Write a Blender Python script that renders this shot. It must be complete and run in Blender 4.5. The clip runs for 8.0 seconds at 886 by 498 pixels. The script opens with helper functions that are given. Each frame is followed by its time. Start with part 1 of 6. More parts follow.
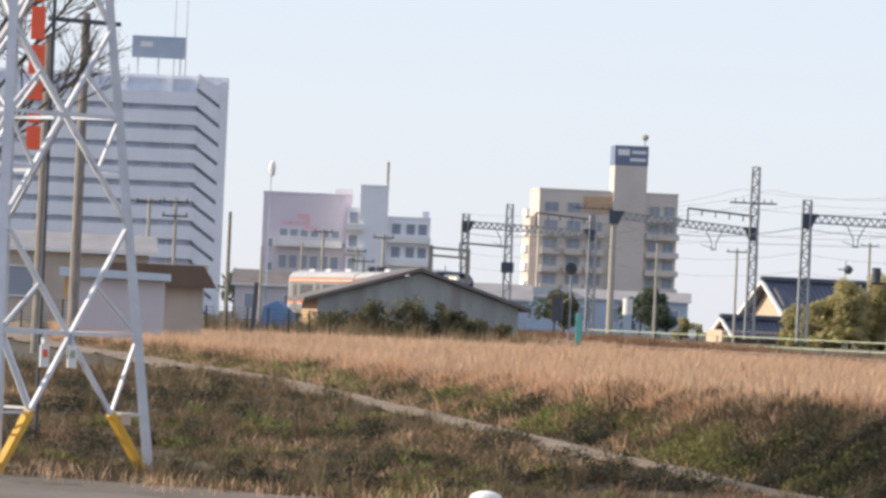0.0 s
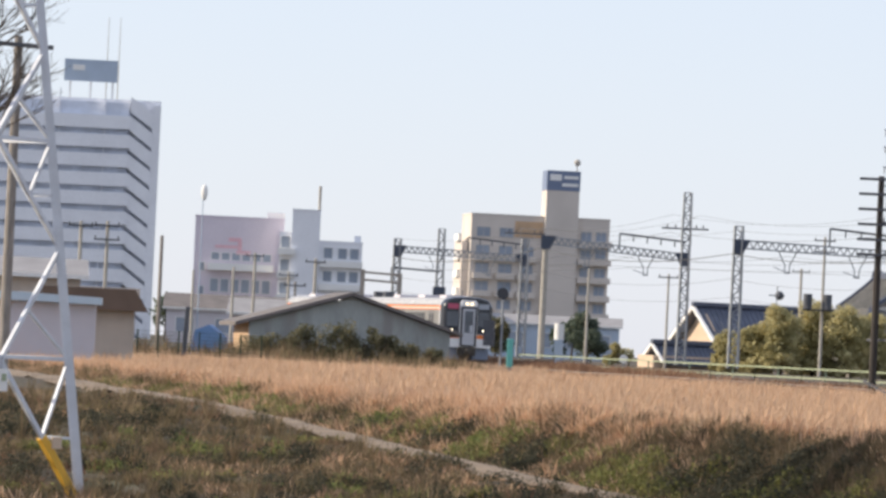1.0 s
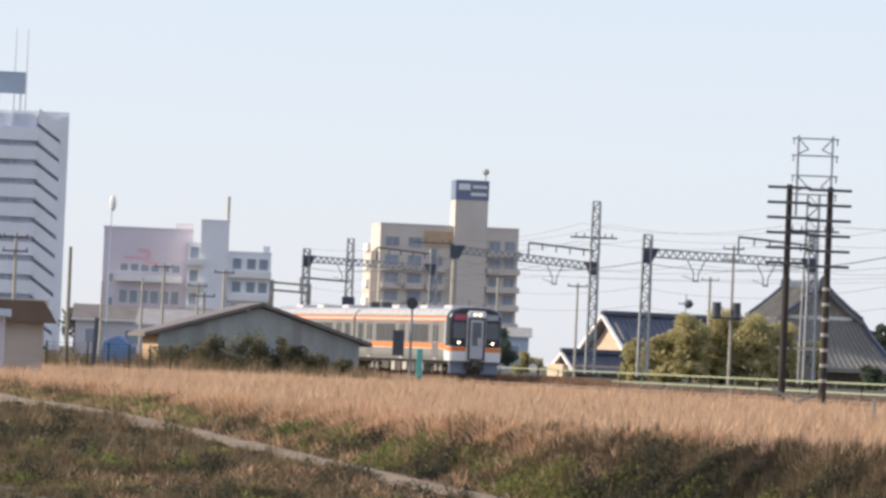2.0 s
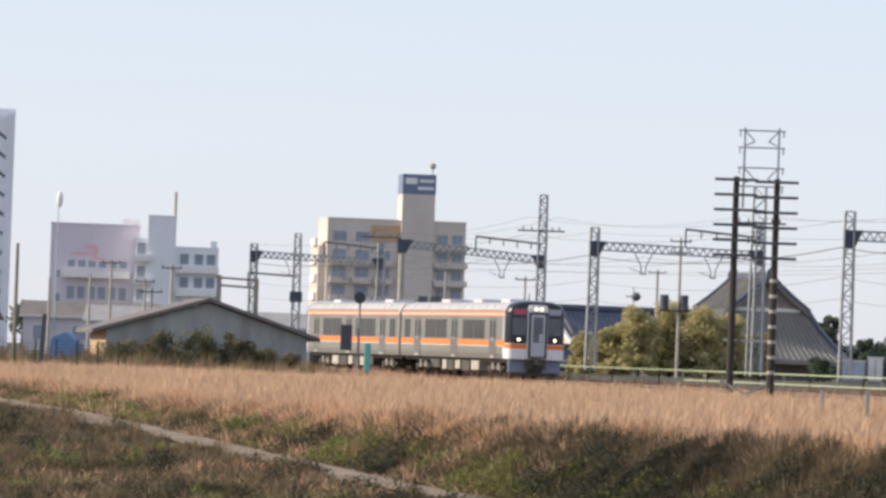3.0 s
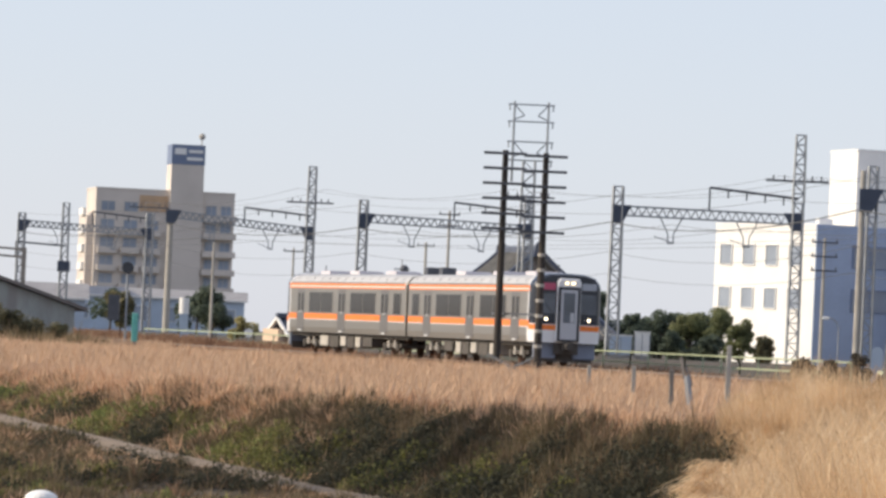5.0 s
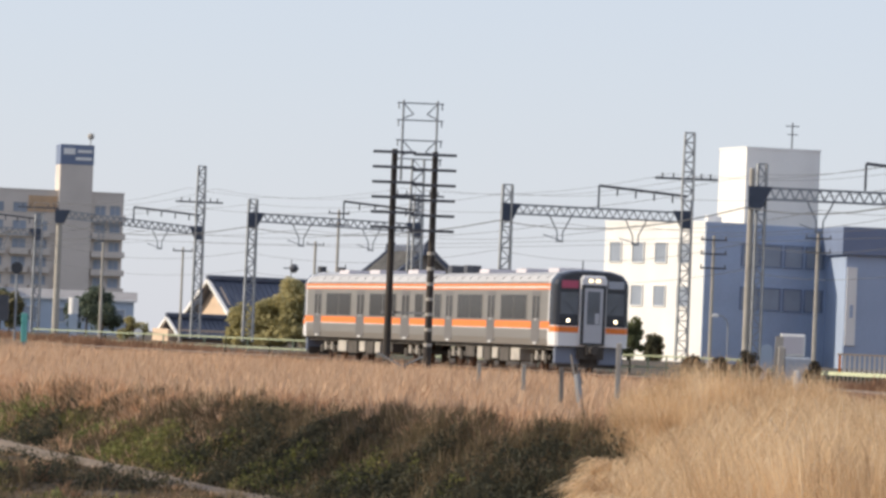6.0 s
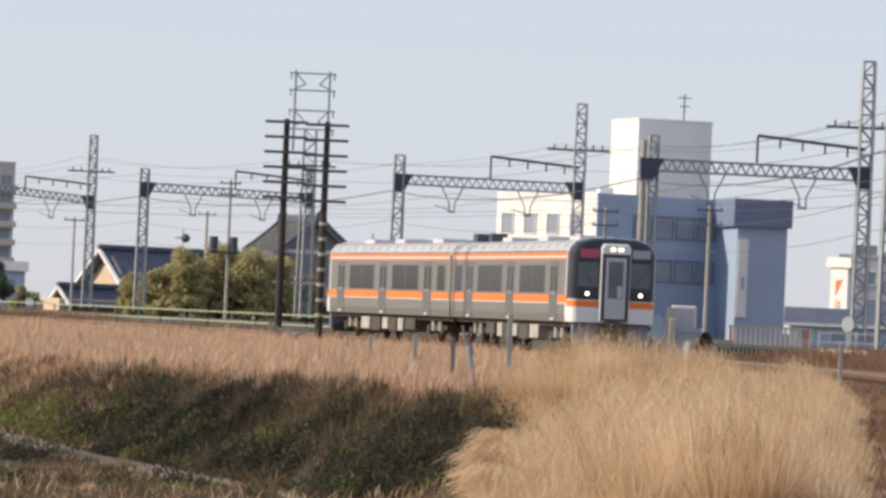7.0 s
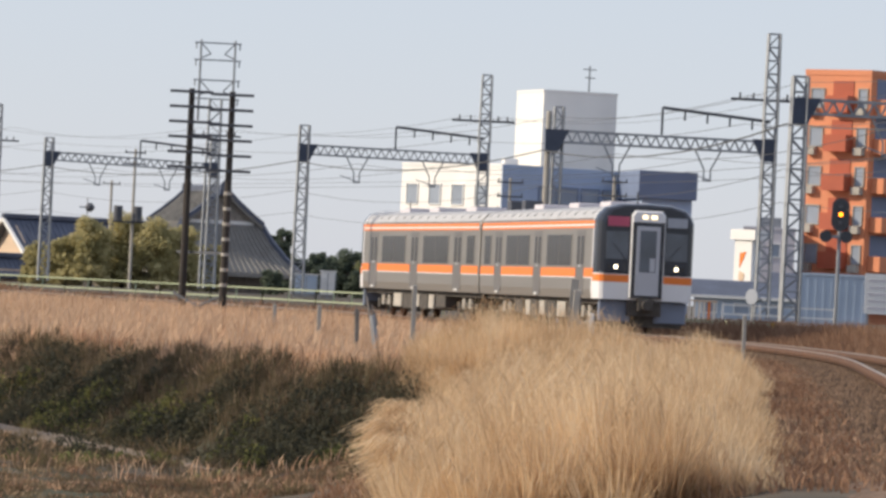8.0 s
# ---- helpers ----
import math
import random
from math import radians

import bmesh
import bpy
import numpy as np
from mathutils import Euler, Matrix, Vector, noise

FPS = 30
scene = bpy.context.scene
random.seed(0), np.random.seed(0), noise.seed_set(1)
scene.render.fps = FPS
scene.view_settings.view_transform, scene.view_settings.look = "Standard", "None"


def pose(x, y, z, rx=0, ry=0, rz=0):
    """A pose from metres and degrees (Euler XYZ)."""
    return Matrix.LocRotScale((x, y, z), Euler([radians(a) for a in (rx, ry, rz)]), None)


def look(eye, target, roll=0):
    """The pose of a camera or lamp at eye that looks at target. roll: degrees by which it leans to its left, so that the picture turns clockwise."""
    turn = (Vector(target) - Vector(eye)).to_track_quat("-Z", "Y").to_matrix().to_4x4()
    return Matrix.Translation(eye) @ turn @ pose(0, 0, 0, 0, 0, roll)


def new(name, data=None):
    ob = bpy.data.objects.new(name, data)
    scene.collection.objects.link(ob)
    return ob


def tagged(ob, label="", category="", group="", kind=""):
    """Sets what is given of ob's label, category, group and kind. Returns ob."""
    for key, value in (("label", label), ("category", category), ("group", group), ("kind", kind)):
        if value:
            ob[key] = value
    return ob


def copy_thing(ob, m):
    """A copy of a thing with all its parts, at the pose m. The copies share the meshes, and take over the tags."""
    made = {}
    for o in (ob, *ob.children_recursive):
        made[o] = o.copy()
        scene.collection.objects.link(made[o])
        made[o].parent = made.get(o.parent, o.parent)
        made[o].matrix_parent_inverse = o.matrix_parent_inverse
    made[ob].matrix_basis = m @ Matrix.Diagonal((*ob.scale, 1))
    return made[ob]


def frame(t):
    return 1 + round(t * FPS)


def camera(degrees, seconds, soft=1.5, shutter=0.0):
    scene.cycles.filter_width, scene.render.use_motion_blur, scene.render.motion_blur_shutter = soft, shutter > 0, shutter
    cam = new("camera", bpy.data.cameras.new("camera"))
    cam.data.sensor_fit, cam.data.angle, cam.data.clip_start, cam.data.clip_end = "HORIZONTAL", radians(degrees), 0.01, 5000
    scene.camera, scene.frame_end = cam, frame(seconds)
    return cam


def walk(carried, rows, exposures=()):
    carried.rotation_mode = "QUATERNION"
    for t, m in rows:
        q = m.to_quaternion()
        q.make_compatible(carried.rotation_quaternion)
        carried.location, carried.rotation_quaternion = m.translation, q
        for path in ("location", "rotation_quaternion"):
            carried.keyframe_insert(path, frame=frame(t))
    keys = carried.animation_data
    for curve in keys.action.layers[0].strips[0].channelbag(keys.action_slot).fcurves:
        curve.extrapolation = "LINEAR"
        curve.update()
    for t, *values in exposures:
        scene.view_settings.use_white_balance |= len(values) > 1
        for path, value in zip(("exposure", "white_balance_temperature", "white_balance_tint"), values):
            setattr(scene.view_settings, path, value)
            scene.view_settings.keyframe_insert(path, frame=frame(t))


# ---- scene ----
EYE = (0.0, 0.0, 0.9)
cam = camera(9.0, 8.0, soft=3.0)


def aim(yaw, pitch, roll):
    """Camera pose from degrees: yaw to the left of +y, pitch up, roll."""
    return pose(*EYE, 90 + pitch, 0, yaw) @ pose(0, 0, 0, 0, 0, roll)


walk(cam, [(t, aim(a, b, c)) for t, a, b, c in (
    (0, 7.729, 0.721, 2.553), (0.5, 7.430, 0.816, 2.668), (1, 7.047, 1.003, 2.745), (1.5, 6.408, 1.058, 2.779),
    (1.7, 6.305, 1.148, 2.650), (2.8, 5.704, 1.091, 2.117), (3, 5.588, 1.105, 2.110), (3.5, 5.038, 0.993, 2.163),
    (4, 4.660, 1.037, 2.346), (4.5, 4.231, 0.901, 2.531), (4.7, 3.782, 0.913, 2.567), (5.8, 2.340, 0.908, 2.496),
    (6, 2.098, 0.952, 2.365), (6.5, 1.600, 0.902, 2.491), (7, 0.985, 0.699, 2.566), (7.5, 0.538, 0.603, 2.530),
    (8, 0.000, 0.446, 2.824))], exposures=[(0, 0.18), (3, 0.12), (6, -0.05), (8, -0.12)])

# ---- light ----
SUN_EL, SUN_AZ = 27.0, -92.0      # degrees; azimuth clockwise from +y
world = bpy.data.worlds.new("sky")
scene.world = world
world.use_nodes = True
wn = world.node_tree
sky = wn.nodes.new("ShaderNodeTexSky")
sky.sky_type = "NISHITA"
sky.sun_disc = False
sky.sun_elevation = radians(SUN_EL)
sky.sun_rotation = radians(SUN_AZ)
sky.air_density, sky.dust_density, sky.ozone_density = 1.0, 0.3, 2.0
haze = wn.nodes.new("ShaderNodeMix")          # thin bright winter haze over the whole sky
haze.data_type = "RGBA"
haze.inputs[0].default_value = 0.72
haze.inputs[7].default_value = (4.55, 4.85, 5.9, 1)
wn.links.new(sky.outputs[0], haze.inputs[6])
wn.links.new(haze.outputs[2], wn.nodes["Background"].inputs[0])
wn.nodes["Background"].inputs[1].default_value = 0.15
sun = new("sun", bpy.data.lights.new("sun", "SUN"))
sun.data.energy, sun.data.angle, sun.data.color = 5.0, radians(0.6), (1.0, 0.86, 0.68)
_d = Vector((math.sin(radians(SUN_AZ)) * math.cos(radians(SUN_EL)), math.cos(radians(SUN_AZ)) * math.cos(radians(SUN_EL)), math.sin(radians(SUN_EL))))
sun.matrix_world = look(_d * 100, (0, 0, 0))


# ---- materials ----
def mat(name, base, rough=0.7, metal=0.0, vary=0.12, scale=3.0, fine=40.0, bump=0.15, stain=None, stretch=(1, 1, 1), island=0.0, spec=0.5, each=0.0):
    """A procedural surface: base colour varied at two scales, fine relief, and optional blotches of a second colour."""
    m = bpy.data.materials.new(name)
    m.use_nodes = True
    nt = m.node_tree
    n, link = nt.nodes, nt.links.new
    b = n["Principled BSDF"]
    tc = n.new("ShaderNodeTexCoord")
    mp = n.new("ShaderNodeMapping")
    mp.inputs["Scale"].default_value = stretch
    link(tc.outputs["Object"], mp.inputs["Vector"])
    big, small = n.new("ShaderNodeTexNoise"), n.new("ShaderNodeTexNoise")
    big.inputs["Scale"].default_value, small.inputs["Scale"].default_value = scale, fine
    big.inputs["Detail"].default_value, small.inputs["Detail"].default_value = 5, 3
    for q in (big, small):
        link(mp.outputs[0], q.inputs["Vector"])
    ramp = n.new("ShaderNodeValToRGB")
    dark = tuple(max(0, c * (1 - 1.8 * vary)) for c in base)
    light = tuple(min(1, c * (1 + 1.4 * vary)) for c in base)
    ramp.color_ramp.elements[0].position, ramp.color_ramp.elements[1].position = 0.3, 0.7
    ramp.color_ramp.elements[0].color, ramp.color_ramp.elements[1].color = (*dark, 1), (*light, 1)
    mixf = n.new("ShaderNodeMix")
    mixf.data_type = "FLOAT"
    mixf.inputs[0].default_value = 0.4
    link(big.outputs[0], mixf.inputs[2])
    link(small.outputs[0], mixf.inputs[3])
    link(mixf.outputs[0], ramp.inputs[0])
    out = ramp.outputs[0]
    if stain:
        st = n.new("ShaderNodeTexNoise")
        st.inputs["Scale"].default_value, st.inputs["Detail"].default_value = scale * 0.6, 7
        link(mp.outputs[0], st.inputs["Vector"])
        sr = n.new("ShaderNodeValToRGB")
        sr.color_ramp.elements[0].position, sr.color_ramp.elements[1].position = 0.5, 0.68
        link(st.outputs[0], sr.inputs[0])
        mx = n.new("ShaderNodeMix")
        mx.data_type = "RGBA"
        mx.inputs[7].default_value = (*stain, 1)
        link(sr.outputs[0], mx.inputs[0])
        link(out, mx.inputs[6])
        out = mx.outputs[2]
    if island or each:
        src = n.new("ShaderNodeNewGeometry").outputs["Random Per Island"] if island else n.new("ShaderNodeObjectInfo").outputs["Random"]
        k = island or each
        mr = n.new("ShaderNodeMapRange")
        mr.inputs[3].default_value, mr.inputs[4].default_value = 1 - k, 1 + k
        link(src, mr.inputs[0])
        hs = n.new("ShaderNodeHueSaturation")
        link(mr.outputs[0], hs.inputs["Value"])
        link(out, hs.inputs["Color"])
        out = hs.outputs[0]
    link(out, b.inputs["Base Color"])
    b.inputs["Roughness"].default_value, b.inputs["Metallic"].default_value = rough, metal
    b.inputs["Specular IOR Level"].default_value = spec
    if bump:
        bp = n.new("ShaderNodeBump")
        bp.inputs["Strength"].default_value, bp.inputs["Distance"].default_value = bump, 0.02
        link(small.outputs[0], bp.inputs["Height"])
        link(bp.outputs[0], b.inputs["Normal"])
    return m


def glow(name, colour, strength):
    m = bpy.data.materials.new(name)
    m.use_nodes = True
    b = m.node_tree.nodes["Principled BSDF"]
    b.inputs["Base Color"].default_value = (*colour, 1)
    b.inputs["Emission Color"].default_value = (*colour, 1)
    b.inputs["Emission Strength"].default_value = strength
    return m


def glass(name, base=(0.03, 0.035, 0.04), rough=0.08):
    return mat(name, base, rough, 0, vary=0.1, scale=0.5, bump=0, spec=0.12)


def grass_mat(name, stops, patch=0.05, rough=0.85, through_light=0.35):
    """Blades: the colour runs along a ramp by a patch noise in the plan and by the single blade."""
    m = bpy.data.materials.new(name)
    m.use_nodes = True
    n, link = m.node_tree.nodes, m.node_tree.links.new
    b = n["Principled BSDF"]
    tc = n.new("ShaderNodeTexCoord")
    ns = n.new("ShaderNodeTexNoise")
    ns.inputs["Scale"].default_value, ns.inputs["Detail"].default_value = patch, 4
    link(tc.outputs["Object"], ns.inputs["Vector"])
    gm = n.new("ShaderNodeNewGeometry")
    mx = n.new("ShaderNodeMix")
    mx.data_type = "FLOAT"
    mx.inputs[0].default_value = 0.42
    mr = n.new("ShaderNodeMapRange")
    mr.inputs[1].default_value, mr.inputs[2].default_value = 0.3, 0.7
    link(ns.outputs[0], mr.inputs[0])
    link(mr.outputs[0], mx.inputs[2])
    link(gm.outputs["Random Per Island"], mx.inputs[3])
    rp = n.new("ShaderNodeValToRGB")
    e = rp.color_ramp.elements
    while len(e) < len(stops):
        e.new(0.5)
    for el, (p, c) in zip(e, stops):
        el.position, el.color = p, (*c, 1)
    link(mx.outputs[0], rp.inputs[0])
    link(rp.outputs[0], b.inputs["Base Color"])
    b.inputs["Roughness"].default_value = rough
    b.inputs["Specular IOR Level"].default_value = 0.2
    tr = n.new("ShaderNodeBsdfTranslucent")
    link(rp.outputs[0], tr.inputs[0])
    ms = n.new("ShaderNodeMixShader")
    ms.inputs[0].default_value = through_light
    link(b.outputs[0], ms.inputs[1])
    link(tr.outputs[0], ms.inputs[2])
    link(ms.outputs[0], n["Material Output"].inputs[0])
    return m


M = dict(
    soil=mat("soil", (0.085, 0.065, 0.042), 0.95, vary=0.35, scale=0.3, fine=6, bump=0.6, stain=(0.05, 0.055, 0.025)),
    path=mat("path", (0.22, 0.168, 0.118), 0.95, vary=0.25, scale=0.8, fine=9, bump=0.6, stain=(0.17, 0.125, 0.085)),
    concrete=mat("concrete", (0.36, 0.34, 0.31), 0.9, vary=0.15, scale=0.4, fine=12, bump=0.3, stain=(0.25, 0.23, 0.2)),
    road=mat("farm_road", (0.15, 0.125, 0.1), 0.9, vary=0.18, scale=0.4, fine=10, bump=0.3, stain=(0.1, 0.085, 0.065)),
    pole_concrete=mat("pole_concrete", (0.42, 0.39, 0.34), 0.85, vary=0.12, scale=1.5, fine=30),
    ballast=mat("ballast", (0.16, 0.1, 0.062), 0.95, vary=0.4, scale=2, fine=14, bump=0.9, island=0.35),
    rust=mat("rust", (0.1, 0.045, 0.02), 0.8, vary=0.25, scale=2, fine=30),
    railtop=mat("railtop", (0.3, 0.26, 0.22), 0.4, 0.3, vary=0.1, scale=1),
    sleeper=mat("sleeper", (0.17, 0.12, 0.085), 0.9, vary=0.25, scale=3, each=0.2),
    galv=mat("galvanised_steel", (0.31, 0.325, 0.345), 0.55, 0.6, vary=0.12, scale=2, bump=0.05),
    tower_steel=mat("tower_steel", (0.62, 0.64, 0.68), 0.5, 0.2, vary=0.1, scale=2, bump=0.05),
    dark_steel=mat("dark_steel", (0.09, 0.095, 0.11), 0.6, 0.3, vary=0.15, scale=2),
    slate=mat("slate_steel", (0.06, 0.075, 0.11), 0.6, 0.2, vary=0.12, scale=2),
    pale_blue=mat("pale_blue_sheet", (0.42, 0.5, 0.6), 0.6, vary=0.08, scale=0.5),
    skirt=mat("blue_grey_skirt", (0.2, 0.235, 0.31), 0.5, vary=0.08, scale=1),
    tarp=mat("blue_tarpaulin", (0.12, 0.25, 0.5), 0.6, vary=0.15, scale=2),
    hedge_green=mat("dark_green_mesh", (0.03, 0.055, 0.035), 0.9, vary=0.2, scale=2),
    greyroof=mat("grey_roof_sheet", (0.3, 0.29, 0.29), 0.7, vary=0.12, scale=0.8),
    yellow=mat("yellow_paint", (0.75, 0.42, 0.05), 0.55, vary=0.12, scale=2, stain=(0.5, 0.3, 0.08)),
    creosote=mat("creosoted_wood", (0.045, 0.036, 0.03), 0.8, vary=0.3, scale=1.5, stretch=(4, 4, 0.6)),
    driftwood=mat("bleached_wood", (0.4, 0.41, 0.42), 0.9, vary=0.25, scale=4, stretch=(4, 4, 0.5), stain=(0.16, 0.14, 0.12)),
    weathered=mat("weathered_wood", (0.28, 0.25, 0.22), 0.9, vary=0.3, scale=3, stretch=(3, 3, 0.5)),
    wire=mat("wire", (0.1, 0.1, 0.1), 0.6, 0.4, vary=0.05, bump=0),
    white=mat("white_paint", (0.8, 0.79, 0.76), 0.7, vary=0.05, scale=0.3, fine=8),
    # far walls (apartment, mauve, beige) are paled: distance haze put into the colours
    apt_white=mat("apartment_white", (0.82, 0.83, 0.86), 0.8, vary=0.06, scale=0.15, fine=4),
    # darker than the apartment white: shade of the recesses put into the colour
    apt_shade=mat("apartment_recess_shade", (0.62, 0.66, 0.74), 0.8, vary=0.15, scale=0.5),
    pink=mat("pale_mauve_render", (0.66, 0.6, 0.66), 0.85, vary=0.07, scale=0.15, fine=4),
    pinkred=mat("faded_red_lettering", (0.72, 0.45, 0.5), 0.8, vary=0.1),
    beige=mat("beige_tile", (0.62, 0.56, 0.5), 0.75, vary=0.08, scale=0.2, fine=6),
    orangewall=mat("orange_render", (0.68, 0.26, 0.13), 0.8, vary=0.08, scale=0.3, fine=6, stain=(0.6, 0.24, 0.13)),
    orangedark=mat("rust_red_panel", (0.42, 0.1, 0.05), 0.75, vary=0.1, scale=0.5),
    blue=mat("panel_and_shade_blue", (0.34, 0.42, 0.56), 0.6, vary=0.06, scale=0.3, fine=5),
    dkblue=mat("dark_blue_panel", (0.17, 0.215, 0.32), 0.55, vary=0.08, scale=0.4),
    doorgrey=mat("pale_door_grey", (0.5, 0.51, 0.54), 0.5, vary=0.05, scale=1, bump=0),
    hutboard=mat("pale_tan_boards", (0.5, 0.43, 0.36), 0.85, vary=0.12, scale=0.8),
    glass=glass("dark_glass", (0.05, 0.048, 0.046), 0.22),
    # lighter than the train glass: haze over far windows put into the colour
    winglass=glass("building_glass", (0.3, 0.34, 0.4), 0.2),
    tile=mat("blue_grey_roof_tile", (0.085, 0.1, 0.14), 0.45, vary=0.18, scale=0.8, fine=8, bump=0.3),
    temple=mat("temple_roof_tile", (0.23, 0.22, 0.2), 0.75, vary=0.2, scale=0.4, fine=6, bump=0.3),
    fence_cream=mat("cream_fence_paint", (0.78, 0.7, 0.6), 0.6, vary=0.08, scale=2),
    plaster=mat("cream_plaster", (0.66, 0.5, 0.36), 0.85, vary=0.08, scale=0.6),
    shedwall=mat("weathered_sheet", (0.36, 0.38, 0.36), 0.75, vary=0.14, scale=0.5, fine=5, stretch=(3, 3, 0.5), stain=(0.28, 0.27, 0.25)),
    shedroof=mat("shed_roof_sheet", (0.17, 0.15, 0.14), 0.8, vary=0.2, scale=0.8),
    shedlit=mat("sunlit_side_and_panel_tan", (0.55, 0.38, 0.24), 0.85, vary=0.15, scale=0.8),
    hutwall=mat("pale_lilac_sheet", (0.58, 0.55, 0.58), 0.7, vary=0.06, scale=0.5),
    hutroof=mat("pale_blue_roof_sheet", (0.5, 0.6, 0.68), 0.35, 0.3, vary=0.08, scale=1),
    brownroof=mat("brown_roof", (0.16, 0.11, 0.08), 0.8, vary=0.15, scale=1),
    barrier_green=mat("pale_barrier_paint", (0.56, 0.6, 0.4), 0.6, vary=0.1, scale=1),
    fence=mat("pale_green_rail", (0.38, 0.43, 0.28), 0.6, vary=0.1, scale=1),
    red=mat("faded_red_banner", (0.85, 0.13, 0.06), 0.7, vary=0.08, scale=2),
    bark=mat("bark", (0.1, 0.08, 0.065), 0.95, vary=0.3, scale=3, bump=0.5),
    stainless=mat("brushed_stainless", (0.36, 0.34, 0.31), 0.42, 0.7, vary=0.05, scale=0.6, fine=20, stretch=(1, 0.15, 6), bump=0.03),
    trainwhite=mat("white_train_paint", (0.78, 0.78, 0.78), 0.35, vary=0.03, scale=1, bump=0),
    trainorange=mat("orange_stripe", (0.85, 0.22, 0.03), 0.4, vary=0.04, scale=1, bump=0),
    trainblack=mat("black_cab_panel", (0.02, 0.024, 0.036), 0.16, vary=0.1, scale=1, bump=0, spec=0.6),
    trainroof=mat("roof_grey", (0.44, 0.44, 0.44), 0.6, vary=0.1, scale=1),
    under=mat("underframe_grime", (0.09, 0.08, 0.07), 0.85, vary=0.3, scale=2),
    # bluish base: part of the sky's reflection is put into the glass colour
    cabglass=mat("cab_glass", (0.075, 0.092, 0.12), 0.12, vary=0.25, scale=1.2, bump=0, spec=0.9),
    plate=mat("pale_plate", (0.4, 0.43, 0.48), 0.4, vary=0.08, scale=4),
    underbox=mat("underfloor_box", (0.46, 0.43, 0.38), 0.7, vary=0.2, scale=2),
    door=mat("steel_door", (0.27, 0.255, 0.24), 0.42, 0.7, vary=0.06, scale=0.8, bump=0.03),
    teal=mat("teal_paint", (0.12, 0.42, 0.38), 0.5, vary=0.1),
    headlamp=glow("headlamp_glow", (1.0, 0.84, 0.58), 5),
    destlamp=glow("destination_glow", (1.0, 0.78, 0.48), 2.4),
    redplate=glow("red_destination_glow", (0.32, 0.06, 0.11), 0.22),
    signalglow=glow("signal_amber_glow", (1.0, 0.27, 0.01), 6),
)


# ---- mesh helpers ----
def part(name, bm, material, parent=None, label="", m=None):
    """Link a bmesh as one mesh object, under a thing or a part."""
    me = bpy.data.meshes.new(name)
    bm.to_mesh(me)
    bm.free()
    me.materials.append(material)
    ob = new(name, me)
    if parent is not None:
        ob.parent = parent
    if m is not None:
        ob.matrix_basis = m
    return tagged(ob, label)


def thing(name, m, label, category, group="", kind=""):
    ob = new(name)
    ob.matrix_basis = m
    return tagged(ob, label, category, group, kind)


def box(bm, x0, x1, y0, y1, z0, z1, m=None, bevel=0.0):
    r = bmesh.ops.create_cube(bm, size=1, matrix=Matrix.Translation(((x0 + x1) / 2, (y0 + y1) / 2, (z0 + z1) / 2)) @ Matrix.Diagonal((abs(x1 - x0), abs(y1 - y0), abs(z1 - z0), 1)))
    vs = r["verts"]
    if bevel:
        es = list({e for v in vs for e in v.link_edges})
        g = bmesh.ops.bevel(bm, geom=es, offset=bevel, segments=2, affect="EDGES", profile=0.5)
        vs = list({v for f in g["faces"] for v in f.verts} | {v for v in vs if v.is_valid})
    if m is not None:
        bmesh.ops.transform(bm, matrix=m, verts=vs)
    return bm


def B(*a, **k):
    return box(bmesh.new(), *a, **k)


def bar(bm, p, q, w, d=None, sides=4):
    """A straight bar from p to q, w thick (square for four sides)."""
    p, q = Vector(p), Vector(q)
    v = q - p
    r = bmesh.ops.create_cone(bm, cap_ends=True, segments=sides, radius1=w * (0.7071 if sides == 4 else 0.5), radius2=(d if d else w) * (0.7071 if sides == 4 else 0.5), depth=v.length)
    turn = v.to_track_quat("Z", "Y").to_matrix().to_4x4()
    extra = pose(0, 0, 0, 0, 0, 45) if sides == 4 else Matrix.Identity(4)
    bmesh.ops.transform(bm, matrix=Matrix.Translation((p + q) / 2) @ turn @ extra, verts=r["verts"])
    return bm


def tube(points, w, sides=4):
    """One bent bar through the points."""
    bm = bmesh.new()
    pts = [Vector(p) for p in points]
    rows = []
    for i, p in enumerate(pts):
        v = (pts[min(i + 1, len(pts) - 1)] - pts[max(i - 1, 0)]).normalized()
        turn = v.to_track_quat("Z", "Y").to_matrix()
        rows.append([bm.verts.new(p + turn @ Vector((math.cos(a), math.sin(a), 0)) * w * 0.6) for a in [2 * math.pi * (k + 0.5) / sides for k in range(sides)]])
    for a, b in zip(rows, rows[1:]):
        for k in range(sides):
            bm.faces.new((a[k], a[(k + 1) % sides], b[(k + 1) % sides], b[k]))
    bm.faces.new(rows[0])
    bm.faces.new(rows[-1])
    bmesh.ops.recalc_face_normals(bm, faces=bm.faces[:])
    return bm


def prism(bm, outline, y0, y1):
    """A prism with the (x, z) outline, from y0 to y1."""
    a = [bm.verts.new((x, y0, z)) for x, z in outline]
    b = [bm.verts.new((x, y1, z)) for x, z in outline]
    k = len(outline)
    bm.faces.new(a)
    bm.faces.new(list(reversed(b)))
    for i in range(k):
        bm.faces.new((a[(i + 1) % k], a[i], b[i], b[(i + 1) % k]))
    bmesh.ops.recalc_face_normals(bm, faces=bm.faces[:])
    return bm


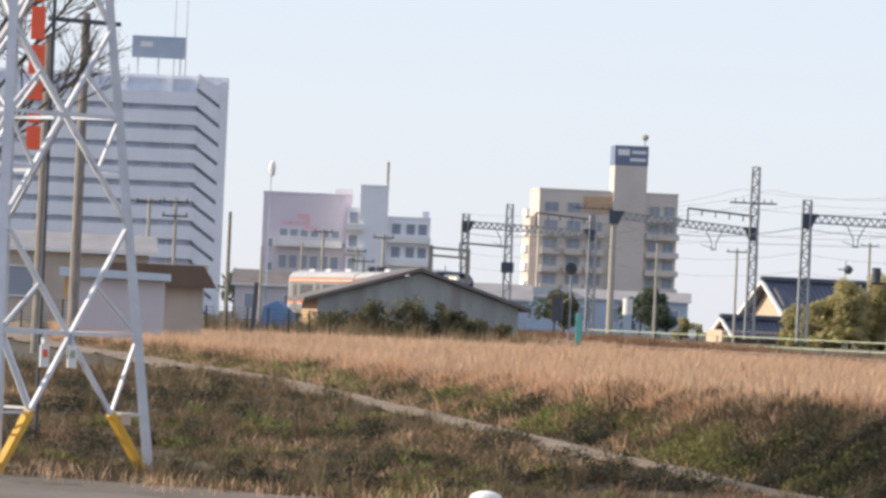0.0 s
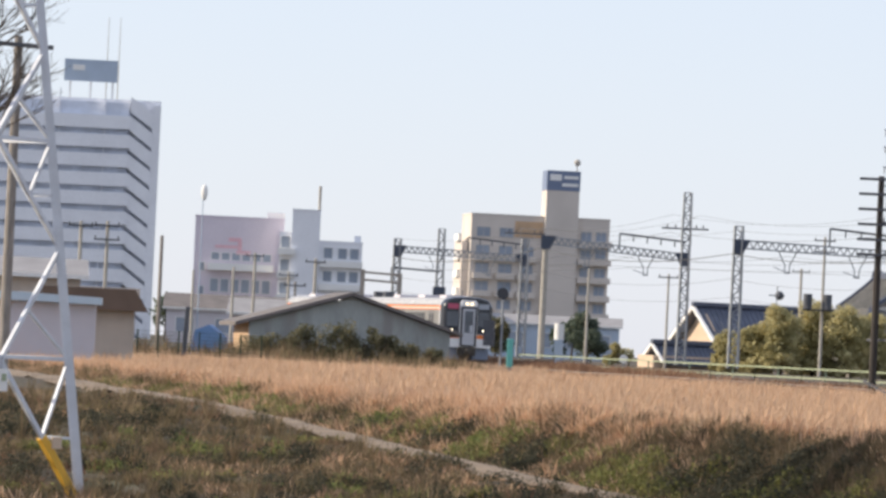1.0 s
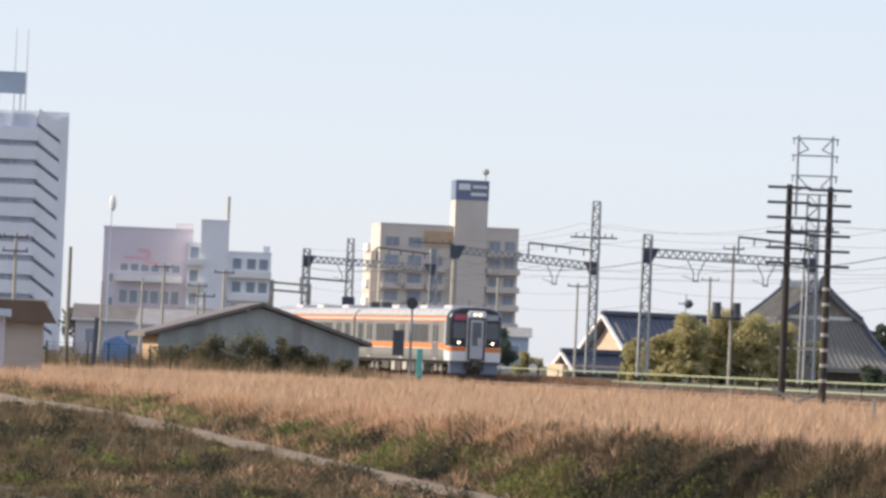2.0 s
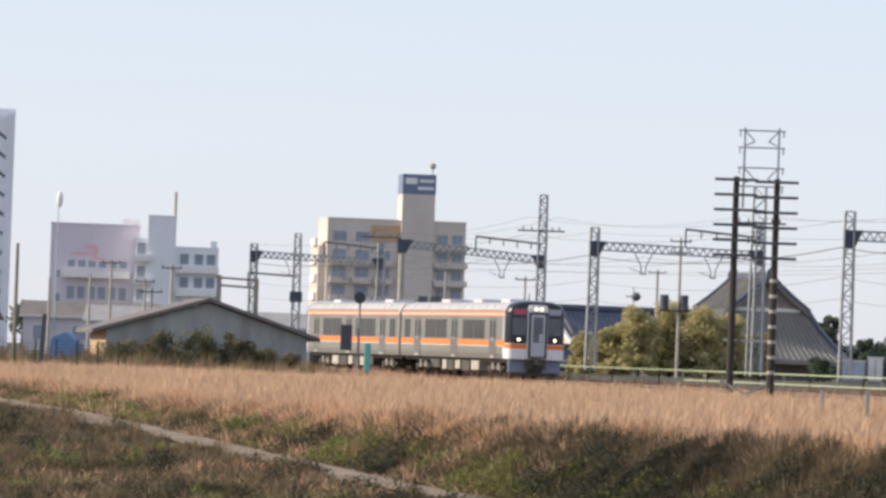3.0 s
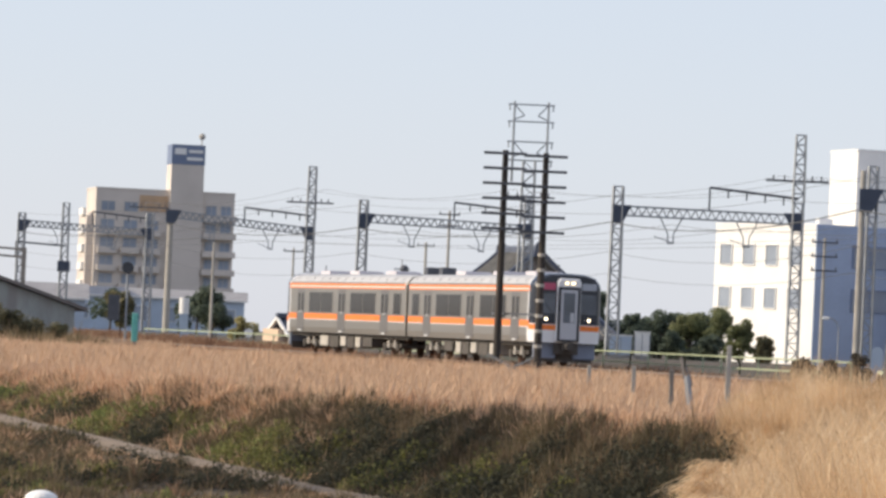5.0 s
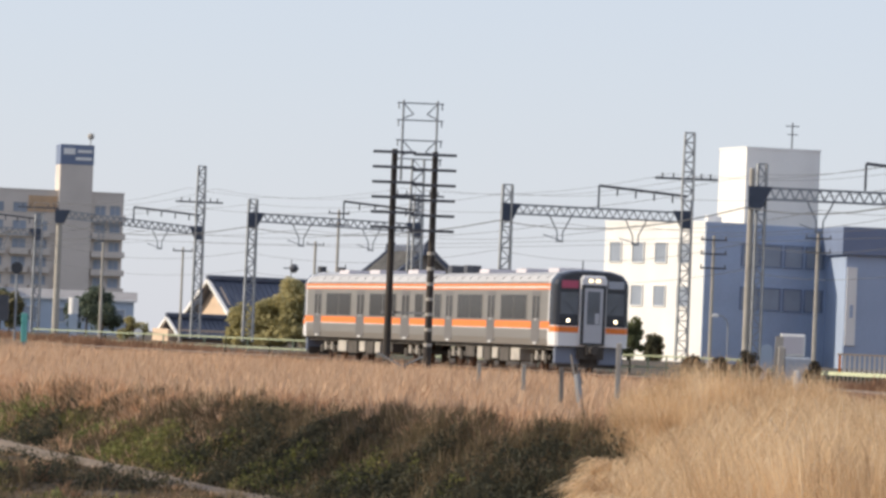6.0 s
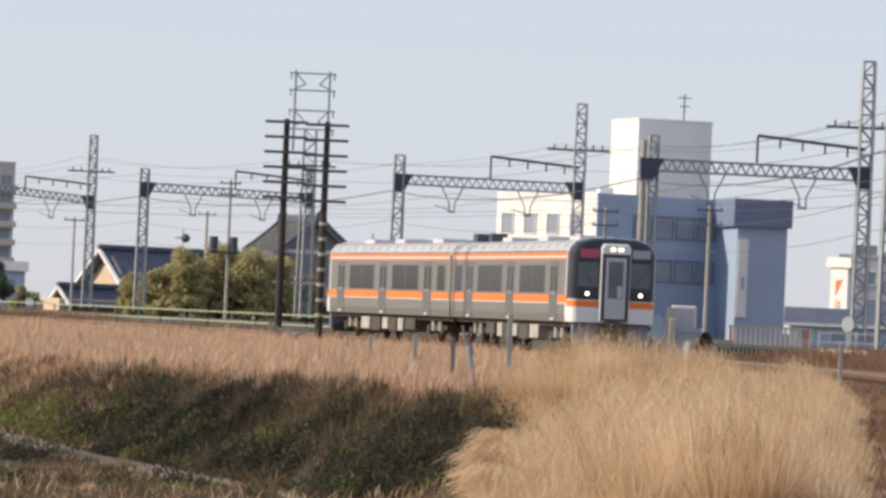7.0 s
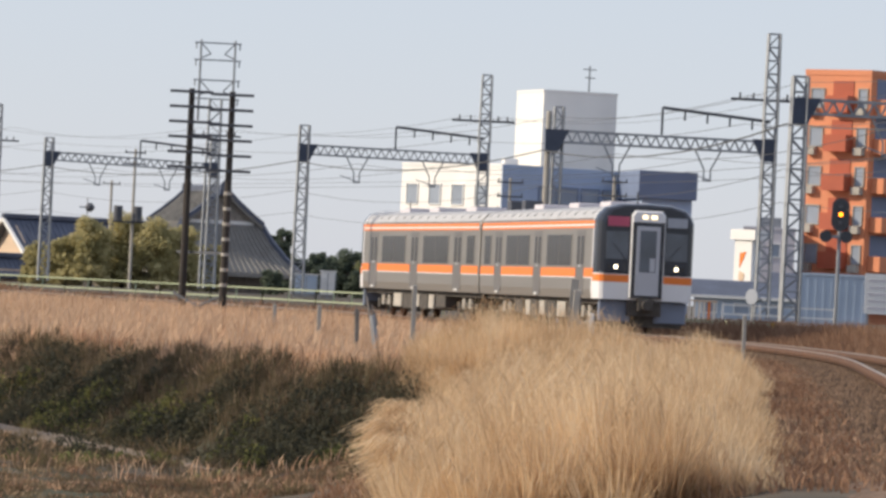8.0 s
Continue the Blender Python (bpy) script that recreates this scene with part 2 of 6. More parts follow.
def grid_mesh(name, verts, faces, material):
    me = bpy.data.meshes.new(name)
    me.vertices.add(len(verts))
    me.vertices.foreach_set("co", np.asarray(verts, np.float32).ravel())
    faces = np.asarray(faces, np.int32)
    k = faces.shape[1]
    me.loops.add(faces.size)
    me.loops.foreach_set("vertex_index", faces.ravel())
    me.polygons.add(len(faces))
    me.polygons.foreach_set("loop_start", np.arange(0, faces.size, k, dtype=np.int32))
    me.update(calc_edges=True)
    me.validate()
    me.materials.append(material)
    return me


# ---- the line of the track ----
S_STEP = 0.5
S_ALONG = np.arange(-160, 420, S_STEP)
_curv = np.interp(S_ALONG, (-64, -50, -8, 0, 60, 120, 180), (0, 0.0034, 0.0034, 0.00205, 0.002538, 0.00021, 0.0))
_i0 = int(np.argmin(abs(S_ALONG)))
TURN = np.cumsum(_curv) * S_STEP
TURN += 0.13435 - TURN[_i0]
TX = np.cumsum(-np.sin(TURN)) * S_STEP
TY = np.cumsum(np.cos(TURN)) * S_STEP
TX += 5.9524 - TX[_i0]
TY += 163.98 - TY[_i0]


def track(s, side=0.0):
    """A point of the track s metres back from where the train's nose ends up, with its heading; side: metres to the left as seen."""
    x, y, a = np.interp(s, S_ALONG, TX), np.interp(s, S_ALONG, TY), np.interp(s, S_ALONG, TURN)
    return x - np.cos(a) * side, y - np.sin(a) * side, a


def track_x(y):
    return np.interp(y, TY, TX)


# ---- ground ----
ROAD_Z, FIELD_Z = -2.05, -0.42
PX = (-70, -39, -20.8, -11.4, -6.9, -2.6, 3, 30)
PY = (330, 185, 128, 102, 93.3, 83, 79, 70)
PZ = (-0.42, -0.45, -0.8, -1.4, -1.8, -2.0, -2.05, -2.05)


def smooth(t):
    t = np.clip(t, 0, 1)
    return t * t * (3 - 2 * t)


def ground_z(x, y):
    x, y = np.asarray(x, float), np.asarray(y, float)
    road = 80 - 0.56 * x
    py, pz = np.interp(x, PX, PY), np.interp(x, PX, PZ)
    span = np.maximum(py - road - 1.2, 0.5)
    bank = np.minimum(1, (y - road) / np.minimum(span, 26))
    low = ROAD_Z + (pz - 0.0 - ROAD_Z) * smooth(bank)
    rise = smooth((y - py - 0.7) / 6.5)
    z = np.where(y < py, low, pz + (FIELD_Z - pz) * rise)
    z = np.where(y < road, ROAD_Z, z)
    d = np.abs(x - track_x(y))
    emb = np.maximum(-0.32 - 0.22 * np.maximum(0, d - 2.3), ROAD_Z)
    z = np.where((y < 260), np.maximum(z, np.where(y > -150, emb, ROAD_Z)), z)
    far = smooth((y - 250) / 90)
    return z * (1 - far) + 0.15 * far


def wavy(x, y, s, ph=0.0):
    """A smooth uneven patch pattern in 0..1: two octaves of value noise with patches about 2 s wide."""
    g = np.random.default_rng(int(ph * 10) + 77).uniform(0, 1, (64, 64))
    out = 0
    for k, w in ((1.0, 0.65), (2.3, 0.35)):
        u, v = x / (1.6 * s) * k + 31.7 * k, y / (1.6 * s) * k + 11.3
        i, j = np.floor(u).astype(int), np.floor(v).astype(int)
        a, b = smooth(u - i), smooth(v - j)
        p = g[i % 64, j % 64] * (1 - a) + g[(i + 1) % 64, j % 64] * a
        q = g[i % 64, (j + 1) % 64] * (1 - a) + g[(i + 1) % 64, (j + 1) % 64] * a
        out = out + w * (p * (1 - b) + q * b)
    return np.clip((out - 0.5) * 1.5 + 0.5, 0, 1)


def lump(x, y):
    """Unevenness of the open ground, dying out at the track."""
    d = np.abs(np.asarray(x) - track_x(y))
    return (0.22 * (wavy(x, y, 0.9, 21) - 0.5) + 0.16 * (wavy(x, y, 2.2, 22) - 0.5)) * smooth((d - 2.6) / 2.5) * (0.25 + 0.75 * smooth((np.abs(np.asarray(y) - np.interp(x, PX, PY)) - 0.6) / 2.5))


gx = np.concatenate([np.array((-3500, -1500, -700, -300, -160)), np.arange(-90, 40, 0.7), np.array((60, 120, 300, 700, 1500, 3500))])
gy = np.concatenate([np.array((-1500, -400, -120)), np.arange(-40, 60, 4), np.arange(60, 140, 0.7), np.arange(140, 360, 3), np.array((400, 500, 700, 1000, 1600, 2600, 4500))])
GX, GY = np.meshgrid(gx, gy)
GZ = ground_z(GX, GY) + np.where((GY > 60) & (GY < 330), lump(GX, GY), 0)
nx, ny = len(gx), len(gy)
idx = np.arange(nx * ny).reshape(ny, nx)
quads = np.stack([idx[:-1, :-1], idx[:-1, 1:], idx[1:, 1:], idx[1:, :-1]], -1).reshape(-1, 4)
ground = new("ground", grid_mesh("ground", np.stack([GX, GY, GZ], -1).reshape(-1, 3), quads, M["soil"]))
tagged(ground, "bare brown earth under dry winter grass and weeds", "ground", kind="structure")


def ribbon(name, line, half, material, lift, label, thick=0.0):
    """A strip along (x, y) points, laid on the ground."""
    vs, fs = [], []
    for i, (x, y) in enumerate(line):
        a, b = line[max(i - 1, 0)], line[min(i + 1, len(line) - 1)]
        dx, dy = b[0] - a[0], b[1] - a[1]
        l = math.hypot(dx, dy)
        nxx, nyy = -dy / l, dx / l
        for k in range(-3, 4):
            u = half * k / 3
            xx, yy = x + nxx * u, y + nyy * u
            vs.append((xx, yy, float(ground_z(xx, yy) + lump(xx, yy)) + lift * (1 - abs(k) / 3 * 0.6) * min(1.0, 0.2 + (len(line) - 1 - i) / 8)))
    for i in range(len(line) - 1):
        for k in range(6):
            q = i * 7 + k
            fs.append((q, q + 1, q + 8, q + 7))
    ob = new(name, grid_mesh(name, vs, fs, material))
    return tagged(ob, label, "path", kind="structure")


px_line = [(x, float(np.interp(x, PX, PY))) for x in np.arange(-60, -2.9, 0.7)]
ribbon("footpath", px_line, 0.8, M["path"], 0.17, "pale trodden dirt footpath down the bank")
road_line = [(x, 80 - 0.56 * x - 4.9) for x in np.arange(-60, -9.4, 1.0)]
ribbon("road", road_line, 4.6, M["road"], 0.07, "grey concrete farm road below the bank")

# ---- the railway ----
def rail_strip(name, side, s0, s1, w, z0, z1, material, label):
    ss = np.arange(s0, s1, 2.0)
    vs, fs = [], []
    for s in ss:
        for du, z in ((-w / 2, z0), (w / 2, z0), (w / 2, z1), (-w / 2, z1)):
            x, y, _ = track(s, side + du)
            vs.append((x, y, z))
    for i in range(len(ss) - 1):
        for k in range(4):
            a, b = i * 4 + k, i * 4 + (k + 1) % 4
            fs.append((a, b, b + 4, a + 4))
    return new(name, grid_mesh(name, vs, fs, material))


track_bed = tagged(new("railway_track"), "single railway track with rusty rails on brown ballast", "track", kind="structure")
track_bed.location = (0, 0, 0)
for sd in (0.5335, -0.5335):
    r = rail_strip("rail", sd, -150, 400, 0.08, -0.17, -0.02, M["rust"], "")
    r.parent = track_bed
    h = rail_strip("rail_head", sd, -150, 400, 0.04, -0.02, 0.0, M["railtop"], "")
    h.parent = r
# ballast shoulder
ss = np.arange(-150, 400, 1.0)
prof = ((-2.9, -0.8), (-1.8, -0.3), (-1.2, -0.24), (0, -0.25), (1.2, -0.24), (1.8, -0.3), (2.9, -0.8))
vs, fs = [], []
for s in ss:
    for u, z in prof:
        x, y, _ = track(s, u)
        vs.append((x, y, z + 0.03 * math.sin(s * 3.1 + u * 7)))
for i in range(len(ss) - 1):
    for k in range(6):
        q = i * 7 + k
        fs.append((q, q + 1, q + 8, q + 7))
bed = new("ballast_bed", grid_mesh("ballast_bed", vs, fs, M["ballast"]))
bed.parent = track_bed
sl = B(-1.05, 1.05, -0.11, 0.11, -0.4, -0.222)
sl_me = bpy.data.meshes.new("sleeper")
sl.to_mesh(sl_me)
sl.free()
sl_me.materials.append(M["sleeper"])
for i in range(200):
    s = -95 + i * 0.65
    x, y, a = track(s)
    o = new("sleeper", sl_me)
    o.parent = track_bed
    o.matrix_basis = pose(x, y, 0, 0, 0, math.degrees(a))
rng = np.random.default_rng(5)


def shards(n, place, size, material, name, label):
    """Many small stones as one mesh: squashed tetrahedra."""
    base = np.array([(1, 0, -0.6), (-0.5, 0.87, -0.6), (-0.5, -0.87, -0.6), (0, 0, 0.8)])
    p = place(n)
    n = len(p)
    q = base[None] * (size * rng.uniform(0.5, 1.4, (n, 1, 1))) * rng.uniform(0.6, 1.3, (n, 1, 3))
    a = rng.uniform(0, 6.28, n)
    c, s = np.cos(a), np.sin(a)
    x = q[:, :, 0] * c[:, None] - q[:, :, 1] * s[:, None]
    y = q[:, :, 0] * s[:, None] + q[:, :, 1] * c[:, None]
    v = np.stack([x, y, q[:, :, 2]], -1) + p[:, None, :]
    f = np.array([(0, 1, 3), (1, 2, 3), (2, 0, 3)])[None] + (np.arange(n) * 4)[:, None, None]
    return new(name, grid_mesh(name, v.reshape(-1, 3), f.reshape(-1, 3), material))


def ballast_places(n):
    s, u = rng.uniform(-125, 10, n), rng.uniform(-2.9, 2.9, n)
    x, y, _ = track(s, u)
    z = np.interp(u, [p[0] for p in prof], [p[1] for p in prof])
    z = np.maximum(z, ground_z(x, y))
    return np.stack([x, y, z + 0.03], -1)


st = shards(52000, ballast_places, 0.048, M["ballast"], "ballast_stones", "")
st.parent = track_bed
st["kind"] = "stuff"


# ---- the railcars ----
def ring(half, top, shoulder, low):
    """Cross-section of a car body."""
    return [(-half + 0.03, low), (half - 0.03, low), (half, low + 0.25), (half, shoulder), (half - 0.07, shoulder + 0.17), (half - 0.25, top - 0.16),
            (half - 0.7, top - 0.03), (0, top), (-half + 0.7, top - 0.03), (-half + 0.25, top - 0.16), (-half + 0.07, shoulder + 0.17), (-half, shoulder), (-half, low + 0.25)]


def loft(sections):
    """Skin through (y, outline) sections, capped at both ends."""
    bm = bmesh.new()
    rows = [[bm.verts.new((x, y, z)) for x, z in o] for y, o in sections]
    k = len(rows[0])
    for a, b in zip(rows, rows[1:]):
        for i in range(k):
            bm.faces.new((a[i], a[(i + 1) % k], b[(i + 1) % k], b[i]))
    bm.faces.new(rows[0])
    bm.faces.new(rows[-1])
    bmesh.ops.recalc_face_normals(bm, faces=bm.faces[:])
    return bm


def scaled(o, k, dz=0.0, kz=1.0, low=0.95):
    return [(x * k, low + (z - low) * kz + dz) for x, z in o]


def railcar(label):
    t = thing("railcar", Matrix.Identity(4), label, "train", "coupled railcars")
    o = ring(1.45, 3.72, 3.2, 0.95)
    part("body", loft([(-10.35, scaled(o, 0.985)), (-10.3, o), (9.9, o)]), M["stainless"], t)
    part("roof", loft([(-10.3, [(x * 1.004, max(z, 3.3) + 0.004) for x, z in o]), (9.9, [(x * 1.004, max(z, 3.3) + 0.004) for x, z in o])]), M["trainroof"], t, "pale grey ribbed roof")
    for k in range(14):
        part("roof_rib", loft([(-9.5 + k * 1.4, [(x * 1.005, max(z, 3.42) + 0.011) for x, z in o]), (-9.46 + k * 1.4, [(x * 1.005, max(z, 3.42) + 0.011) for x, z in o])]), M["trainroof"], t)
    cab = ring(1.45, 3.8, 3.26, 0.95)
    low_side = [(-1.44, 0.96), (1.44, 0.96), (1.456, 1.2), (1.456, 1.715), (-1.456, 1.715), (-1.456, 1.2)]
    part("cab_shell", loft([(9.62, [(x * 1.006, z if z < 3 else min(z, 3.74)) for x, z in cab]), (9.8, scaled(cab, 1.006))]), M["trainwhite"], t, "white cab corner panel")
    # front mask, wrapping round the corners
    up = [(x, max(z, 1.72)) for x, z in cab]
    part("cab_mask", loft([(9.78, scaled(up, 1.008)), (10.05, scaled(up, 1.0)), (10.25, scaled(up, 0.975, 0, 0.995)), (10.39, scaled(up, 0.93, 0, 0.985)), (10.46, scaled(up, 0.86, 0.01, 0.965))]), M["trainblack"], t, "glossy blue-black cab front")
    part("cab_apron", loft([(9.8, low_side), (10.1, scaled(low_side, 0.995)), (10.28, scaled(low_side, 0.97)), (10.4, scaled(low_side, 0.93)), (10.46, scaled(low_side, 0.86))]), M["trainwhite"], t, "white lower cab panel")
    band = [(-1.45, 1.47), (1.45, 1.47), (1.45, 1.68), (-1.45, 1.68)]
    part("front_stripe", loft([(9.82, scaled(band, 1.01)), (10.1, scaled(band, 1.003)), (10.28, scaled(band, 0.978)), (10.405, scaled(band, 0.937)), (10.468, scaled(band, 0.866))]), M["trainorange"], t, "orange front stripe")
    for sx in (-1, 1):
        part("windscreen", loft([(10.36, [(sx * 0.53, 2.12), (sx * 1.29, 2.12), (sx * 1.3, 2.96), (sx * 0.53, 2.98)]), (10.4, [(sx * 0.53, 2.12), (sx * 1.27, 2.12), (sx * 1.27, 2.96), (sx * 0.53, 2.98)]), (10.472, [(sx * 0.55, 2.14), (sx * 1.2, 2.14), (sx * 1.2, 2.94), (sx * 0.55, 2.96)])]), M["cabglass"], t, "dark windscreen")
        hl = part("headlamp_housing", B(sx * 0.62, sx * 1.22, 10.38, 10.475, 1.75, 2.08, bevel=0.03), M["trainblack"], t, "black lamp recess")
        lamp = bmesh.new()
        bar(lamp, (sx * 0.9, 10.44, 1.91), (sx * 0.9, 10.5, 1.91), 0.115, sides=16)
        part("headlamp", lamp, M["headlamp"], hl, "lit round headlamp")
        lamp = B(sx * 1.02, sx * 1.14, 10.44, 10.48, 1.85, 1.97, bevel=0.02)
        part("tail_lamp", lamp, M["glass"], hl, "unlit tail lamp")
        wp = bmesh.new()
        bar(wp, (sx * 0.62, 10.49, 2.15), (sx * 1.0, 10.49, 2.6), 0.016)
        part("wiper", wp, M["dark_steel"], t)
        part("skirt", B(sx * 0.35, sx * 1.3, 10.0, 10.2, 0.3, 0.94, bevel=0.05), M["skirt"], t, "blue-grey skirt plate")
    part("route_plate", B(0.55, 1.18, 10.41, 10.48, 3.1, 3.38), M["redplate"], t, "dim red lit route panel")
    part("service_plate", B(-1.18, -0.58, 10.41, 10.48, 3.12, 3.4), M["plate"], t, "pale service panel")
    g = part("gangway", loft([(10.3, [(-0.5, 1.02), (0.5, 1.02), (0.5, 3.46), (0.4, 3.6), (-0.4, 3.6), (-0.5, 3.46)]), (10.6, [(-0.5, 1.02), (0.5, 1.02), (0.5, 3.44), (0.4, 3.57), (-0.4, 3.57), (-0.5, 3.44)]), (10.64, [(-0.46, 1.04), (0.46, 1.04), (0.46, 3.4), (0.37, 3.53), (-0.37, 3.53), (-0.46, 3.4)])]), M["trainwhite"], t, "white gangway hood")
    part("gangway_gap", B(-0.47, 0.47, 10.6, 10.652, 1.03, 3.24, bevel=0.01), M["trainblack"], g, "black rubber gangway surround")
    part("gangway_door", B(-0.35, 0.35, 10.6, 10.67, 1.1, 3.12, bevel=0.01), M["doorgrey"], g, "pale grey gangway door")
    part("door_window", B(-0.245, 0.245, 10.62, 10.678, 1.78, 3.0, bevel=0.01), M["cabglass"], g)
    # whitish reflection painted as a thin pale sheet on the pane
    part("door_blind", B(-0.22, -0.06, 10.66, 10.682, 1.8, 2.2, bevel=0.01), M["doorgrey"], g, "pale patch painting a reflection on the door window")
    for x0, x1 in ((-0.24, -0.06), (0.04, 0.2)):
        part("marker_lamp", B(x0, x1, 10.6, 10.66, 3.33, 3.45, bevel=0.02), M["destlamp"], g, "lit amber marker lamp")
    cp = bmesh.new()
    box(cp, -0.22, 0.22, 10.2, 10.75, 0.66, 1.0)
    bar(cp, (0, 10.6, 0.83), (0, 10.95, 0.83), 0.3, sides=8)
    box(cp, -0.5, 0.5, 10.3, 10.45, 0.5, 0.95)
    part("coupler", cp, M["under"], t, "dark coupler and hoses")
    part("snowplough", B(-1.2, 1.2, 9.95, 10.1, 0.18, 0.5), M["under"], t)
    # sides
    for sx in (-1, 1):
        f = sx * 1.45
        def slab(name, s0, s1, z0, z1, proud, m, parent=t, label="", bevel=0.0):
            a, b = sorted((f - sx * 0.02, f + sx * proud))
            return part(name, B(a, b, 10.4 - s1, 10.4 - s0, z0, z1, bevel=bevel), m, parent, label)
        slab("upper_stripe", 0.55, 20.6, 3.14, 3.24, 0.012, M["trainorange"], label="orange cantrail stripe")
        slab("upper_stripe", 0.55, 20.6, 3.02, 3.08, 0.012, M["trainorange"], label="orange cantrail stripe")
        slab("upper_line", 0.55, 20.6, 3.082, 3.138, 0.01, M["trainwhite"])
        doors = (2.7, 10.0, 17.3)
        edges = [0.55] + [v for d in doors for v in (d - 0.7, d + 0.7)] + [20.65]
        for a, b in zip(edges[::2], edges[1::2]):
            slab("waist_stripe", a, b, 1.58, 1.84, 0.012, M["trainorange"], label="orange waist stripe")
            slab("waist_line", a, b, 1.545, 1.576, 0.012, M["trainwhite"])
        for d in doors:
            dr = slab("door", d - 0.64, d + 0.64, 1.06, 2.96, 0.008, M["door"], label="brushed steel double door")
            for q in (-0.32, 0.32):
                slab("door_window", d + q - 0.2, d + q + 0.2, 1.95, 2.78, 0.014, M["glass"], dr)
                slab("door_handle", d + q * 0.35 - 0.03, d + q * 0.35 + 0.03, 1.86, 1.94, 0.03, M["trainwhite"], dr)
            slab("door_step", d - 0.25, d + 0.25, 1.0, 1.06, 0.03, M["trainwhite"], dr, "bright step plate")
        for a, b in ((4.2, 8.4), (11.5, 15.8), (18.75, 20.0)):
            w = slab("window_frame", a - 0.06, b + 0.06, 1.86, 2.87, 0.012, M["stainless"], label="steel window frame")
            mid = [a, (a + b) / 2, b] if b - a > 2 else [a, b]
            for c, e in zip(mid, mid[1:]):
                slab("pane", c + 0.03, e - 0.03, 1.9, 2.83, 0.016, M["glass"], w)
    # roof gear
    for y0, y1 in ((5.4, 8.2), (0.2, 3.0), (-6.0, -3.2)):
        ac = part("air_conditioner", B(-0.6, 0.6, y0 + 0.5, y1 - 0.7, 3.66, 3.86, bevel=0.05), M["hutwall"], t, "pale roof cooling unit")
        part("cooler_grille", B(-0.5, 0.5, y0 + 0.9, y1 - 1.1, 3.855, 3.875), M["under"], ac)
    part("exhaust", B(-0.3, 0.3, -9.6, -9.0, 3.68, 4.05, bevel=0.03), M["dark_steel"], t, "black exhaust stack")
    an = bmesh.new()
    bar(an, (0.1, 9.2, 3.68), (0.1, 9.2, 4.15), 0.05, sides=6)
    part("aerial", an, M["dark_steel"], t)
    # underframe
    part("underframe", B(-1.2, 1.2, -10.2, 10.0, 0.8, 0.97), M["under"], t)
    for k, (y0, y1, z0, m) in enumerate(((3.2, 4.6, 0.35, "underbox"), (1.4, 2.9, 0.3, "under"), (0.1, 1.0, 0.38, "underbox"), (-1.3, -0.2, 0.3, "under"), (-2.4, -1.6, 0.34, "underbox"), (-4.4, -2.9, 0.4, "under"))):
        for sx in (-1, 1):
            part("equipment_box", B(sx * 0.35, sx * 1.28, y0, y1, z0, 0.82, bevel=0.03), M[m], t, "grimy underfloor box")
    for yb in (-7.0, 7.0):
        bg = part("bogie", B(-1.05, 1.05, yb - 1.5, yb + 1.5, 0.42, 0.6, bevel=0.04), M["under"], t, "grimy bogie frame")
        for yw in (-1.05, 1.05):
            for sx in (-1, 1):
                w = bmesh.new()
                bar(w, (sx * 0.53, yb + yw, 0.43), (sx * 0.66, yb + yw, 0.43), 0.86, sides=20)
                part("wheel", w, M["rust"], bg, "rusty steel wheel")
                part("axle_box", B(sx * 0.9, sx * 1.12, yb + yw - 0.16, yb + yw + 0.16, 0.28, 0.62, bevel=0.03), M["under"], bg)
                sp = bmesh.new()
                bar(sp, (sx * 1.0, yb + yw * 0.5, 0.4), (sx * 1.0, yb + yw * 0.5, 0.75), 0.22, sides=10)
                part("spring", sp, M["underbox"], bg)
    part("end_gangway", B(-0.55, 0.55, -10.62, -10.3, 1.0, 3.2, bevel=0.05), M["under"], t, "dark inter-car bellows")
    return t


car_front = railcar("stainless diesel railcar with orange stripes and lit headlamps")
car_rear = copy_thing(car_front, Matrix.Identity(4))
tagged(car_rear, "rear stainless diesel railcar with orange stripes, coupled behind")


# ---- overhead line portals ----
def lattice(bm, p, q, w0, w1, n, t=0.09, brace=0.05):
    """A four-legged lattice column from p up to q."""
    p, q = Vector(p), Vector(q)
    for sx, sy in ((-1, -1), (1, -1), (1, 1), (-1, 1)):
        bar(bm, p + Vector((sx * w0 / 2, sy * w0 / 2, 0)), q + Vector((sx * w1 / 2, sy * w1 / 2, 0)), t)
    for i in range(n):
        a, b = i / n, (i + 1) / n
        wa, wb = w0 + (w1 - w0) * a, w0 + (w1 - w0) * b
        A, C = p.lerp(q, a), p.lerp(q, b)
        k = 1 if i % 2 else -1
        for sy in (-1, 1):
            bar(bm, A + Vector((k * wa / 2, sy * wa / 2, 0)), C + Vector((-k * wb / 2, sy * wb / 2, 0)), brace)
            bar(bm, A + Vector((sy * wa / 2, k * wa / 2, 0)), C + Vector((sy * wb / 2, -k * wb / 2, 0)), brace)
            bar(bm, C + Vector((-wb / 2, sy * wb / 2, 0)), C + Vector((wb / 2, sy * wb / 2, 0)), brace)
            bar(bm, C + Vector((sy * wb / 2, -wb / 2, 0)), C + Vector((sy * wb / 2, wb / 2, 0)), brace)
    return bm


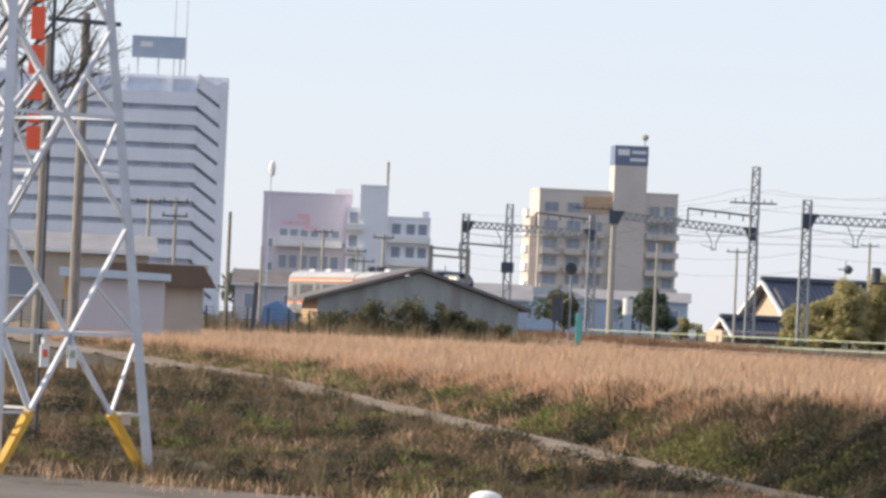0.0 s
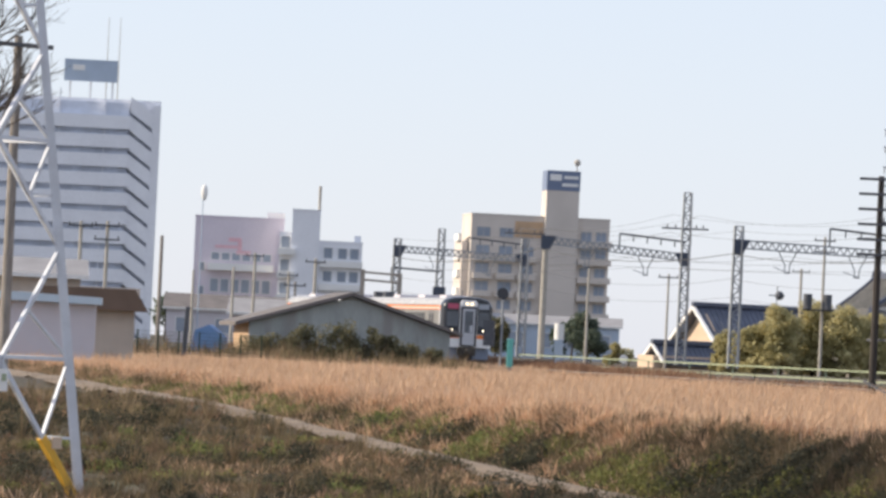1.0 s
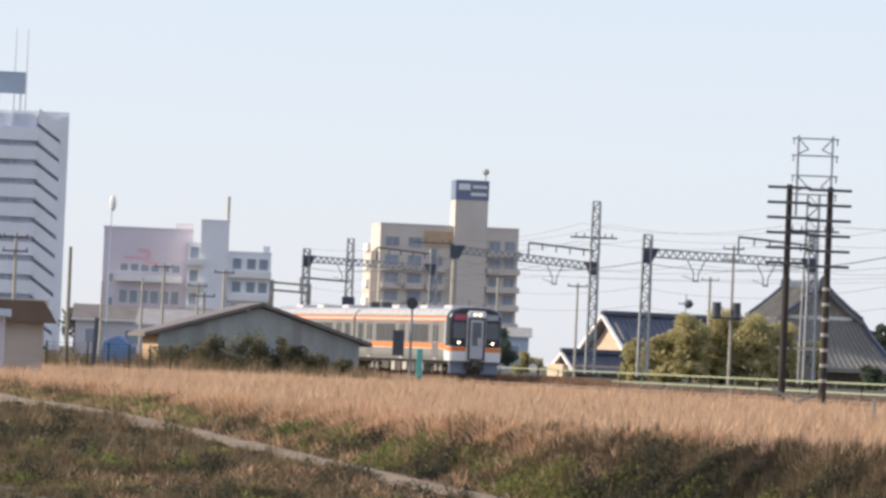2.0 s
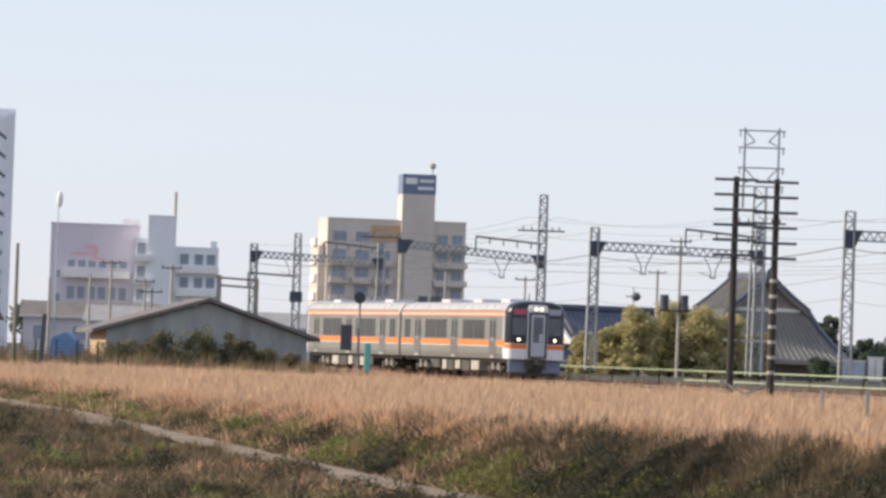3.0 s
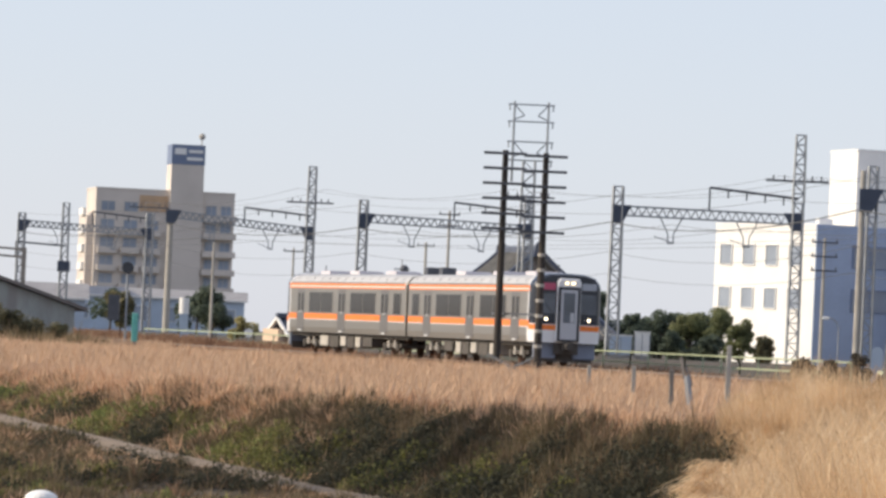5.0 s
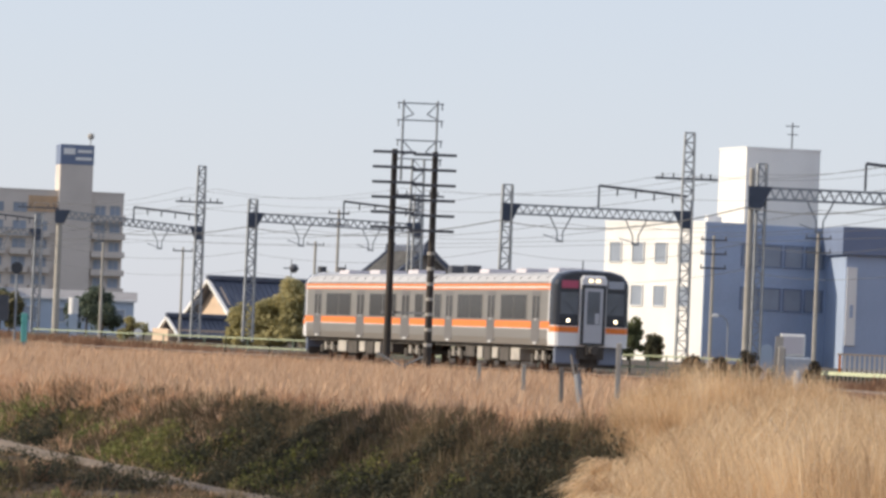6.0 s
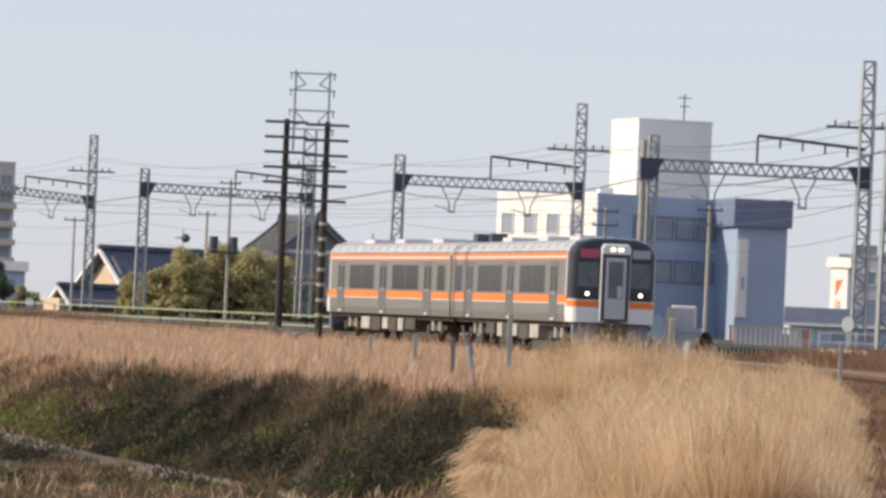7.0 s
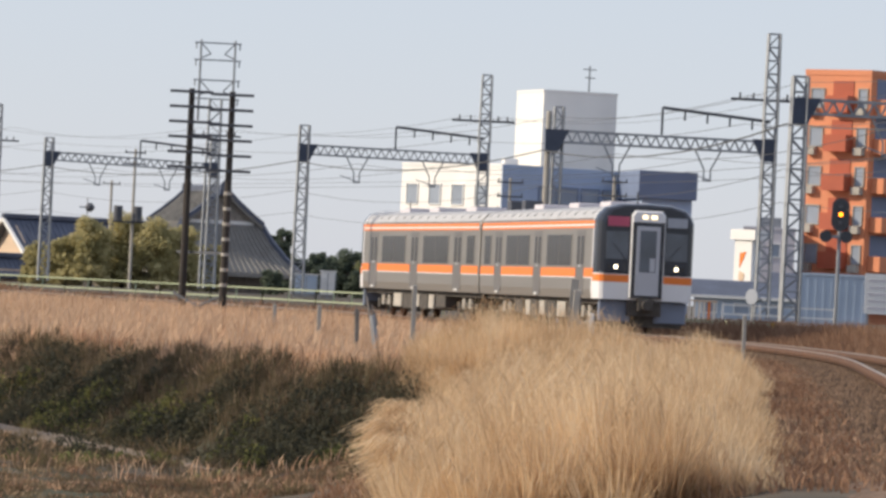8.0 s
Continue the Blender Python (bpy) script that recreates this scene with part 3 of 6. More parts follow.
def truss(bm, p, q, h, n, w=0.4):
    """A lattice beam from p to q."""
    p, q = Vector(p), Vector(q)
    for sy in (-w / 2, w / 2):
        o = Vector((0, sy, 0))
        for z in (0, h):
            bar(bm, p + o + Vector((0, 0, z)), q + o + Vector((0, 0, z)), 0.09)
        for i in range(n):
            a, b = p.lerp(q, i / n) + o, p.lerp(q, (i + 1) / n) + o
            m_ = (a + b) / 2 + Vector((0, 0, h))
            bar(bm, a, m_, 0.055)
            bar(bm, m_, b, 0.055)
    return bm


LINE_Z = 0.45


def portal(xl, xr, y, top_l, top_r, beam_l, beam_r, left="lattice", feeder=True, cross=2.1, label=""):
    t = thing("overhead_line_portal", pose(0, y, LINE_Z), label or "grey steel lattice portal carrying railway overhead wires", "railway portal", "overhead line portals")
    g = LINE_Z
    if left == "lattice":
        part("column", lattice(bmesh.new(), (xl, 0, 0), (xl, 0, top_l - g), 0.62, 0.5, 16, t=0.11, brace=0.06), M["galv"], t)
    elif left == "pair":
        c = bmesh.new()
        bar(c, (xl - 0.18, 0, 0), (xl - 0.18, 0, top_l - g - 0.2), 0.3, 0.24, sides=12)
        part("column", c, M["pole_concrete"], t, "slim round concrete column")
        part("column", lattice(bmesh.new(), (xl + 0.26, 0.1, 0), (xl + 0.26, 0.1, top_l - g), 0.42, 0.38, 16, t=0.1, brace=0.06), M["galv"], t)
    else:
        c = bmesh.new()
        bar(c, (xl, 0, 0), (xl, 0, top_l - g), 0.5, 0.4, sides=14)
        part("column", c, M["pole_concrete"], t, "round concrete column")
    part("column", lattice(bmesh.new(), (xr, 0, 0), (xr, 0, beam_r - g + 0.9), 0.62, 0.52, 16, t=0.11, brace=0.06), M["galv"], t)
    if top_r > beam_r + 1.5:
        part("mast_extension", lattice(bmesh.new(), (xr, 0, beam_r - g + 0.9), (xr, 0, top_r - g), 0.6, 0.5, 7, t=0.09, brace=0.06), M["galv"], t)
    part("beam", truss(bmesh.new(), (xl, 0, beam_l - g - 0.2), (xr, 0, beam_r - g - 0.25), 0.5, 22), M["galv"], t)
    for x, z, k in ((xl, beam_l - g, 1), (xr, beam_r - g, -1)):
        part("bracket", prism(bmesh.new(), [(x - 0.32 * 1, z + 0.35), (x + k * 0.75 if k > 0 else x + 0.32, z + 0.35), (x + 0.3, z - 0.62), (x - 0.3, z - 0.62)] if k > 0 else [(x - 0.75, z + 0.35), (x + 0.32, z + 0.35), (x + 0.3, z - 0.62), (x - 0.3, z - 0.62)], -0.3, 0.3), M["slate"], t, "dark steel corner bracket")
    if feeder:
        fb = bmesh.new()
        x0 = xr - 4.8 * (1 if xr > xl else -1)
        bar(fb, (x0, 0, beam_r - g + 1.55), (xr, 0, beam_r - g + 1.15), 0.14)
        bar(fb, (x0, 0, beam_r - g + 1.55), (x0, 0, beam_r - g + 0.35), 0.1)
        for i in range(1, 5):
            bar(fb, (x0 + i, 0, beam_r - g + 1.52 - 0.085 * i), (x0 + i, 0, beam_r - g + 1.1 - 0.085 * i), 0.1, sides=6)
        part("feeder_bracket", fb, M["dark_steel"], t)
        cr = bmesh.new()
        bar(cr, (xr - 1.8, 0, beam_r - g + cross), (xr + 1.6, 0, beam_r - g + cross), 0.12)
        for dx in (-1.4, -0.8, 0.7, 1.2):
            bar(cr, (xr + dx, 0, beam_r - g + cross), (xr + dx, 0, beam_r - g + cross + 0.3), 0.1, sides=6)
        part("crossarm", cr, M["dark_steel"], t)
    for f in (0.3, 0.72):
        x = xl + (xr - xl) * f
        z = beam_l + (beam_r - beam_l) * f - g
        hb = bmesh.new()
        for dx in (-0.6, 0.6):
            bar(hb, (x + dx, 0, z - 0.2), (x + dx * 0.25, 0, z - 1.1), 0.07)
        bar(hb, (x - 0.15, 0, z - 1.1), (x - 0.15, 0, z - 1.6), 0.07)
        bar(hb, (x + 0.15, 0, z - 1.1), (x + 0.15, 0, z - 1.6), 0.07)
        bar(hb, (x - 0.2, 0, z - 1.6), (x + 0.2, 0, z - 1.6), 0.07)
        bar(hb, (x - 0.9, 0, z - 1.25), (x + 0.2, 0, z - 1.6), 0.05)
        part("hanger", hb, M["galv"], t)
    return t


PORTALS = (
    (12.4, 23.0, 200, 9.2, 9.4, 8.1, 8.1, "lattice"),
    (4.6, 14.25, 250, 9.4, 13.1, 8.05, 8.05, "pair"),
    (-7.8, 1.95, 305, 9.6, 12.8, 8.25, 8.2, "lattice"),
    (-25.55, -14.9, 361, 9.6, 10.2, 8.4, 8.15, "lattice"),
    (-42.6, -32.45, 405, 9.2, 12.9, 9.0, 8.2, "pole"),
    (-61.3, -50.6, 465, 9.8, 10.2, 8.9, 8.6, "lattice"),
)
for xl, xr, y, tl, tr, bl, br, kind in PORTALS:
    portal(xl, xr, y, tl, tr, bl, br, kind, feeder=y not in (200,))

# wires of the overhead line, from portal to portal
wires = tagged(new("overhead_wires"), "thin dark overhead railway wires sagging between the portals", "wires", kind="structure")


def wire(points, r, parent, sag=0.0, n=8):
    pts = []
    for a, b in zip(points, points[1:]):
        a, b = Vector(a), Vector(b)
        for i in range(n):
            u = i / n
            pts.append(a.lerp(b, u) - Vector((0, 0, sag * 4 * u * (1 - u))))
    pts.append(Vector(points[-1]))
    return part("wire", tube(pts, r), M["wire"], parent)


def line_points(frac, dz, ys=(80, 140, 200, 250, 305, 361, 405, 465)):
    pts = []
    xs = {p[2]: (p[0], p[1], p[5]) for p in PORTALS}
    for y in ys:
        if y in xs:
            l, r, b = xs[y]
        else:
            k = (200 - y) / 50
            l, r, b = 13 + 7.8 * k, 23.5 + 8.5 * k, 8.1
        pts.append((l + (r - l) * frac, y, b + dz))
    return pts


for fr, dz, sg, r in ((0.3, -1.6, 0.05, 0.022), (0.72, -1.6, 0.05, 0.022), (0.3, -0.6, 0.6, 0.025), (0.72, -0.6, 0.6, 0.025), (0.0, 0.9, 0.5, 0.02), (-0.04, -0.6, 0.7, 0.055),
                      (-0.04, -2.2, 0.7, 0.022), (0.88, 1.0, 0.5, 0.025), (0.9, 2.3, 0.7, 0.02), (1.1, 2.3, 0.7, 0.02), (-0.05, -3.4, 0.6, 0.02)):
    wire(line_points(fr, dz), r, wires, sg)

# ---- poles and the power tower ----
def crossarm_pole(x, y, top, material, arms, label, step=0.62, half=0.78, r=0.3):
    z = float(ground_z(x, y)) - 0.05
    t = thing("telegraph_pole", pose(x, y, z), label, "pole", "pair of railway telegraph poles")
    b = bmesh.new()
    bar(b, (0, 0, 0), (0, 0, top - z), r, r * 0.72, sides=14)
    part("shaft", b, material, t)
    for i in range(arms):
        a = bmesh.new()
        zz = top - z - 0.12 - i * step
        box(a, -half, half, -0.2, -0.1, zz - 0.05, zz + 0.05)
        part("crossarm", a, M["dark_steel"], t)
    return t


crossarm_pole(-9.41, 205, 7.89, M["creosote"], 6, "dark creosoted pole with six crossarms", step=0.55)
p2 = crossarm_pole(-7.85, 203, 7.77, M["creosote"], 6, "weathered dark pole with pale bands and crossarms", step=0.55)
for i in range(7):
    b = bmesh.new()
    bar(b, (0, 0, 1.2 + i * 0.55), (0, 0, 1.32 + i * 0.55), 0.3, sides=14)
    part("band", b, M["pole_concrete"], p2, "pale worn band")
br = bmesh.new()
bar(br, (-1.85, 1.5, 0.9), (0, 0, 0.0), 0.07)
bar(br, (-1.85, 2.5, 0.0), (0, 0, 0.9), 0.07)
bar(br, (-1.85, 3, 2.4), (0, 0, 2.4), 0.08)
part("brace", br, M["dark_steel"], p2)


def h_frame(x, y):
    """Tall lattice mast with a two-post head on the portal's column."""
    t = thing("line_mast", pose(x, y, LINE_Z), "tall grey lattice mast with a ladder-like head for power lines", "mast")
    part("column", lattice(bmesh.new(), (0, 0.6, 0), (0, 0.6, 12.2), 1.0, 0.75, 16), M["galv"], t)
    for dx in (-1.1, 1.1):
        b = bmesh.new()
        bar(b, (dx, 0.6, 9.2 if dx > 0 else 10.8), (dx, 0.6, 16.0), 0.17, 0.13, sides=8)
        part("post", b, M["galv"], t)
    for z in (15.8, 14.7, 13.4, 12.2):
        b = bmesh.new()
        bar(b, (-1.5, 0.6, z), (1.5, 0.6, z), 0.09)
        for dx in (-1.4, 1.4):
            bar(b, (dx, 0.6, z), (dx, 0.6, z - 0.4), 0.1, sides=6)
        if z in (15.8, 13.4):
            for dx in (-1.1, 1.1):
                bar(b, (dx, 0.6, z), (dx * 0.4, 0.6, z - 0.7), 0.08)
                bar(b, (dx * 0.4, 0.6, z - 0.7), (dx, 0.6, z - 1.0), 0.08)
        part("crossarm", b, M["galv"], t)
    return t


h_frame(-15.1, 362)

# the near power tower
TWX, TWY, TWZ = -20.04, 92.78, -2.1
tower = thing("power_tower", pose(TWX, TWY, TWZ, 0, 0, -33.6), "galvanised lattice power tower with yellow guards at its feet", "power tower")
H_T = 13.6


def tw(sx, sy, z):
    """A leg's place at height z."""
    h = 1.86 - 0.091 * z
    return Vector((sx * h, sy * h, z))


for sx in (-1, 1):
    for sy in (-1, 1):
        b = bmesh.new()
        bar(b, tw(sx, sy, 0), tw(sx, sy, H_T), 0.17, 0.13)
        part("leg", b, M["tower_steel"], tower)
        f = B(-0.28, 0.28, -0.28, 0.28, -0.25, 0.15, m=Matrix.Translation(tw(sx, sy, 0)))
        part("footing", f, M["concrete"], tower, "concrete footing")
for (ax, ay), (bx, by) in (((-1, -1), (1, -1)), ((1, -1), (1, 1)), ((1, 1), (-1, 1)), ((-1, 1), (-1, -1))):
    def corner(k, z):
        return tw(ax, ay, z) if k == 0 else tw(bx, by, z)

    def strut(name, p, q, w, m="tower_steel", label=""):
        part(name, bar(bmesh.new(), p, q, w), M[m], tower, label)
    for z0, zm, z1 in ((0.0, 2.5, 4.35), (4.35, 6.15, 7.65), (7.65, 9.1, 10.5), (10.5, 12.0, 13.5)):
        strut("horizontal", corner(0, zm), corner(1, zm), 0.065)
        for k in (0, 1):
            p, q = corner(k, z0), corner(1 - k, z1)
            low = p.lerp(q, 0.27)
            if z0 == 0.0:
                strut("foot_guard", p, low, 0.13, "yellow", "yellow painted foot brace")
                strut("diagonal", low, q, 0.07)
            else:
                strut("diagonal", p, q, 0.07)
            high = corner(1 - k, z0).lerp(corner(k, z1), 0.76)
            strut("strut", corner(k, zm), low, 0.05)
            strut("strut", corner(k, zm), high, 0.05)
            strut("strut", corner(k, low.z), low, 0.045)
for dy in (-0.64, 0.0):
    s = part("warning_plate", B(1.72, 1.75, dy - 0.1, dy + 0.1, 1.93, 2.3), M["white"], tower, "white plate with a small mark")
    part("plate_mark", B(1.752, 1.765, dy - 0.05, dy + 0.05, 2.1, 2.22), M["red" if dy < -0.1 else "fence"], s)
    part("hanger", B(1.66, 1.74, dy - 0.015, dy + 0.015, 2.3, 2.5), M["tower_steel"], s)
part("number_plate", B(1.83, 1.86, 1.12, 1.34, 1.0, 1.2), M["plaster"], tower, "small pale yellow plate")

# poles behind the tower
def plain_pole(x, y, z0, z1, r, material, label, name="utility_pole"):
    t = thing(name, pose(x, y, z0), label, "pole")
    b = bmesh.new()
    bar(b, (0, 0, 0), (0, 0, z1 - z0), r, r * 0.75, sides=14)
    part("shaft", b, material, t)
    return t


pa = plain_pole(-30.4, 150, -0.5, 8.8, 0.3, M["weathered"], "tall grey-brown utility pole with a crossarm")
b = bmesh.new()
bar(b, (-1.0, -0.2, 9.1), (1.0, -0.2, 9.0), 0.12)
part("crossarm", b, M["dark_steel"], pa)
pb = plain_pole(-31.6, 151, -0.5, 8.2, 0.3, M["weathered"], "tall grey-brown utility pole beside a red banner")
bn = thing("banner", pose(-21.15, 100, 3.4), "faded red upright banner with cut-out shapes hung beside a pole", "banner")
mast = bmesh.new()
bar(mast, (0.28, 0.05, -5.2), (0.28, 0.05, 3.6), 0.07, sides=8)
part("banner_pole", mast, M["dark_steel"], bn)
for z0, z1, w in ((0.25, 0.68, 0.26), (0.74, 0.98, 0.24), (1.15, 1.5, 0.28), (1.62, 2.15, 0.3), (2.25, 2.85, 0.26), (2.95, 3.5, 0.24)):
    part("banner_piece", B(-w / 2, w / 2, 0, 0.02, z0, z1, bevel=0.009), M["red"], bn)


# ---- buildings ----
def win(t, wall_y, x0, x1, z0, z1, frame_m="white", glass_m="winglass", split=1):
    """A window in a wall that faces -y: frame, sill and panes."""
    f = bmesh.new()
    e = 0.07
    for a in ((x0 - e, x1 + e, z0 - e, z0), (x0 - e, x1 + e, z1, z1 + e), (x0 - e, x0, z0, z1), (x1, x1 + e, z0, z1)):
        box(f, a[0], a[1], wall_y - 0.1, wall_y + 0.05, a[2], a[3])
    w = part("window", f, M[frame_m], t)
    for i in range(split):
        a, b = x0 + (x1 - x0) * i / split, x0 + (x1 - x0) * (i + 1) / split
        part("pane", B(a + 0.03, b - 0.03, wall_y - 0.03, wall_y + 0.02, z0, z1), M[glass_m], w)
    return w


def side_win(t, x, sx, y0, y1, z0, z1, frame_m="white"):
    f = bmesh.new()
    e = 0.07
    xa, xb = sorted((x - sx * 0.05, x + sx * 0.1))
    for a in ((y0 - e, y1 + e, z0 - e, z0), (y0 - e, y1 + e, z1, z1 + e), (y0 - e, y0, z0, z1), (y1, y1 + e, z0, z1)):
        box(f, xa, xb, a[0], a[1], a[2], a[3])
    w = part("window", f, M[frame_m], t)
    xa, xb = sorted((x - sx * 0.02, x + sx * 0.03))
    part("pane", B(xa, xb, y0, y1, z0, z1), M["winglass"], w)


def block(t, x0, x1, y0, y1, z0, z1, m, name="wall", parapet=0.0, label=""):
    w = part(name, B(x0, x1, y0, y1, z0, z1), M[m], t, label)
    if parapet:
        for a in ((x0 - 0.05, x1 + 0.05, y0 - 0.05, y0 + 0.25), (x0 - 0.05, x1 + 0.05, y1 - 0.25, y1 + 0.05), (x0 - 0.05, x0 + 0.25, y0 + 0.25, y1 - 0.25), (x1 - 0.25, x1 + 0.05, y0 + 0.25, y1 - 0.25)):
            part("parapet", B(a[0], a[1], a[2], a[3], z1 + 0.003, z1 + parapet), M[m], w)
    return w


# apartment slab, fourteen storeys
apt = thing("apartment_tower", pose(-147.2, 810, 0, 0, 0, 10.2), "tall white apartment block with long balcony bands", "building")
block(apt, -34, 0, 0.9, 13, 0, 34.4, "apt_shade", label="recessed facade with shade in its colour")
block(apt, -34, 4.6, 1.5, 13.2, 33.0, 34.9, "apt_white", "roof_band")
for i in range(13):
    z = i * 2.8 - 0.25
    if z + 1.9 < 34:
        part("balcony", B(-34, 0.2, -0.4, 0.9, z, z + 1.92), M["apt_white"], apt, "white balcony parapet")
    st = bmesh.new()
    zz = z + 2.05
    vv = [(0.2, zz - 0.1), (0.2, zz - 2.3), (3.4, zz - 4.6), (3.4, zz - 2.4)]
    prism(st, vv, 0.2, 1.2)
    if zz - 4.3 > 0:
        part("stair_flight", st, M["apt_white"], apt, "white sloping stair parapet")
    for k in range(5):
        xx = -30 + k * 6.6
        part("balcony_divider", B(xx, xx + 0.12, 0.0, 0.9, z, z + 2.82), M["apt_white"], apt)
block(apt, 0, 3.4, 1.6, 13, 0, 33, "apt_shade", "stair_core")
block(apt, 3.4, 4.6, 0.4, 13, 0, 34.2, "apt_white", "corner_pier")
sg = part("roof_sign", B(-9.8, -2.0, 3, 3.5, 37.4, 40.6), M["pale_blue"], apt, "large blue-grey rooftop sign board")
part("sign_mark", B(-8.6, -6.8, 2.9, 3.0, 39.0, 39.8), M["white"], sg)
for x in (-9.0, -6, -2.8):
    part("sign_post", B(x, x + 0.3, 3.1, 3.4, 34.4, 37.4), M["white"], apt)
for x in (-3.6, -1.9):
    b = bmesh.new()
    bar(b, (x, 4, 34.4), (x, 4, 47), 0.2, 0.08, sides=6)
    part("aerial", b, M["pole_concrete"], apt)

# mauve building with its white stair tower and wing
pk = thing("office_building", pose(-112, 700, 0, 0, 0, 9), "pale mauve building with faded red rooftop lettering", "building")
block(pk, -6.0, 5.2, 0, 12, 0, 15.9, "pink", parapet=0.25)
block(pk, 3.0, 5.2, 3, 8, 15.9, 16.9, "white", "roof_house")
for k, (x, z, w, h) in enumerate(((-0.9, 13.2, 1.6, 0.5), (-2.0, 12.3, 2.8, 0.35), (0.2, 11.6, 1.8, 0.5), (-0.3, 12.5, 0.5, 1.2))):
    part("faded_lettering", B(x - w / 2, x + w / 2, -0.06, 0.05, z - h / 2, z + h / 2), M["pinkred"], pk)
part("canopy", B(-4.2, 4.0, -1.2, 0, 9.3, 10.2), M["white"], pk, "white projecting canopy")
for i in range(6):
    win(pk, 0, -3.8 + i * 1.3, -2.8 + i * 1.3, 10.6, 11.5)
    win(pk, 0, -3.8 + i * 1.3, -2.8 + i * 1.3, 6.6, 8.2)
for z in (6.2, 9.2):
    win(pk, 0, -5.3, -4.6, z, z + 1.0)
wt2 = thing("stair_tower_building", pose(-102.5, 698, 0, 0, 0, 8.6), "white building with stepped wing and roof mast", "building")
block(wt2, -2.9, 0.6, 0, 8, 0, 17.2, "apt_white", parapet=0.2)
block(wt2, 0.6, 6.0, 1, 9, 0, 13.4, "apt_white", parapet=0.2)
block(wt2, 5.0, 5.8, 2, 4, 13.4, 14.4, "apt_white", "chimney")
block(wt2, -4.4, -2.9, 0.6, 6, 0, 14.5, "apt_white")
for i in range(4):
    z = 3 + i * 2.9
    win(wt2, 0.6, -4.2, -3.1, z + 0.8, z + 2.2)
    part("balcony", B(-4.6, -2.4, -0.6, 0.6, z - 0.1, z + 0.7), M["white"], wt2)
    if i < 4:
        for x in (1.2, 3.0, 4.5):
            win(wt2, 1, x, x + 1.1, z - 0.3, z + 1.0)
        part("balcony", B(0.7, 6.1, 0.2, 1, z - 1.4, z - 0.6), M["white"], wt2)
b = bmesh.new()
bar(b, (0.4, 0.5, 16), (0.4, 0.5, 20.4), 0.35, sides=8)
part("roof_mast", b, M["pole_concrete"], wt2)

# beige apartment house with its tower
bb = thing("beige_apartment_house", pose(-95.6, 900, 0, 0, 0, 13), "beige apartment house with a tall signed stair tower", "building")
block(bb, -11.2, 11.2, 0, 14, 0, 22.5, "beige", parapet=0.3)
block(bb, -12.4, -11.2, 1.5, 13, 0, 18.2, "beige", "side_wing")
block(bb, 0.6, 5.9, -1.0, 5, 0, 27.0, "beige", "stair_tower")
block(bb, 0.55, 5.95, -1.05, 5.05, 27.0, 30.2, "dkblue", "sign_panel", label="dark blue sign band with white bars")
for x0, x1, z0, z1 in ((1.0, 2.9, 28.6, 29.6), (3.3, 5.6, 28.9, 29.4), (3.0, 5.6, 27.7, 28.2)):
    part("sign_bar", B(x0, x1, -1.12, -1.0, z0, z1), M["white"], bb)
part("upper_recess", B(-4.2, 0.4, -0.08, 0.3, 19.2, 21.8), M["shedlit"], bb, "brownish top floor panel")
for i in range(7):
    z = 1.2 + i * 2.9
    for x in (-10.3, -6.6, -3.2):
        win(bb, 0, x, x + 2.2, z + 0.5, z + 2.0, "beige", "winglass", 2)
        if i < 6:
            part("balcony", B(x - 0.4, x + 2.6, -1.0, 0, z - 0.5, z + 0.5), M["beige"], bb)
    for x in (6.6, 9.0):
        win(bb, 0, x, x + 1.7, z + 0.5, z + 2.0, "beige", "winglass", 2)
    part("balcony", B(6.1, 11.5, -1.2, 0, z - 0.5, z + 0.45), M["beige"], bb)
    part("side_balcony", B(-12.9, -12.4, 3, 9, z - 0.4, z + 0.8), M["white"], bb)
b = bmesh.new()
bar(b, (5.7, 2, 30), (5.7, 2, 31.4), 0.2, sides=6)
bmesh.ops.create_uvsphere(b, u_segments=8, v_segments=6, radius=0.55, matrix=Matrix.Translation((5.7, 2, 31.7)))
part("roof_lamp", b, M["pole_concrete"], bb)

# gabled shed in the grass
shed = thing("gabled_shed", pose(-38.1, 273, -0.5, 0, 0, 14), "weathered pale shed with a low dark gable roof", "shed")
part("front_wall", prism(bmesh.new(), [(-5.0, 0), (4.9, 0), (4.9, 2.1), (0.0, 3.65), (-5.0, 2.2)], 0, 0.15), M["shedwall"], shed)
# the side walls' warm tan carries sunlight in the colour
part("side_wall", B(-5.0, -4.85, 0.15, 9, 0, 2.2), M["shedlit"], shed, "board side wall with sunlight put into its tan colour")
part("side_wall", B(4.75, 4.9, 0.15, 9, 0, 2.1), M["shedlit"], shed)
part("rear_wall", prism(bmesh.new(), [(-4.85, 0), (4.75, 0), (4.75, 2.1), (0.0, 3.6), (-4.85, 2.2)], 9, 9.15), M["shedwall"], shed)
part("roof", prism(bmesh.new(), [(-5.7, 2.02), (0.0, 3.72), (5.5, 1.95), (5.5, 2.13), (0.0, 3.9), (-5.7, 2.2)], -0.35, 9.5), M["shedroof"], shed, "dark low-pitched sheet roof")
for k in range(9):
    x = -4.4 + k * 1.1
    part("batten", B(x, x + 0.06, -0.03, 0, 0.05, 2.0), M["shedwall"], shed)

# pale hut and brown-roofed hut
hut = thing("storage_hut", pose(-37.1, 190, -0.5, 0, 0, 10), "pale lilac sheet-metal hut with a light blue roof", "shed")
part("wall", B(-1.6, 1.7, 0, 3, 0, 2.3), M["hutwall"], hut)
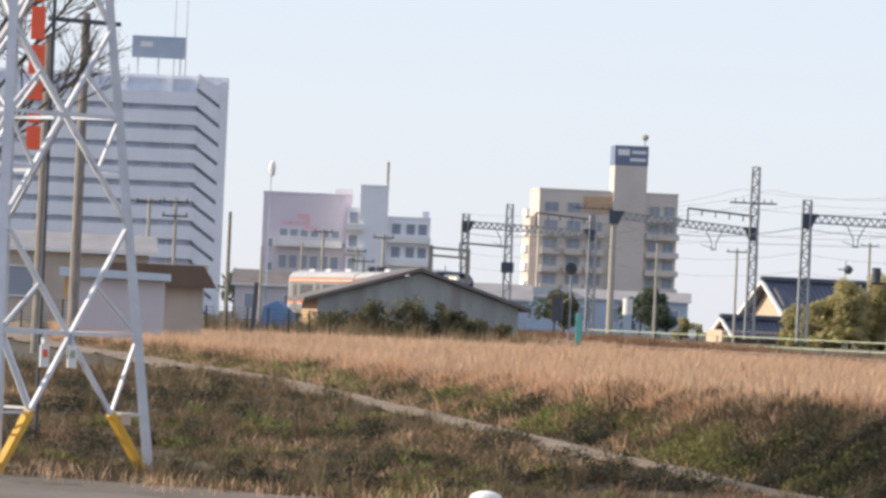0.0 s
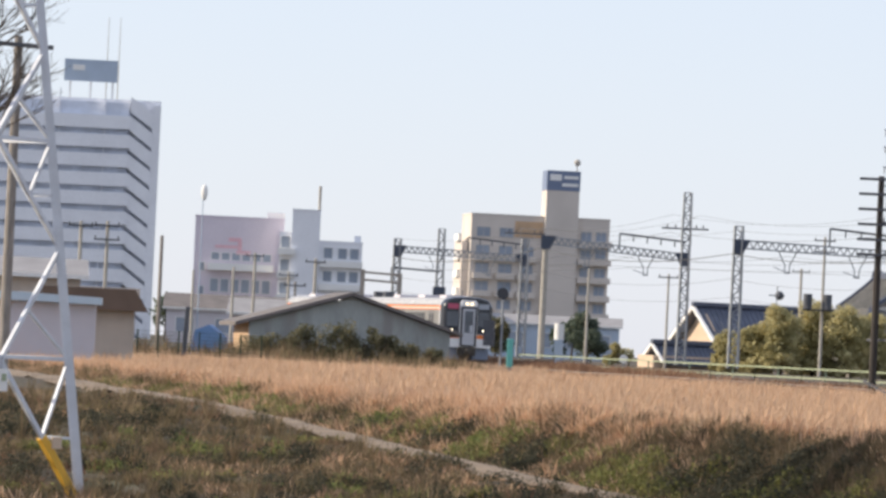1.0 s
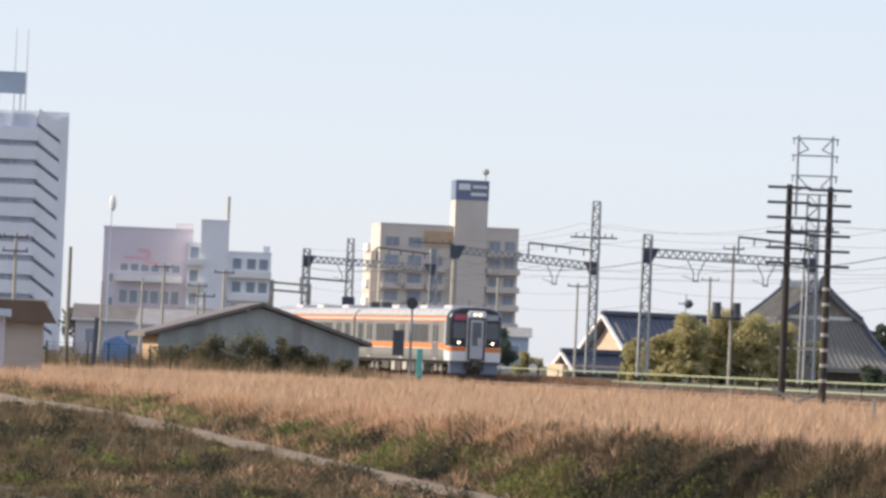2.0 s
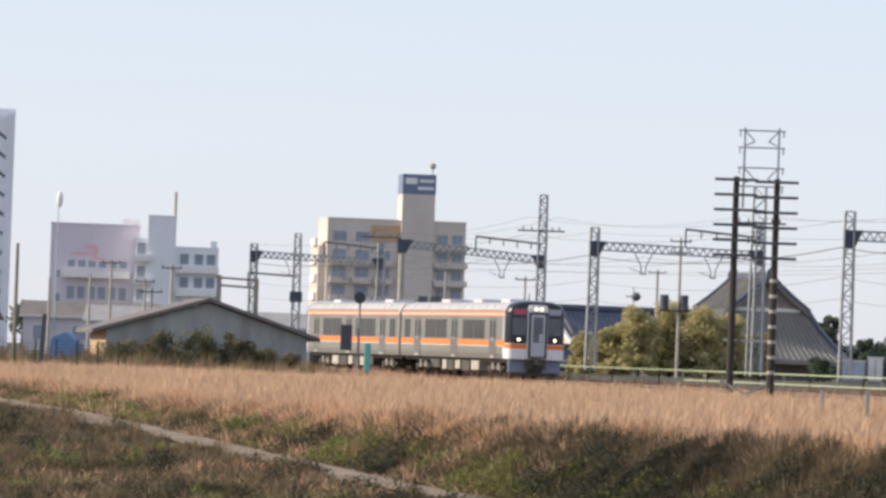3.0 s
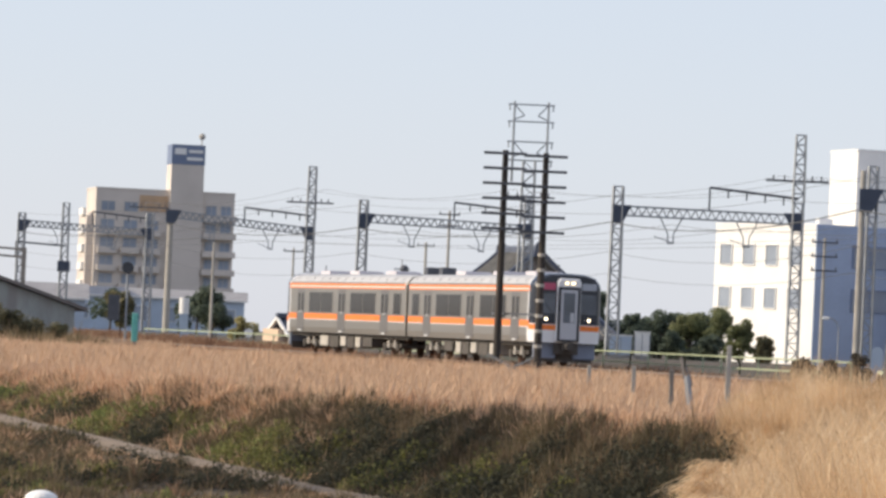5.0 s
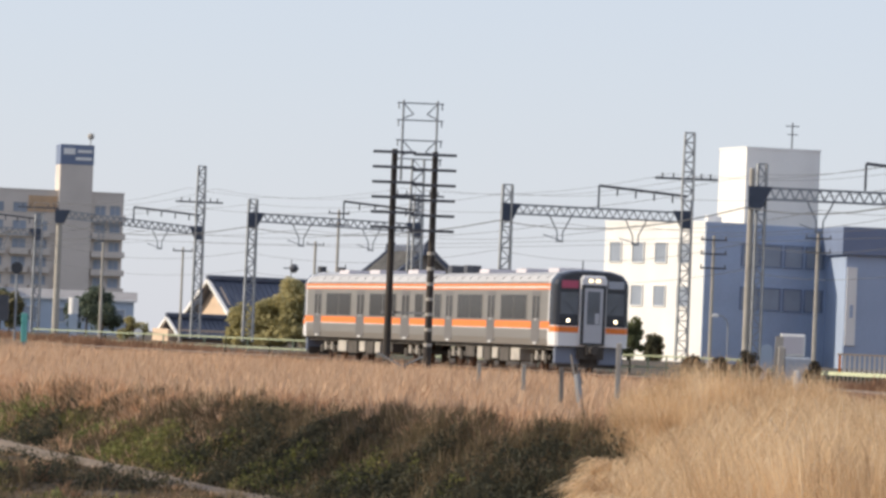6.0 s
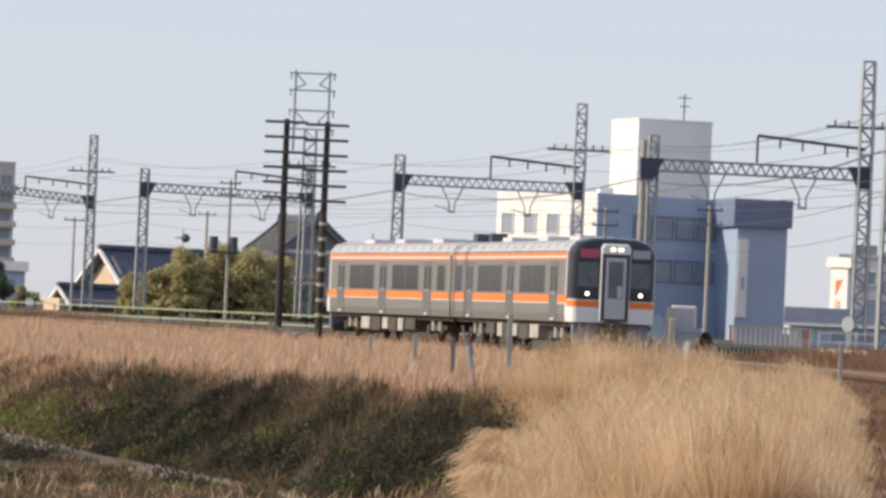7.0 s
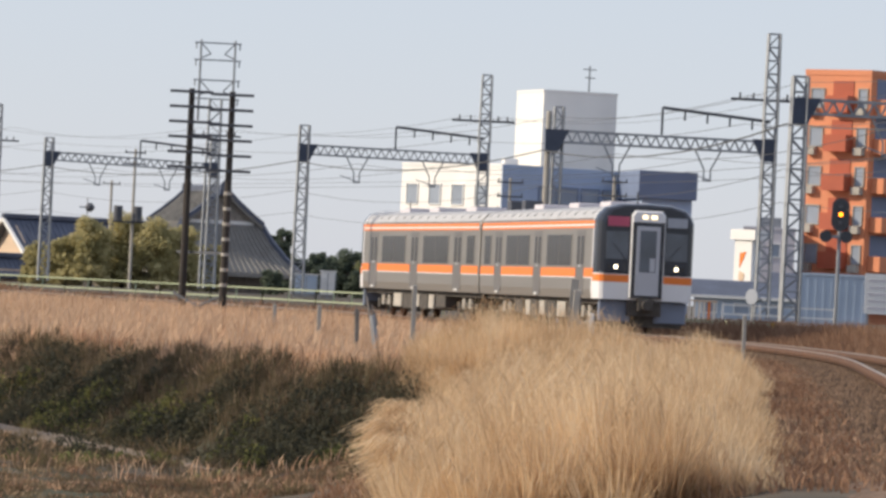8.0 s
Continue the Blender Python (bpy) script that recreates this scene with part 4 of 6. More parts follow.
part("roof", prism(bmesh.new(), [(-1.9, 2.35), (1.9, 2.3), (1.9, 2.55), (-1.9, 2.65)], -0.4, 3.4), M["hutroof"], hut)
part("trim", B(-1.7, -1.6, -0.02, 0.1, 1.6, 2.3), M["yellow"], hut)
hut2 = thing("brown_roofed_shed", pose(-38.5, 206, -0.45, 0, 0, 10), "small boarded shed with a brown hipped roof", "shed")
part("wall", B(-1.6, 1.6, 0, 4, 0, 2.2), M["hutboard"], hut2)
part("roof", prism(bmesh.new(), [(-2.2, 2.15), (2.1, 2.15), (1.6, 2.95), (-1.8, 2.95)], -0.5, 4.5), M["brownroof"], hut2)


# ---- houses behind the line ----
def tiled_roof(t, x0, x1, yr, half, z0, z1, m, sag=0.12, name="roof", n=20):
    """A gable roof with the ridge along x, slightly dished, with tile rows."""
    def dish(u):
        return z1 - (z1 - z0) * (u + sag * math.sin(u * math.pi))
    us = [i / 6 for i in range(7)]
    top = [(yr - half * u, dish(u)) for u in reversed(us)] + [(yr + half * u, dish(u)) for u in us[1:]]
    outline = top + [(y, z - 0.2) for y, z in reversed(top)]
    b = bmesh.new()
    ends = [[b.verts.new((x, y, z)) for y, z in outline] for x in (x0, x1)]
    k = len(outline)
    for i in range(k):
        b.faces.new((ends[0][i], ends[0][(i + 1) % k], ends[1][(i + 1) % k], ends[1][i]))
    m_ = len(top)
    for e in ends:
        for i in range(m_ - 1):
            b.faces.new((e[i], e[i + 1], e[k - 2 - i], e[k - 1 - i]))
    bmesh.ops.recalc_face_normals(b, faces=b.faces[:])
    r = part(name, b, M[m], t)
    tr = tube([(0, yr - half * u, dish(u) + 0.03) for u in us], 0.08)
    row = part("cover_tile", tr, M[m], r, m=Matrix.Translation((x0, 0, 0)))
    for i in range(1, n + 1):
        o = new("cover_tile", row.data)
        o.parent = r
        o.matrix_basis = Matrix.Translation((x0 + (x1 - x0) * i / n, 0, 0))
    part("ridge", B(x0 - 0.15, x1 + 0.15, yr - 0.25, yr + 0.25, z1 - 0.05, z1 + 0.35, bevel=0.08), M[m], r)
    return r


hs = thing("tiled_house", pose(-34.9, 450, 0.1, 0, 0, 30), "house with blue-grey tiled gable roof and cream gable wall", "house")
part("wall", B(0.4, 17.0, -3.2, 3.2, 0, 2.6), M["plaster"], hs)
gb = bmesh.new()
for x in (0.4,):
    v = [gb.verts.new(p) for p in ((x, -3.2, 2.6), (x, 3.2, 2.6), (x, 0, 5.0), (x + 0.2, -3.2, 2.6), (x + 0.2, 3.2, 2.6), (x + 0.2, 0, 5.0))]
    for f in ((0, 1, 2), (5, 4, 3), (0, 3, 4, 1), (1, 4, 5, 2), (2, 5, 3, 0)):
        gb.faces.new([v[k] for k in f])
part("gable", gb, M["plaster"], hs, "sunlit cream gable")
tiled_roof(hs, -0.3, 17.5, 0, 4.2, 2.3, 5.1, "tile", n=40)
vb = bmesh.new()
for sy in (-1, 1):
    bar(vb, (-0.35, 0, 5.0), (-0.35, sy * 4.1, 2.3), 0.25)
part("bargeboard", vb, M["white"], hs, "pale verge tiles")
hp = thing("small_tiled_house", pose(-36.5, 432, 0.1, 0, 0, 30), "small low house with tiled gable roof", "house")
part("wall", B(-0.9, 5.0, -1.4, 1.4, 0, 1.0), M["plaster"], hp)
tiled_roof(hp, -0.3, 5.5, 0, 2.1, 0.5, 1.9, "tile", n=14)
vb = bmesh.new()
for sy in (-1, 1):
    bar(vb, (-0.38, 0, 1.85), (-0.38, sy * 2.1, 0.5), 0.2)
part("bargeboard", vb, M["white"], hp)

tm = thing("temple_hall", pose(-16.6, 420, 0, 0, 0, 21.8), "temple hall with a great hip-and-gable roof of grey tiles", "temple")
part("wall", B(-3.6, 3.6, -1.2, 8.7, 0, 2.4), M["weathered"], tm)


def temple_roof(t):
    """Hip-and-gable roof: two steep upper slopes with the ridge along y, and a wider skirt all round."""
    upper = [(0.15, 7.75), (1.0, 6.95), (2.1, 6.05), (3.2, 5.25)]
    y0, y1 = -0.35, 7.9
    for sx in (-1, 1):
        b = bmesh.new()
        a = [b.verts.new((sx * w, y0, z)) for w, z in upper]
        c = [b.verts.new((sx * w, y1, z)) for w, z in upper]
        d = [b.verts.new((sx * w, y0, z - 0.3)) for w, z in upper]
        e = [b.verts.new((sx * w, y1, z - 0.3)) for w, z in upper]
        for i in range(3):
            b.faces.new((a[i], a[i + 1], c[i + 1], c[i]))
            b.faces.new((d[i + 1], d[i], e[i], e[i + 1]))
            b.faces.new((a[i], d[i], d[i + 1], a[i + 1]))
            b.faces.new((c[i + 1], e[i + 1], e[i], c[i]))
        b.faces.new((a[3], d[3], e[3], c[3]))
        b.faces.new((a[0], c[0], e[0], d[0]))
        bmesh.ops.recalc_face_normals(b, faces=b.faces[:])
        r = part("upper_roof", b, M["temple"], t)
        for j in range(24):
            y = y0 + 0.3 + (y1 - y0 - 0.6) * j / 23
            part("cover_tile", tube([(sx * w, y, z + 0.04) for w, z in upper], 0.09), M["temple"], r)
        for y in (y0 + 0.1, y1 - 0.1):
            part("verge", tube([(sx * (w + 0.02), y, z + 0.1) for w, z in upper], 0.34), M["tile"], r, "dark verge ridge")
    levels = [(3.2, 0.0, 7.5, 5.2), (3.75, -0.95, 8.45, 3.95), (4.45, -2.1, 9.6, 2.75), (5.3, -3.5, 11.0, 1.65)]
    b = bmesh.new()
    rows = [[b.verts.new(p) for p in ((-w, n, z), (w, n, z), (w, f, z), (-w, f, z))] for w, n, f, z in levels]
    rows.append([b.verts.new((p.co.x, p.co.y, p.co.z - 0.3)) for p in rows[-1]])
    for p, q in zip(rows, rows[1:]):
        for k in range(4):
            b.faces.new((p[k], p[(k + 1) % 4], q[(k + 1) % 4], q[k]))
    b.faces.new(rows[-1])
    b.faces.new(rows[0])
    bmesh.ops.recalc_face_normals(b, faces=b.faces[:])
    r = part("skirt_roof", b, M["temple"], t, "shaded lower skirt roof")
    for j in range(23):
        f = -1 + 2 * j / 22
        part("cover_tile", tube([(f * w, n - 0.03, z + 0.03) for w, n, _, z in levels], 0.1), M["temple"], r)
        part("cover_tile", tube([(-w - 0.03, (n + e) / 2 + f * (e - n) / 2, z + 0.03) for w, n, e, z in levels], 0.1), M["temple"], r)
    for sx in (-1, 1):
        part("hip_ridge", tube([(sx * w, n, z + 0.1) for w, n, _, z in levels], 0.34), M["tile"], r, "dark hip ridge")
    part("ridge", B(-0.3, 0.3, y0 - 0.2, y1 + 0.2, 7.6, 8.15, bevel=0.1), M["tile"], t, "heavy tiled ridge")
    for y in (y0 - 0.3, y1 + 0.1):
        part("ridge_end", prism(bmesh.new(), [(-0.5, 7.35), (0.5, 7.35), (0.38, 8.2), (0.12, 8.5), (-0.12, 8.5), (-0.38, 8.2)], y, y + 0.2), M["tile"], t, "ornamental ridge-end tile")
    part("gable", prism(bmesh.new(), [(-3.1, 5.2), (3.1, 5.2), (2.0, 5.9), (0.9, 6.75), (0, 7.5), (-0.9, 6.75), (-2.0, 5.9)], 0.2, 0.4), M["weathered"], t, "weathered timber gable")
    part("gable_board", B(-2.6, 2.6, 0.08, 0.2, 5.22, 5.5), M["white"], t, "pale board under the gable")


temple_roof(tm)

# white block; the front's blue-grey is shade put into its colour
wb = thing("factory_office", pose(4.4, 450, 0, 0, 0, 34), "white three-storey building with a blue-grey shaded front", "building")
block(wb, 0, 12.7, 0, 14.4, 0, 11.2, "white", parapet=0.25)
part("front_cladding", B(0.0, 12.7, -0.12, -0.003, 0, 11.4), M["blue"], wb, "blue-grey sheet painting the shade on the white front")
for z in (4.6, 8.1):
    for i in range(4):
        win(wb, -0.12, 3.6 + i * 2.1, 5.3 + i * 2.1, z, z + 1.7, "dkblue", "winglass", 1)
    for i in range(4):
        side_win(wb, 0, -1, 2.0 + i * 3.3, 3.6 + i * 3.3, z, z + 1.6)
for k in range(4):
    part("roof_tank", B(1.6 + k * 0.6, 2.0 + k * 0.6, 2 + k * 0.4, 2.5 + k * 0.4, 11.2, 12.0, bevel=0.08), M["white"], wb)
ww = thing("white_tower_block", pose(7.8, 470, 0, 0, 0, 18), "tall plain white tower block with a roof aerial", "building")
block(ww, 0, 6.5, 0, 7.0, 0, 18.1, "white", parapet=0.2)
an = bmesh.new()
bar(an, (5.0, 3, 18), (5.0, 3, 20.6), 0.12, sides=6)
bar(an, (4.4, 3, 20.3), (5.6, 3, 20.3), 0.08)
bar(an, (4.6, 3, 19.6), (5.5, 3, 19.6), 0.08)
part("aerial", an, M["dark_steel"], ww)
b2 = thing("blue_annex", pose(17.6, 447, 0, 0, 0, 8), "blue-grey annex with a dark fascia band", "building")
block(b2, -2.0, 2.0, 0, 9, 0, 9.2, "blue")
block(b2, -2.4, 2.3, -0.4, 9.3, 9.2, 11.4, "dkblue", "fascia")
part("signboard", B(-1.9, -1.1, -0.15, 0, 2, 8.2), M["white"], b2, "tall white sign board")
part("sign_bar", B(-1.6, -1.35, -0.2, -0.15, 4.2, 5.2), M["blue"], b2)

# orange apartment house
og = thing("orange_apartment_house", pose(30.0, 402, 0, 0, 0, -40), "bright orange apartment house with small balconies", "building")
block(og, -5.8, 0, 0, 11, 0, 17.9, "orangewall")
for a in ((-5.85, 0.05, -0.05, 0.3), (-0.25, 0.05, 0.3, 11.05)):
    part("parapet", B(a[0], a[1], a[2], a[3], 17.9, 18.3), M["orangewall"], og)
for i in range(6):
    z = 1.3 + i * 2.8
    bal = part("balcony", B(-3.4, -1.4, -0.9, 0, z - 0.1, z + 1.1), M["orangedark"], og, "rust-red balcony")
    # flat darker sheets above the parapets paint the balconies' inner shade
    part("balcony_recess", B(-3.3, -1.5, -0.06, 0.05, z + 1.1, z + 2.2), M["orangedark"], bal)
    win(og, 0, -5.2, -4.1, z + 0.3, z + 1.6, "pole_concrete")
    win(og, 0, -1.0, -0.3, z + 0.3, z + 1.6, "pole_concrete")
    for x in (-5.3, -1.1):
        part("cooling_unit", B(x, x + 0.8, -0.45, 0, z - 0.35, z + 0.2, bevel=0.03), M["pole_concrete"], og, "grey cooling unit on a bracket")
    part("balcony", B(0.02, 1.1, 0.5, 10.5, z - 0.2, z + 0.9), M["orangewall"], og)
    part("balcony_recess", B(0.0, 0.03, 0.7, 10.3, z + 0.9, z + 2.4), M["dkblue"], og, "dark sheet painting the shade behind the balcony")

# ---- signals ----
def signal(x, y, z, head_z, label, lit=True):
    t = thing("railway_signal", pose(x, y, z), label, "railway signal")
    b = bmesh.new()
    bar(b, (0, 0.1, 0), (0, 0.1, head_z - z + 0.3), 0.13, sides=10)
    part("post", b, M["galv"], t)
    hz = head_z - z
    if lit:
        h = bmesh.new()
        prism(h, [(0.31 * math.cos(a), hz + 0.25 * (1 if math.sin(a) > 0 else -1) + 0.31 * math.sin(a)) for a in [i * math.pi / 8 + 0.001 for i in range(16)]], -0.02, 0.05)
        hd = part("backboard", h, M["trainblack"], t, "black oval backboard")
        for k, dz in enumerate((0.28, 0.0, -0.28)):
            l = bmesh.new()
            bar(l, (0, -0.14, hz + dz), (0, -0.02, hz + dz), 0.15, sides=12)
            part("lens_hood", l, M["dark_steel"], hd)
        l = bmesh.new()
        bar(l, (0, -0.155, hz - 0.0), (0, -0.142, hz - 0.0), 0.14, sides=12)
        part("lit_lens", l, M["signalglow"], hd, "glowing amber lens")
        for dx in (-0.47, 0.22):
            h = bmesh.new()
            bar(h, (dx, -0.05, hz - 0.75), (dx, 0.05, hz - 0.75), 0.42, sides=14)
            part("route_disc", h, M["trainblack"], t)
        part("bracket", B(-0.5, 0.3, 0.05, 0.12, hz - 0.8, hz - 0.7), M["galv"], t)
    else:
        h = bmesh.new()
        bar(h, (0, -0.05, hz), (0, 0.1, hz), 0.62, sides=18)
        part("disc", h, M["trainblack"], t, "round black signal disc")
        part("relay_box", B(-0.9, -0.35, -0.2, 0.2, 1.5, 2.8), M["dark_steel"], t)
    return t


signal(13.35, 190, 0.0, 4.2, "railway colour-light signal showing amber")
signal(-32.04, 285, -0.4, 3.8, "round dark railway signal seen from the front", lit=False)

# ---- fences ----
def fence(points, z, h, n_rails, material, label, gap=2.0):
    t = thing("rail_fence", pose(points[0][0], points[0][1], z), label, "fence")
    o = Vector((points[0][0], points[0][1], 0))
    for a, b in zip(points, points[1:]):
        a, b = Vector((*a, 0)) - o, Vector((*b, 0)) - o
        k = max(1, int((b - a).length / gap))
        for i in range(k + 1):
            p = a.lerp(b, i / k)
            q = bmesh.new()
            bar(q, p, p + Vector((0, 0, h)), 0.07)
            part("post", q, material, t)
        for j in range(n_rails):
            q = bmesh.new()
            zz = h * (0.35 + 0.6 * j / max(1, n_rails - 1))
            bar(q, a + Vector((0, 0, zz)), b + Vector((0, 0, zz)), 0.06)
            part("rail", q, material, t)
    return t


fence([tuple(float(v) for v in track(s_, -6.8)[:2]) for s_ in range(168, 43, -8)], 0.0, 0.75, 2, M["fence"], "low pale green rail fence along the railway", gap=2.7)
# ---- vegetation ----
def blades(name, xyz, height, width, lean, wind, material, label, plume=0.0, parent=None):
    """Grass as one mesh: each blade is a bent, tapering strip of two triangles."""
    n = len(xyz)
    a = rng.uniform(0, 2 * np.pi, n)
    b = rng.uniform(0, 2 * np.pi, n)
    off = np.stack([np.cos(b), np.sin(b)], -1) * (lean * rng.uniform(0.2, 1.0, n) * height)[:, None] + np.asarray(wind)[None] * height[:, None]
    wv = np.stack([np.cos(a), np.sin(a), 0 * a], -1) * (width / 2)[:, None]
    mid = xyz + np.concatenate([off * 0.35, (height * 0.6)[:, None]], -1)
    tip = xyz + np.concatenate([off, height[:, None]], -1)
    k = 0.7 + plume
    v = np.stack([xyz, mid + wv * k * 1.25, mid - wv * k * 1.25, tip], 1).reshape(-1, 3)
    o = (np.arange(n) * 4)[:, None, None]
    f = (np.array([(0, 1, 2), (2, 1, 3)])[None] + o).reshape(-1, 3)
    ob = new(name, grid_mesh(name, v, f, material))
    return tagged(ob, label, "grass", kind="stuff")


def scatter(n, x0, x1, y0, y1, keep):
    x, y = rng.uniform(x0, x1, n), rng.uniform(y0, y1, n)
    k = keep(x, y)
    x, y = x[k], y[k]
    return np.stack([x, y, ground_z(x, y) + lump(x, y) - 0.03], -1)


def path_y(x):
    return np.interp(x, PX, PY)


def clumps(name, cen, per, height, spread, splay, width, material, label, wind=(0.0, 0.0), plume=0.0):
    """Tufts: blades that rise from each centre and splay outward, so that every tuft is a ragged dome."""
    n = len(cen) * per
    k = np.repeat(np.arange(len(cen)), per)
    a, r = rng.uniform(0, 2 * np.pi, n), np.sqrt(rng.uniform(0, 1, n))
    d = np.stack([np.cos(a), np.sin(a)], -1) * r[:, None]
    xy = cen[k] + d * spread[k][:, None]
    xyz = np.stack([xy[:, 0], xy[:, 1], ground_z(xy[:, 0], xy[:, 1]) + lump(xy[:, 0], xy[:, 1]) - 0.04], -1)
    h = height[k] * rng.uniform(0.55, 1.1, n) * (1.08 - 0.45 * r * r)
    off = d * (splay * h)[:, None] + np.asarray(wind)[None] * h[:, None] + rng.normal(0, 0.1, (n, 2)) * h[:, None]
    b = rng.uniform(0, 2 * np.pi, n)
    w = rng.uniform(*width, n)
    wv = np.stack([np.cos(b), np.sin(b), 0 * b], -1) * (w / 2)[:, None]
    mid = xyz + np.concatenate([off * 0.35, (h * 0.5)[:, None]], -1)
    tip = xyz + np.concatenate([off, (h * (1 - 0.25 * r * splay))[:, None]], -1)
    kk = 0.75 + plume
    v = np.stack([xyz, mid + wv * kk * 1.2, mid - wv * kk * 1.2, tip], 1).reshape(-1, 3)
    f = (np.array([(0, 1, 2), (2, 1, 3)])[None] + (np.arange(n) * 4)[:, None, None]).reshape(-1, 3)
    return tagged(new(name, grid_mesh(name, v, f, material)), label, "grass", kind="stuff")


def spots(n, x0, x1, y0, y1, keep):
    c = np.stack([rng.uniform(x0, x1, n), rng.uniform(y0, y1, n)], -1)
    return c[keep(c[:, 0], c[:, 1])]


def along_path(n, x0, x1, u0, u1, keep=None):
    """Places u metres behind the footpath."""
    x = rng.uniform(x0, x1, n)
    c = np.stack([x, path_y(x) + rng.uniform(u0, u1, n)], -1)
    c = c[(track_x(c[:, 1]) - c[:, 0] > 3.4)]
    return c if keep is None else c[keep(c[:, 0], c[:, 1])]


STRAW = grass_mat("dry_grass", [(0.0, (0.26, 0.14, 0.085)), (0.25, (0.52, 0.31, 0.19)), (0.5, (0.74, 0.53, 0.36)), (0.75, (0.56, 0.34, 0.21)), (1.0, (0.86, 0.7, 0.5))], patch=0.3)
SCRUB = grass_mat("bank_grass", [(0.0, (0.08, 0.06, 0.045)), (0.3, (0.25, 0.17, 0.11)), (0.5, (0.13, 0.115, 0.06)), (0.75, (0.36, 0.26, 0.16)), (1.0, (0.52, 0.4, 0.26))], patch=0.9)
# darker than SCRUB: dark weeds, plus the slope's shade put into the colour
DARK = grass_mat("dark_weeds_and_shade", [(0.0, (0.055, 0.044, 0.034)), (0.3, (0.145, 0.108, 0.076)), (0.55, (0.1, 0.088, 0.05)), (0.8, (0.22, 0.16, 0.108)), (1.0, (0.4, 0.31, 0.21))], patch=0.8)
GREEN = grass_mat("green_weeds", [(0.0, (0.06, 0.07, 0.03)), (0.5, (0.18, 0.175, 0.065)), (1.0, (0.46, 0.4, 0.18))], patch=0.9)
RUSSET = grass_mat("russet_grass", [(0.0, (0.11, 0.06, 0.04)), (0.4, (0.24, 0.135, 0.085)), (0.7, (0.36, 0.22, 0.14)), (1.0, (0.5, 0.36, 0.24))], patch=0.6)
LUSH = grass_mat("fresh_leaves", [(0.0, (0.07, 0.09, 0.035)), (0.4, (0.18, 0.21, 0.075)), (0.75, (0.32, 0.33, 0.12)), (1.0, (0.5, 0.45, 0.22))], patch=0.7)
DULL = grass_mat("dull_leaves", [(0.0, (0.035, 0.045, 0.022)), (0.4, (0.11, 0.12, 0.045)), (0.75, (0.23, 0.22, 0.075)), (1.0, (0.38, 0.34, 0.13))], patch=0.7)
BRAMBLE = grass_mat("bramble_leaves", [(0.0, (0.025, 0.028, 0.022)), (0.45, (0.062, 0.064, 0.045)), (0.8, (0.12, 0.108, 0.068)), (1.0, (0.23, 0.185, 0.115))], patch=0.7)
GOLD = grass_mat("tall_golden_grass", [(0.0, (0.24, 0.14, 0.08)), (0.3, (0.56, 0.38, 0.22)), (0.6, (0.78, 0.59, 0.37)), (1.0, (0.92, 0.78, 0.56))], patch=1.6, through_light=0.5)


def mounds(name, cen, radius, height, per, leaf, material, label):
    """Low bushes: leaves set over uneven domes that rest on the ground."""
    n = len(cen) * per
    k = np.repeat(np.arange(len(cen)), per)
    d = rng.normal(0, 1, (n, 3))
    d /= np.linalg.norm(d, axis=1)[:, None]
    d[:, 2] = np.abs(d[:, 2])
    rr = rng.uniform(0.55, 1.05, n) * (1 + 0.25 * np.sin(5 * np.arctan2(d[:, 1], d[:, 0]) + k))
    xy = cen[k] + d[:, :2] * (radius[k] * rr)[:, None]
    z = ground_z(xy[:, 0], xy[:, 1]) + lump(xy[:, 0], xy[:, 1]) + d[:, 2] * height[k] * rr
    P = np.stack([xy[:, 0], xy[:, 1], z], -1)
    e1 = rng.normal(0, 1, (n, 3))
    e1 /= np.linalg.norm(e1, axis=1)[:, None]
    e2 = np.cross(e1, rng.normal(0, 1, (n, 3)))
    e2 /= np.linalg.norm(e2, axis=1)[:, None]
    sz = rng.uniform(*leaf, n)[:, None]
    V = np.stack([P - e1 * sz, P + e2 * sz * 0.5, P + e1 * sz, P - e2 * sz * 0.5], 1).reshape(-1, 3)
    return tagged(new(name, grid_mesh(name, V, np.arange(4 * n).reshape(-1, 4), material)), label, "bushes", kind="stuff")


def arching(name, cen, per, height, reach, toward, width, material, label):
    """Tufts of long blades that rise, bend over and hang."""
    n = len(cen) * per
    k = np.repeat(np.arange(len(cen)), per)
    a = rng.normal(toward, 0.75, n)
    d = np.stack([np.cos(a), np.sin(a)], -1)
    h, r = height[k] * rng.uniform(0.6, 1.15, n), reach[k] * rng.uniform(0.5, 1.2, n)
    root = cen[k] + rng.normal(0, 0.07, (n, 2))
    base = ground_z(root[:, 0], root[:, 1]) + lump(root[:, 0], root[:, 1]) - 0.04
    w = rng.uniform(*width, n)
    side = np.stack([-d[:, 1], d[:, 0]], -1) * 0.6 + rng.normal(0, 0.5, (n, 2))
    rows = []
    for u in (0.0, 0.3, 0.55, 0.78, 1.0):
        xy = root + d * (r * u ** 1.7)[:, None]
        z = base + h * (1.75 * u - 1.05 * u ** 2.6)
        ww = side * (w * (0.5 + 1.2 * u * (1.15 - u)))[:, None]
        rows += [np.stack([xy[:, 0] - ww[:, 0], xy[:, 1] - ww[:, 1], z], -1), np.stack([xy[:, 0] + ww[:, 0], xy[:, 1] + ww[:, 1], z], -1)]
    V = np.stack(rows, 1).reshape(-1, 3)
    f = np.array([(2 * i, 2 * i + 1, 2 * i + 3, 2 * i + 2) for i in range(4)])
    F = (f[None] + (np.arange(n) * 10)[:, None, None]).reshape(-1, 4)
    return tagged(new(name, grid_mesh(name, V, F, material)), label, "grass", kind="stuff")


